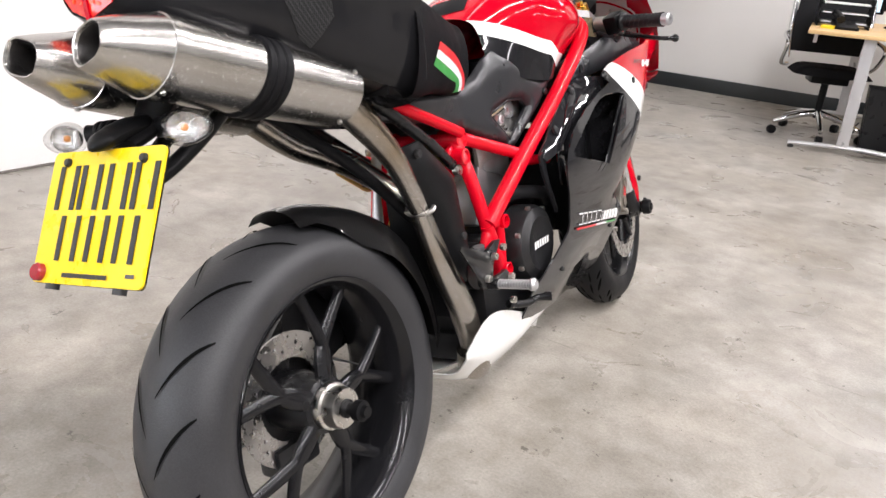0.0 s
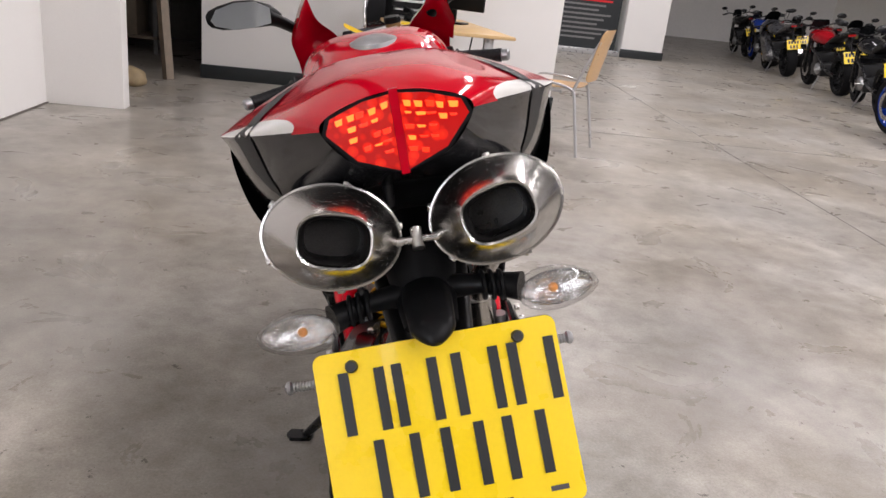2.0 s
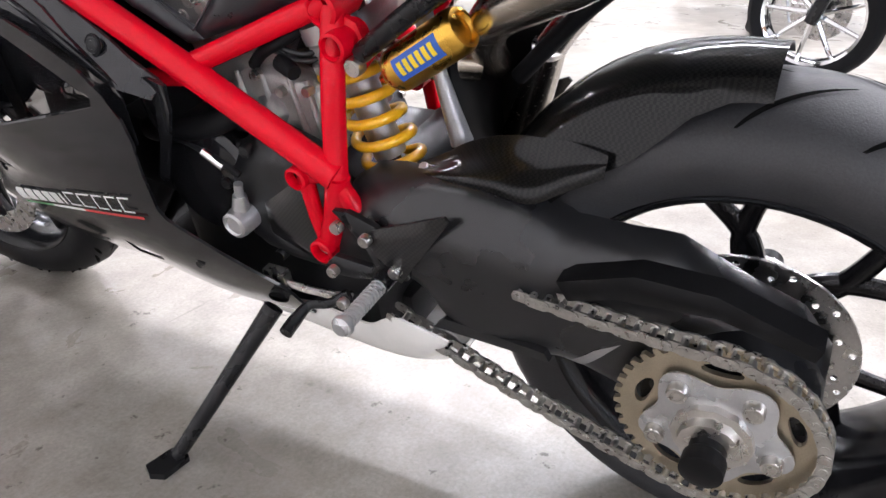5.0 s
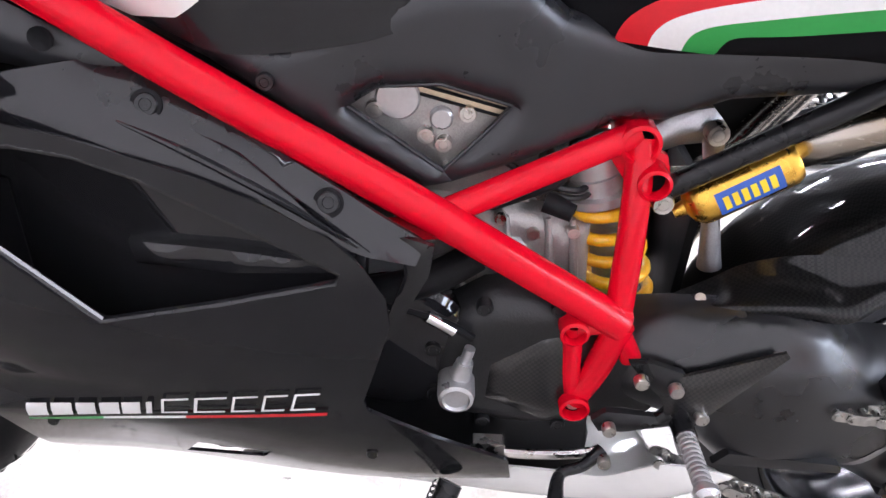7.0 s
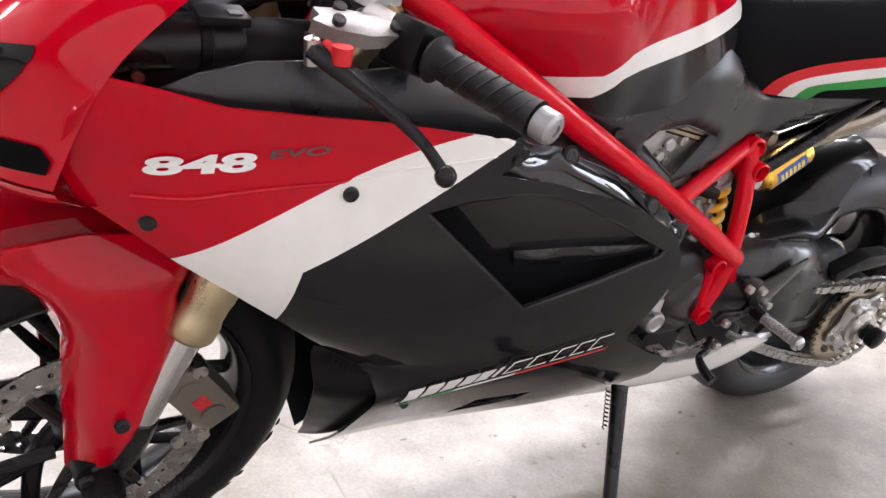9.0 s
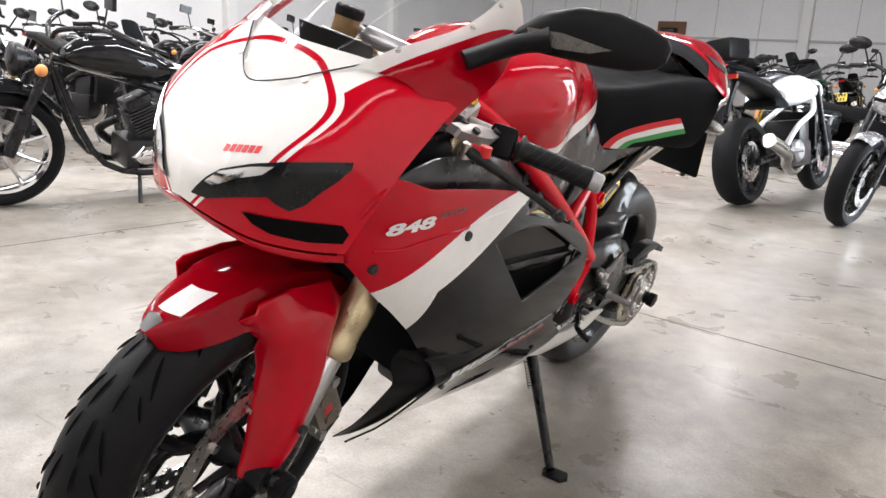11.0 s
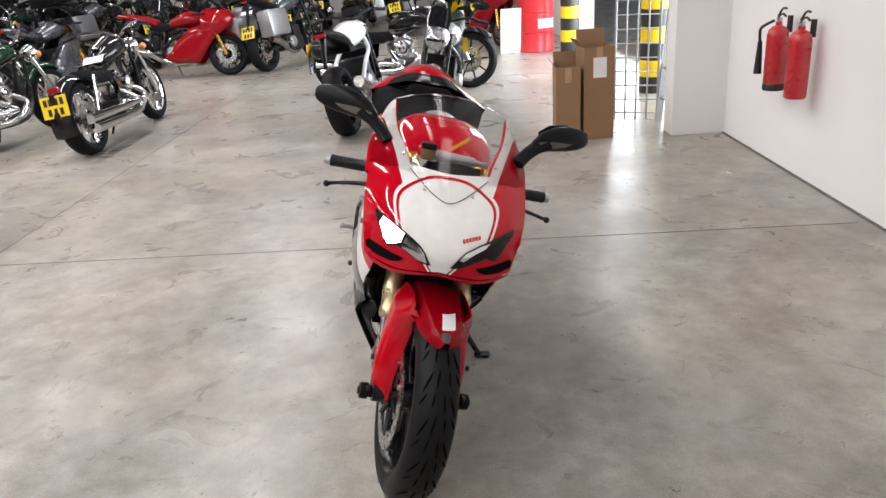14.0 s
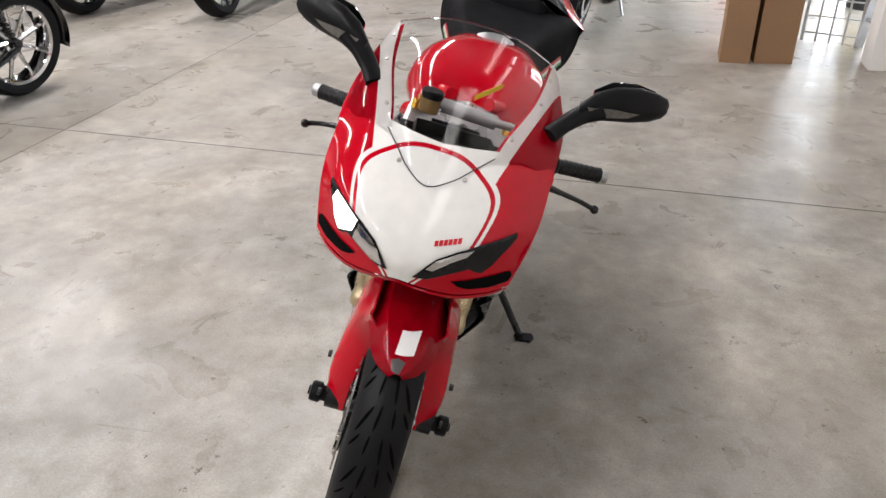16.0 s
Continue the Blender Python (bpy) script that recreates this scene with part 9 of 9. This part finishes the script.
part("backrest", pillow(B(), [(-0.23, 0.55), (0.23, 0.55), (0.25, 0.75), (0.21, 1.08), (-0.21, 1.08), (-0.25, 0.75)], lambda a, b, h: (a, -0.25 - (b - 0.55) * 0.15 - h * 0.3 + 0.10 * a * a, b), 0.03, 0.03, 0.0, 0.03), M_matt, och, "black mesh backrest")
part("back_frame", tube(B(), [(-0.24, -0.22, 0.50), (-0.26, -0.26, 0.75), (-0.22, -0.32, 1.08), (0, -0.33, 1.11), (0.22, -0.32, 1.08), (0.26, -0.26, 0.75), (0.24, -0.22, 0.50)], 0.014, 10, 6), M_chrome, och)
for s in (-1, 1):
    part("armrest", tube(B(), [(s * 0.24, -0.2, 0.46), (s * 0.30, -0.1, 0.48), (s * 0.31, 0.05, 0.62), (s * 0.30, -0.18, 0.66), (s * 0.26, -0.26, 0.68)], 0.014, 10, 6), M_chrome, och, "chrome loop armrest")
wb = thing("waste_bin", pose(0.50, 4.92, FLOOR, 0, 0, 8), "dark grey square waste bin with rubbish under the desk", "bin")
bm = skin(B(), [[Vector(p) for p in ((-0.13, -0.09, 0), (0.13, -0.09, 0), (0.13, 0.09, 0), (-0.13, 0.09, 0))], [Vector(p) for p in ((-0.16, -0.12, 0.42), (0.16, -0.12, 0.42), (0.16, 0.12, 0.42), (-0.16, 0.12, 0.42))]], True, (True, False))
bmesh.ops.solidify(bm, geom=bm.faces[:], thickness=0.006)
part("bin_body", bm, M_plastic_grey, wb)
for k in range(6):
    bm = B()
    bmesh.ops.create_icosphere(bm, subdivisions=1, radius=0.05, matrix=pose(random.uniform(-0.09, 0.09), random.uniform(-0.06, 0.06), 0.40))
    part("crumpled_paper", bm, M_mark_white, wb)
cable = thing("desk_cable", pose(0.75, 5.4, FLOOR), "thin grey cable hanging from desk to floor", "cable")
part("cable", tube(B(), [(-0.15, 0.05, 0.74), (-0.2, 0.0, 0.45), (-0.35, -0.1, 0.15), (-0.5, 0.1, 0.006), (-0.5, 0.6, 0.006)], 0.006, 8, 8), M_plastic, cable)

wch = thing("visitor_chair", pose(1.14, 4.62, FLOOR, 0, 0, 62), "light wooden stacking chair with grey tubular frame", "chair")
for s in (-1, 1):
    part("leg", tube(B(), [(s * 0.23, 0.26, 0.0), (s * 0.215, 0.21, 0.36), (s * 0.21, 0.17, 0.44), (s * 0.21, -0.10, 0.44)], 0.011, 10, 6), M_grey_leg, wch)
    part("leg", tube(B(), [(s * 0.23, -0.28, 0.0), (s * 0.215, -0.20, 0.40), (s * 0.205, -0.185, 0.46), (s * 0.195, -0.24, 0.62), (s * 0.18, -0.31, 0.80)], 0.011, 10, 6), M_grey_leg, wch)
    part("armrest", tube(B(), [(s * 0.215, 0.18, 0.44), (s * 0.235, 0.20, 0.49), (s * 0.235, 0.06, 0.50), (s * 0.225, -0.12, 0.48), (s * 0.21, -0.19, 0.45)], 0.009, 10, 6), M_grey_leg, wch)
M_ply = mat("beech_plywood", (0.60, 0.37, 0.17), 0.35, var=0.15, scale=5, bump=0.05, coat=0.3)
part("seat", pillow(B(), round_rect(0.42, 0.40, 0.07), lambda a, b, h: (a, b, 0.452 + 0.35 * a * a + h + (0.02 * (b / 0.2) ** 2 if b < 0 else -0.01 * (b / 0.2) ** 2)), 0.008, 0.01, 0.006, 0.03), M_ply, wch, "bent beech plywood seat")
part("backrest", pillow(B(), round_rect(0.40, 0.36, 0.06), lambda a, b, h: (a, -0.265 - (b + 0.18) * 0.22 + 0.5 * a * a + h, 0.70 + b), 0.008, 0.01, 0.006, 0.03), M_ply, wch, "bent beech plywood backrest")

# poster panel beside the broad column
pst = thing("poster_board", pose(3.75, 13.7, FLOOR, 0, 0, 0), "tall pull-up poster, photo above dark text panel", "poster")
part("base", block(B(), (-0.75, -0.12, 0.0), (0.65, 0.08, 0.10)), M_silver, pst, bevel=0.01)
part("dark_panel", block(B(), (-0.70, -0.006, 0.10), (0.60, 0.0, 1.15)), M_skirt, pst, "black panel with grey text bars")
part("photo_panel", block(B(), (-0.70, -0.006, 1.152), (0.60, 0.0, 2.1)), mat("photo_print", (0.35, 0.34, 0.33), 0.4, var=0.8, scale=7), pst, "grey photographic panel")
for k in range(9):
    part("text_bar", block(B(), (-0.55, -0.010, 0.95 - k * 0.085), (0.42 - 0.12 * (k % 3), -0.007, 0.985 - k * 0.085)), M_mark_red if k == 0 else M_steel_grey, pst)

# dim store behind the opening
rack = thing("store_shelf", pose(-3.6, 7.9, FLOOR, 0, 0, 0), "dark steel store rack full of covered goods", "shelf")
for x in (-1.1, 0.0, 1.1):
    for y in (-0.25, 0.25):
        part("upright", block(B(), (x - 0.02, y - 0.02, 0), (x + 0.02, y + 0.02, 2.2)), M_steel_grey, rack)
for z in (0.15, 0.8, 1.45, 2.1):
    part("shelf_board", block(B(), (-1.12, -0.27, z), (1.12, 0.27, z + 0.03)), M_grey_wood, rack)
for k, (x, z, w, h) in enumerate(((-0.6, 0.18, 0.7, 0.45), (0.5, 0.18, 0.8, 0.5), (-0.5, 0.83, 0.8, 0.45), (0.55, 0.83, 0.6, 0.4), (0.0, 1.48, 1.2, 0.45))):
    cr = thing("store_crate", pose(-3.6 + x, 7.9, FLOOR + z), "dark storage crate on the rack", "crate", "crates on the rack")
    part("crate_body", block(B(), (-w / 2, -0.22, 0), (w / 2, 0.22, h)), M_grey_wood if k % 2 else M_matt, cr, bevel=0.01)
blind = thing("strip_curtain", pose(-2.9, 6.2, FLOOR), "hanging dark grey strip curtain in the store", "curtain")
for k in range(9):
    part("strip", block(B(), (-0.6 + k * 0.11, -0.004 + 0.01 * (k % 2), 0.55), (-0.5 + k * 0.11, 0.0 + 0.01 * (k % 2), 2.9)), M_steel_grey, blind)
plank = thing("leaning_plank", pose(-1.95, 6.05, FLOOR), "grey wooden plank leaning on the wall end", "plank")
part("board", tube(B(), [(-0.02, 0, 0.0), (-0.22, 0.2, 2.3)], 0.05, 4, 1, smooth=False), M_grey_wood, plank)
stone = thing("wrapped_bundle", pose(-2.15, 5.6, FLOOR), "small tan bundle lying on the store floor", "bundle")
bm = B()
bmesh.ops.create_icosphere(bm, subdivisions=3, radius=0.12)
for v in bm.verts:
    v.co *= 1 + 0.35 * noise.noise(v.co * 9)
    v.co.z = max(0, v.co.z * 0.7 + 0.07)
part("cloth", bm, mat("tan_cloth", (0.28, 0.21, 0.12), 0.8, var=0.3, bump=0.4), stone)

# ---------------------------------------------------------------- beside the loading door
M_card = mat("brown_cardboard", (0.27, 0.155, 0.08), 0.75, var=0.12, scale=7, bump=0.15, fine=140)


def carton(x, y, w, d, h, rz, tall):
    c = thing("cardboard_box", pose(x, y, FLOOR, 0, 0, rz), "tall open brown cardboard box standing on end", "box", "boxes by the door")
    t = 0.005
    for nm, lo, hi in (("side", (-w / 2, -d / 2, 0), (-w / 2 + t, d / 2, h)), ("side", (w / 2 - t, -d / 2, 0), (w / 2, d / 2, h)), ("front", (-w / 2 + t, d / 2 - t, 0), (w / 2 - t, d / 2, h)), ("back", (-w / 2 + t, -d / 2, 0), (w / 2 - t, -d / 2 + t, h)), ("bottom", (-w / 2 + t, -d / 2 + t, 0), (w / 2 - t, d / 2 - t, t))):
        part(nm, block(B(), lo, hi), M_card, c)
    part("flap", block(B(), (-w / 2 + t, 0, 0), (w / 2 - t, 0.004, tall), pose(0, -d / 2 + 0.002, h, 6, 0, 0)), M_card, c)
    part("flap", block(B(), (0, -d / 2, 0), (0.004, d / 2, tall * 0.7), pose(w / 2 - 0.004, 0, h, 0, 38, 0)), M_card, c)
    part("tape", block(B(), (-0.025, d / 2 + 0.0005, h - 0.12), (0.025, d / 2 + 0.0015, h)), mat("parcel_tape", (0.42, 0.27, 0.15), 0.3) if "parcel_tape" not in bpy.data.materials else bpy.data.materials["parcel_tape"], c)
    return c


carton(-1.335, -2.86, 0.195, 0.24, 0.60, -3, 0.10)
c2 = carton(-1.575, -2.90, 0.25, 0.26, 0.74, 4, 0.12)
part("paper_label", block(B(), (-0.06, 0.1315, 0.50), (0.05, 0.1325, 0.66)), M_mark_white, c2, "white paper label")
carton(-1.58, -3.25, 0.26, 0.26, 0.56, 10, 0.08)
M_galv = mat("galvanised_steel", (0.52, 0.53, 0.54), 0.35, metal=0.9, var=0.15, scale=25)
cage = thing("mesh_gate", pose(-2.07, -3.42, FLOOR, 0, 0, 158), "galvanised steel mesh gate panel standing by the pier", "gate")
for k in range(5):
    x = -0.19 + k * 0.095
    part("upright_bar", (lambda bm: (rod(bm, (x, 0, 0.0), (x, 0, 2.3), 0.012 if k in (0, 4) else 0.008, None, 8), bm)[1])(B()), M_galv, cage)
for k in range(19):
    part("cross_bar", (lambda bm: (rod(bm, (-0.2, 0.012, 0.06 + k * 0.122), (0.2, 0.012, 0.06 + k * 0.122), 0.006, None, 8), bm)[1])(B()), M_galv, cage)
lad = thing("leaning_ladder", pose(-2.28, -3.16, FLOOR, 0, 0, 100), "grey aluminium ladder leaning against the pier", "ladder")
for s in (-1, 1):
    part("stile", block(B(), (s * 0.17 - 0.012, -0.03, 0), (s * 0.17 + 0.012, 0.03, 2.5), pose(0, 0, 0, -5, 0, 0)), M_galv, lad)
for k in range(9):
    part("rung", (lambda bm: (rod(bm, (-0.17, 0, 0.2 + k * 0.26), (0.17, 0, 0.2 + k * 0.26), 0.014, None, 8), moved(bm, pose(0, 0, 0, -5, 0, 0)), bm)[2])(B()), M_galv, lad)
M_drum = mat("red_drum_paint", (0.62, 0.02, 0.03), 0.4, var=0.1, scale=6, coat=0.3)
drum = thing("red_drum", pose(-2.02, -8.95, FLOOR), "bright red steel drum with white label", "drum")
part("drum_body", lathe(B(), [(0, 0), (0.285, 0), (0.295, 0.012), (0.285, 0.03), (0.285, 0.29), (0.297, 0.30), (0.285, 0.31), (0.285, 0.58), (0.297, 0.59), (0.285, 0.60), (0.285, 0.86), (0.295, 0.875), (0.285, 0.885), (0.27, 0.875), (0, 0.875)], (0, 0, 0), (0, 0, 1), 40), M_drum, drum)
part("label", lathe(B(), [(0.2865, 0.36), (0.2865, 0.50)], (0, 0, 0), (0, 0, 1), 16, 0.5, 1.1), M_mark_white, drum)
brd = thing("white_board", pose(-1.60, -8.85, FLOOR, -8, 0, 6), "white panel board leaning on the drum", "board")
part("board_sheet", block(B(), (-0.16, 0, 0), (0.16, 0.025, 0.68)), M_white, brd)
M_hazard_y, M_hazard_k = mat("hazard_yellow", (0.80, 0.55, 0.01), 0.45, var=0.08), mat("hazard_black", (0.02, 0.02, 0.02), 0.45, var=0.2)
for i, (x, y) in enumerate(((-2.45, -8.4), (-2.62, -4.75))):
    post = thing("guard_post", pose(x, y, FLOOR), "yellow and black striped column guard beside the loading door", "column guard", "striped guards")
    for k in range(14):
        part("band", lathe(B(), [(0.13, k * 0.17), (0.14, k * 0.17 + 0.006), (0.14, k * 0.17 + 0.162), (0.13, k * 0.17 + 0.17)], (0, 0, 0), (0, 0, 1), 24), M_hazard_y if k % 2 else M_hazard_k, post)
    part("core", (lambda bm: (rod(bm, (0, 0, 0), (0, 0, 2.38), 0.129, None, 24), bm)[1])(B()), M_hazard_k, post)

# fire extinguishers on the west wall
M_ext = mat("extinguisher_red", (0.48, 0.012, 0.02), 0.3, var=0.08, coat=0.6)


def extinguisher(y, horn):
    x = -2.565 + 0.025 * (y + 2.7) + 0.082
    e = thing("fire_extinguisher", pose(x, y, FLOOR + 0.54) @ Matrix.Diagonal((0.86, 0.86, 0.86, 1)), "red fire extinguisher hung on the white wall", "extinguisher", "wall extinguishers")
    part("cylinder", lathe(B(), [(0, 0), (0.07, 0), (0.078, 0.012), (0.078, 0.40), (0.07, 0.44), (0.045, 0.465), (0.024, 0.475), (0.024, 0.50), (0, 0.50)], (0, 0, 0), (0, 0, 1), 32), M_ext, e)
    if horn:
        part("foot_ring", lathe(B(), [(0.074, -0.001), (0.0795, 0.002), (0.0795, 0.05), (0.078, 0.052)], (0, 0, 0), (0, 0, 1), 32), M_ink, e)
    part("label", lathe(B(), [(0.0786, 0.30 if horn else 0.28), (0.0786, 0.36)], (0, 0, 0), (0, 0, 1), 10, -0.9, 1.2), M_yellow_label if horn else M_ink, e)
    part("text_block", lathe(B(), [(0.0786, 0.14), (0.0786, 0.20)], (0, 0, 0), (0, 0, 1), 10, -0.7, 0.8), M_mark_white, e)
    part("valve", (lambda bm: (rod(bm, (0, 0, 0.49), (0, 0, 0.53), 0.018), rod(bm, (0, -0.03, 0.52), (0, 0.03, 0.52), 0.012), bm)[2])(B()), M_bolt, e)
    part("handle", (lambda bm: (tube(bm, [(0, -0.02, 0.535), (0.0, 0.05, 0.56), (0, 0.10, 0.545)], 0.008, 8, 6), tube(bm, [(0, -0.02, 0.54), (0, 0.04, 0.595), (0, 0.10, 0.60)], 0.008, 8, 6), bm)[2])(B()), M_ink, e)
    part("wall_hook", block(B(), (-0.095, -0.02, 0.42), (-0.07, 0.02, 0.54)), M_ink, e)
    if horn:
        part("hose", tube(B(), [(0.02, -0.03, 0.51), (0.10, -0.06, 0.46), (0.11, -0.06, 0.40), (0.105, -0.06, 0.36)], 0.011, 10, 6), M_ink, e)
        part("horn", (lambda bm: (rod(bm, (0.105, -0.06, 0.36), (0.105, -0.06, 0.12), 0.016, 0.03), bm)[1])(B()), M_ink, e)
    return e


extinguisher(-1.58, True)
extinguisher(-1.26, False)
for k, y in enumerate((-1.56, -1.24)):
    sg = thing("wall_sign", pose(-2.565 + 0.025 * (y + 2.7) + 0.012, y, FLOOR + 1.16), "small white and red notice on the wall", "sign", "extinguisher notices")
    part("sign_plate", block(B(), (-0.003, -0.06, 0), (0.0, 0.06, 0.12)), M_mark_white, sg)
    part("pictogram", block(B(), (0.0003, -0.05, 0.06), (0.0012, 0.05, 0.11)), M_mark_red, sg)
    for q in range(3):
        part("text_bar", block(B(), (0.0003, -0.045, 0.012 + q * 0.015), (0.0012, 0.035, 0.019 + q * 0.015)), M_ink, sg)

# loudspeaker on a brown board, high on the far wall
spk = thing("wall_speaker", pose(8.45, -21.92, 1.35), "black loudspeaker on a brown board fixed to the far wall", "loudspeaker")
part("board", block(B(), (-0.45, -0.06, 0.0), (0.45, 0.02, 1.05)), mat("brown_board", (0.16, 0.075, 0.035), 0.6, var=0.2, scale=5), spk, bevel=0.006)
part("cabinet", block(B(), (-0.22, 0.022, 0.20), (0.25, 0.26, 0.85)), M_matt, spk, bevel=0.015)
part("grille", block(B(), (-0.18, 0.262, 0.24), (0.21, 0.272, 0.81)), M_plastic_grey, spk, bevel=0.004)
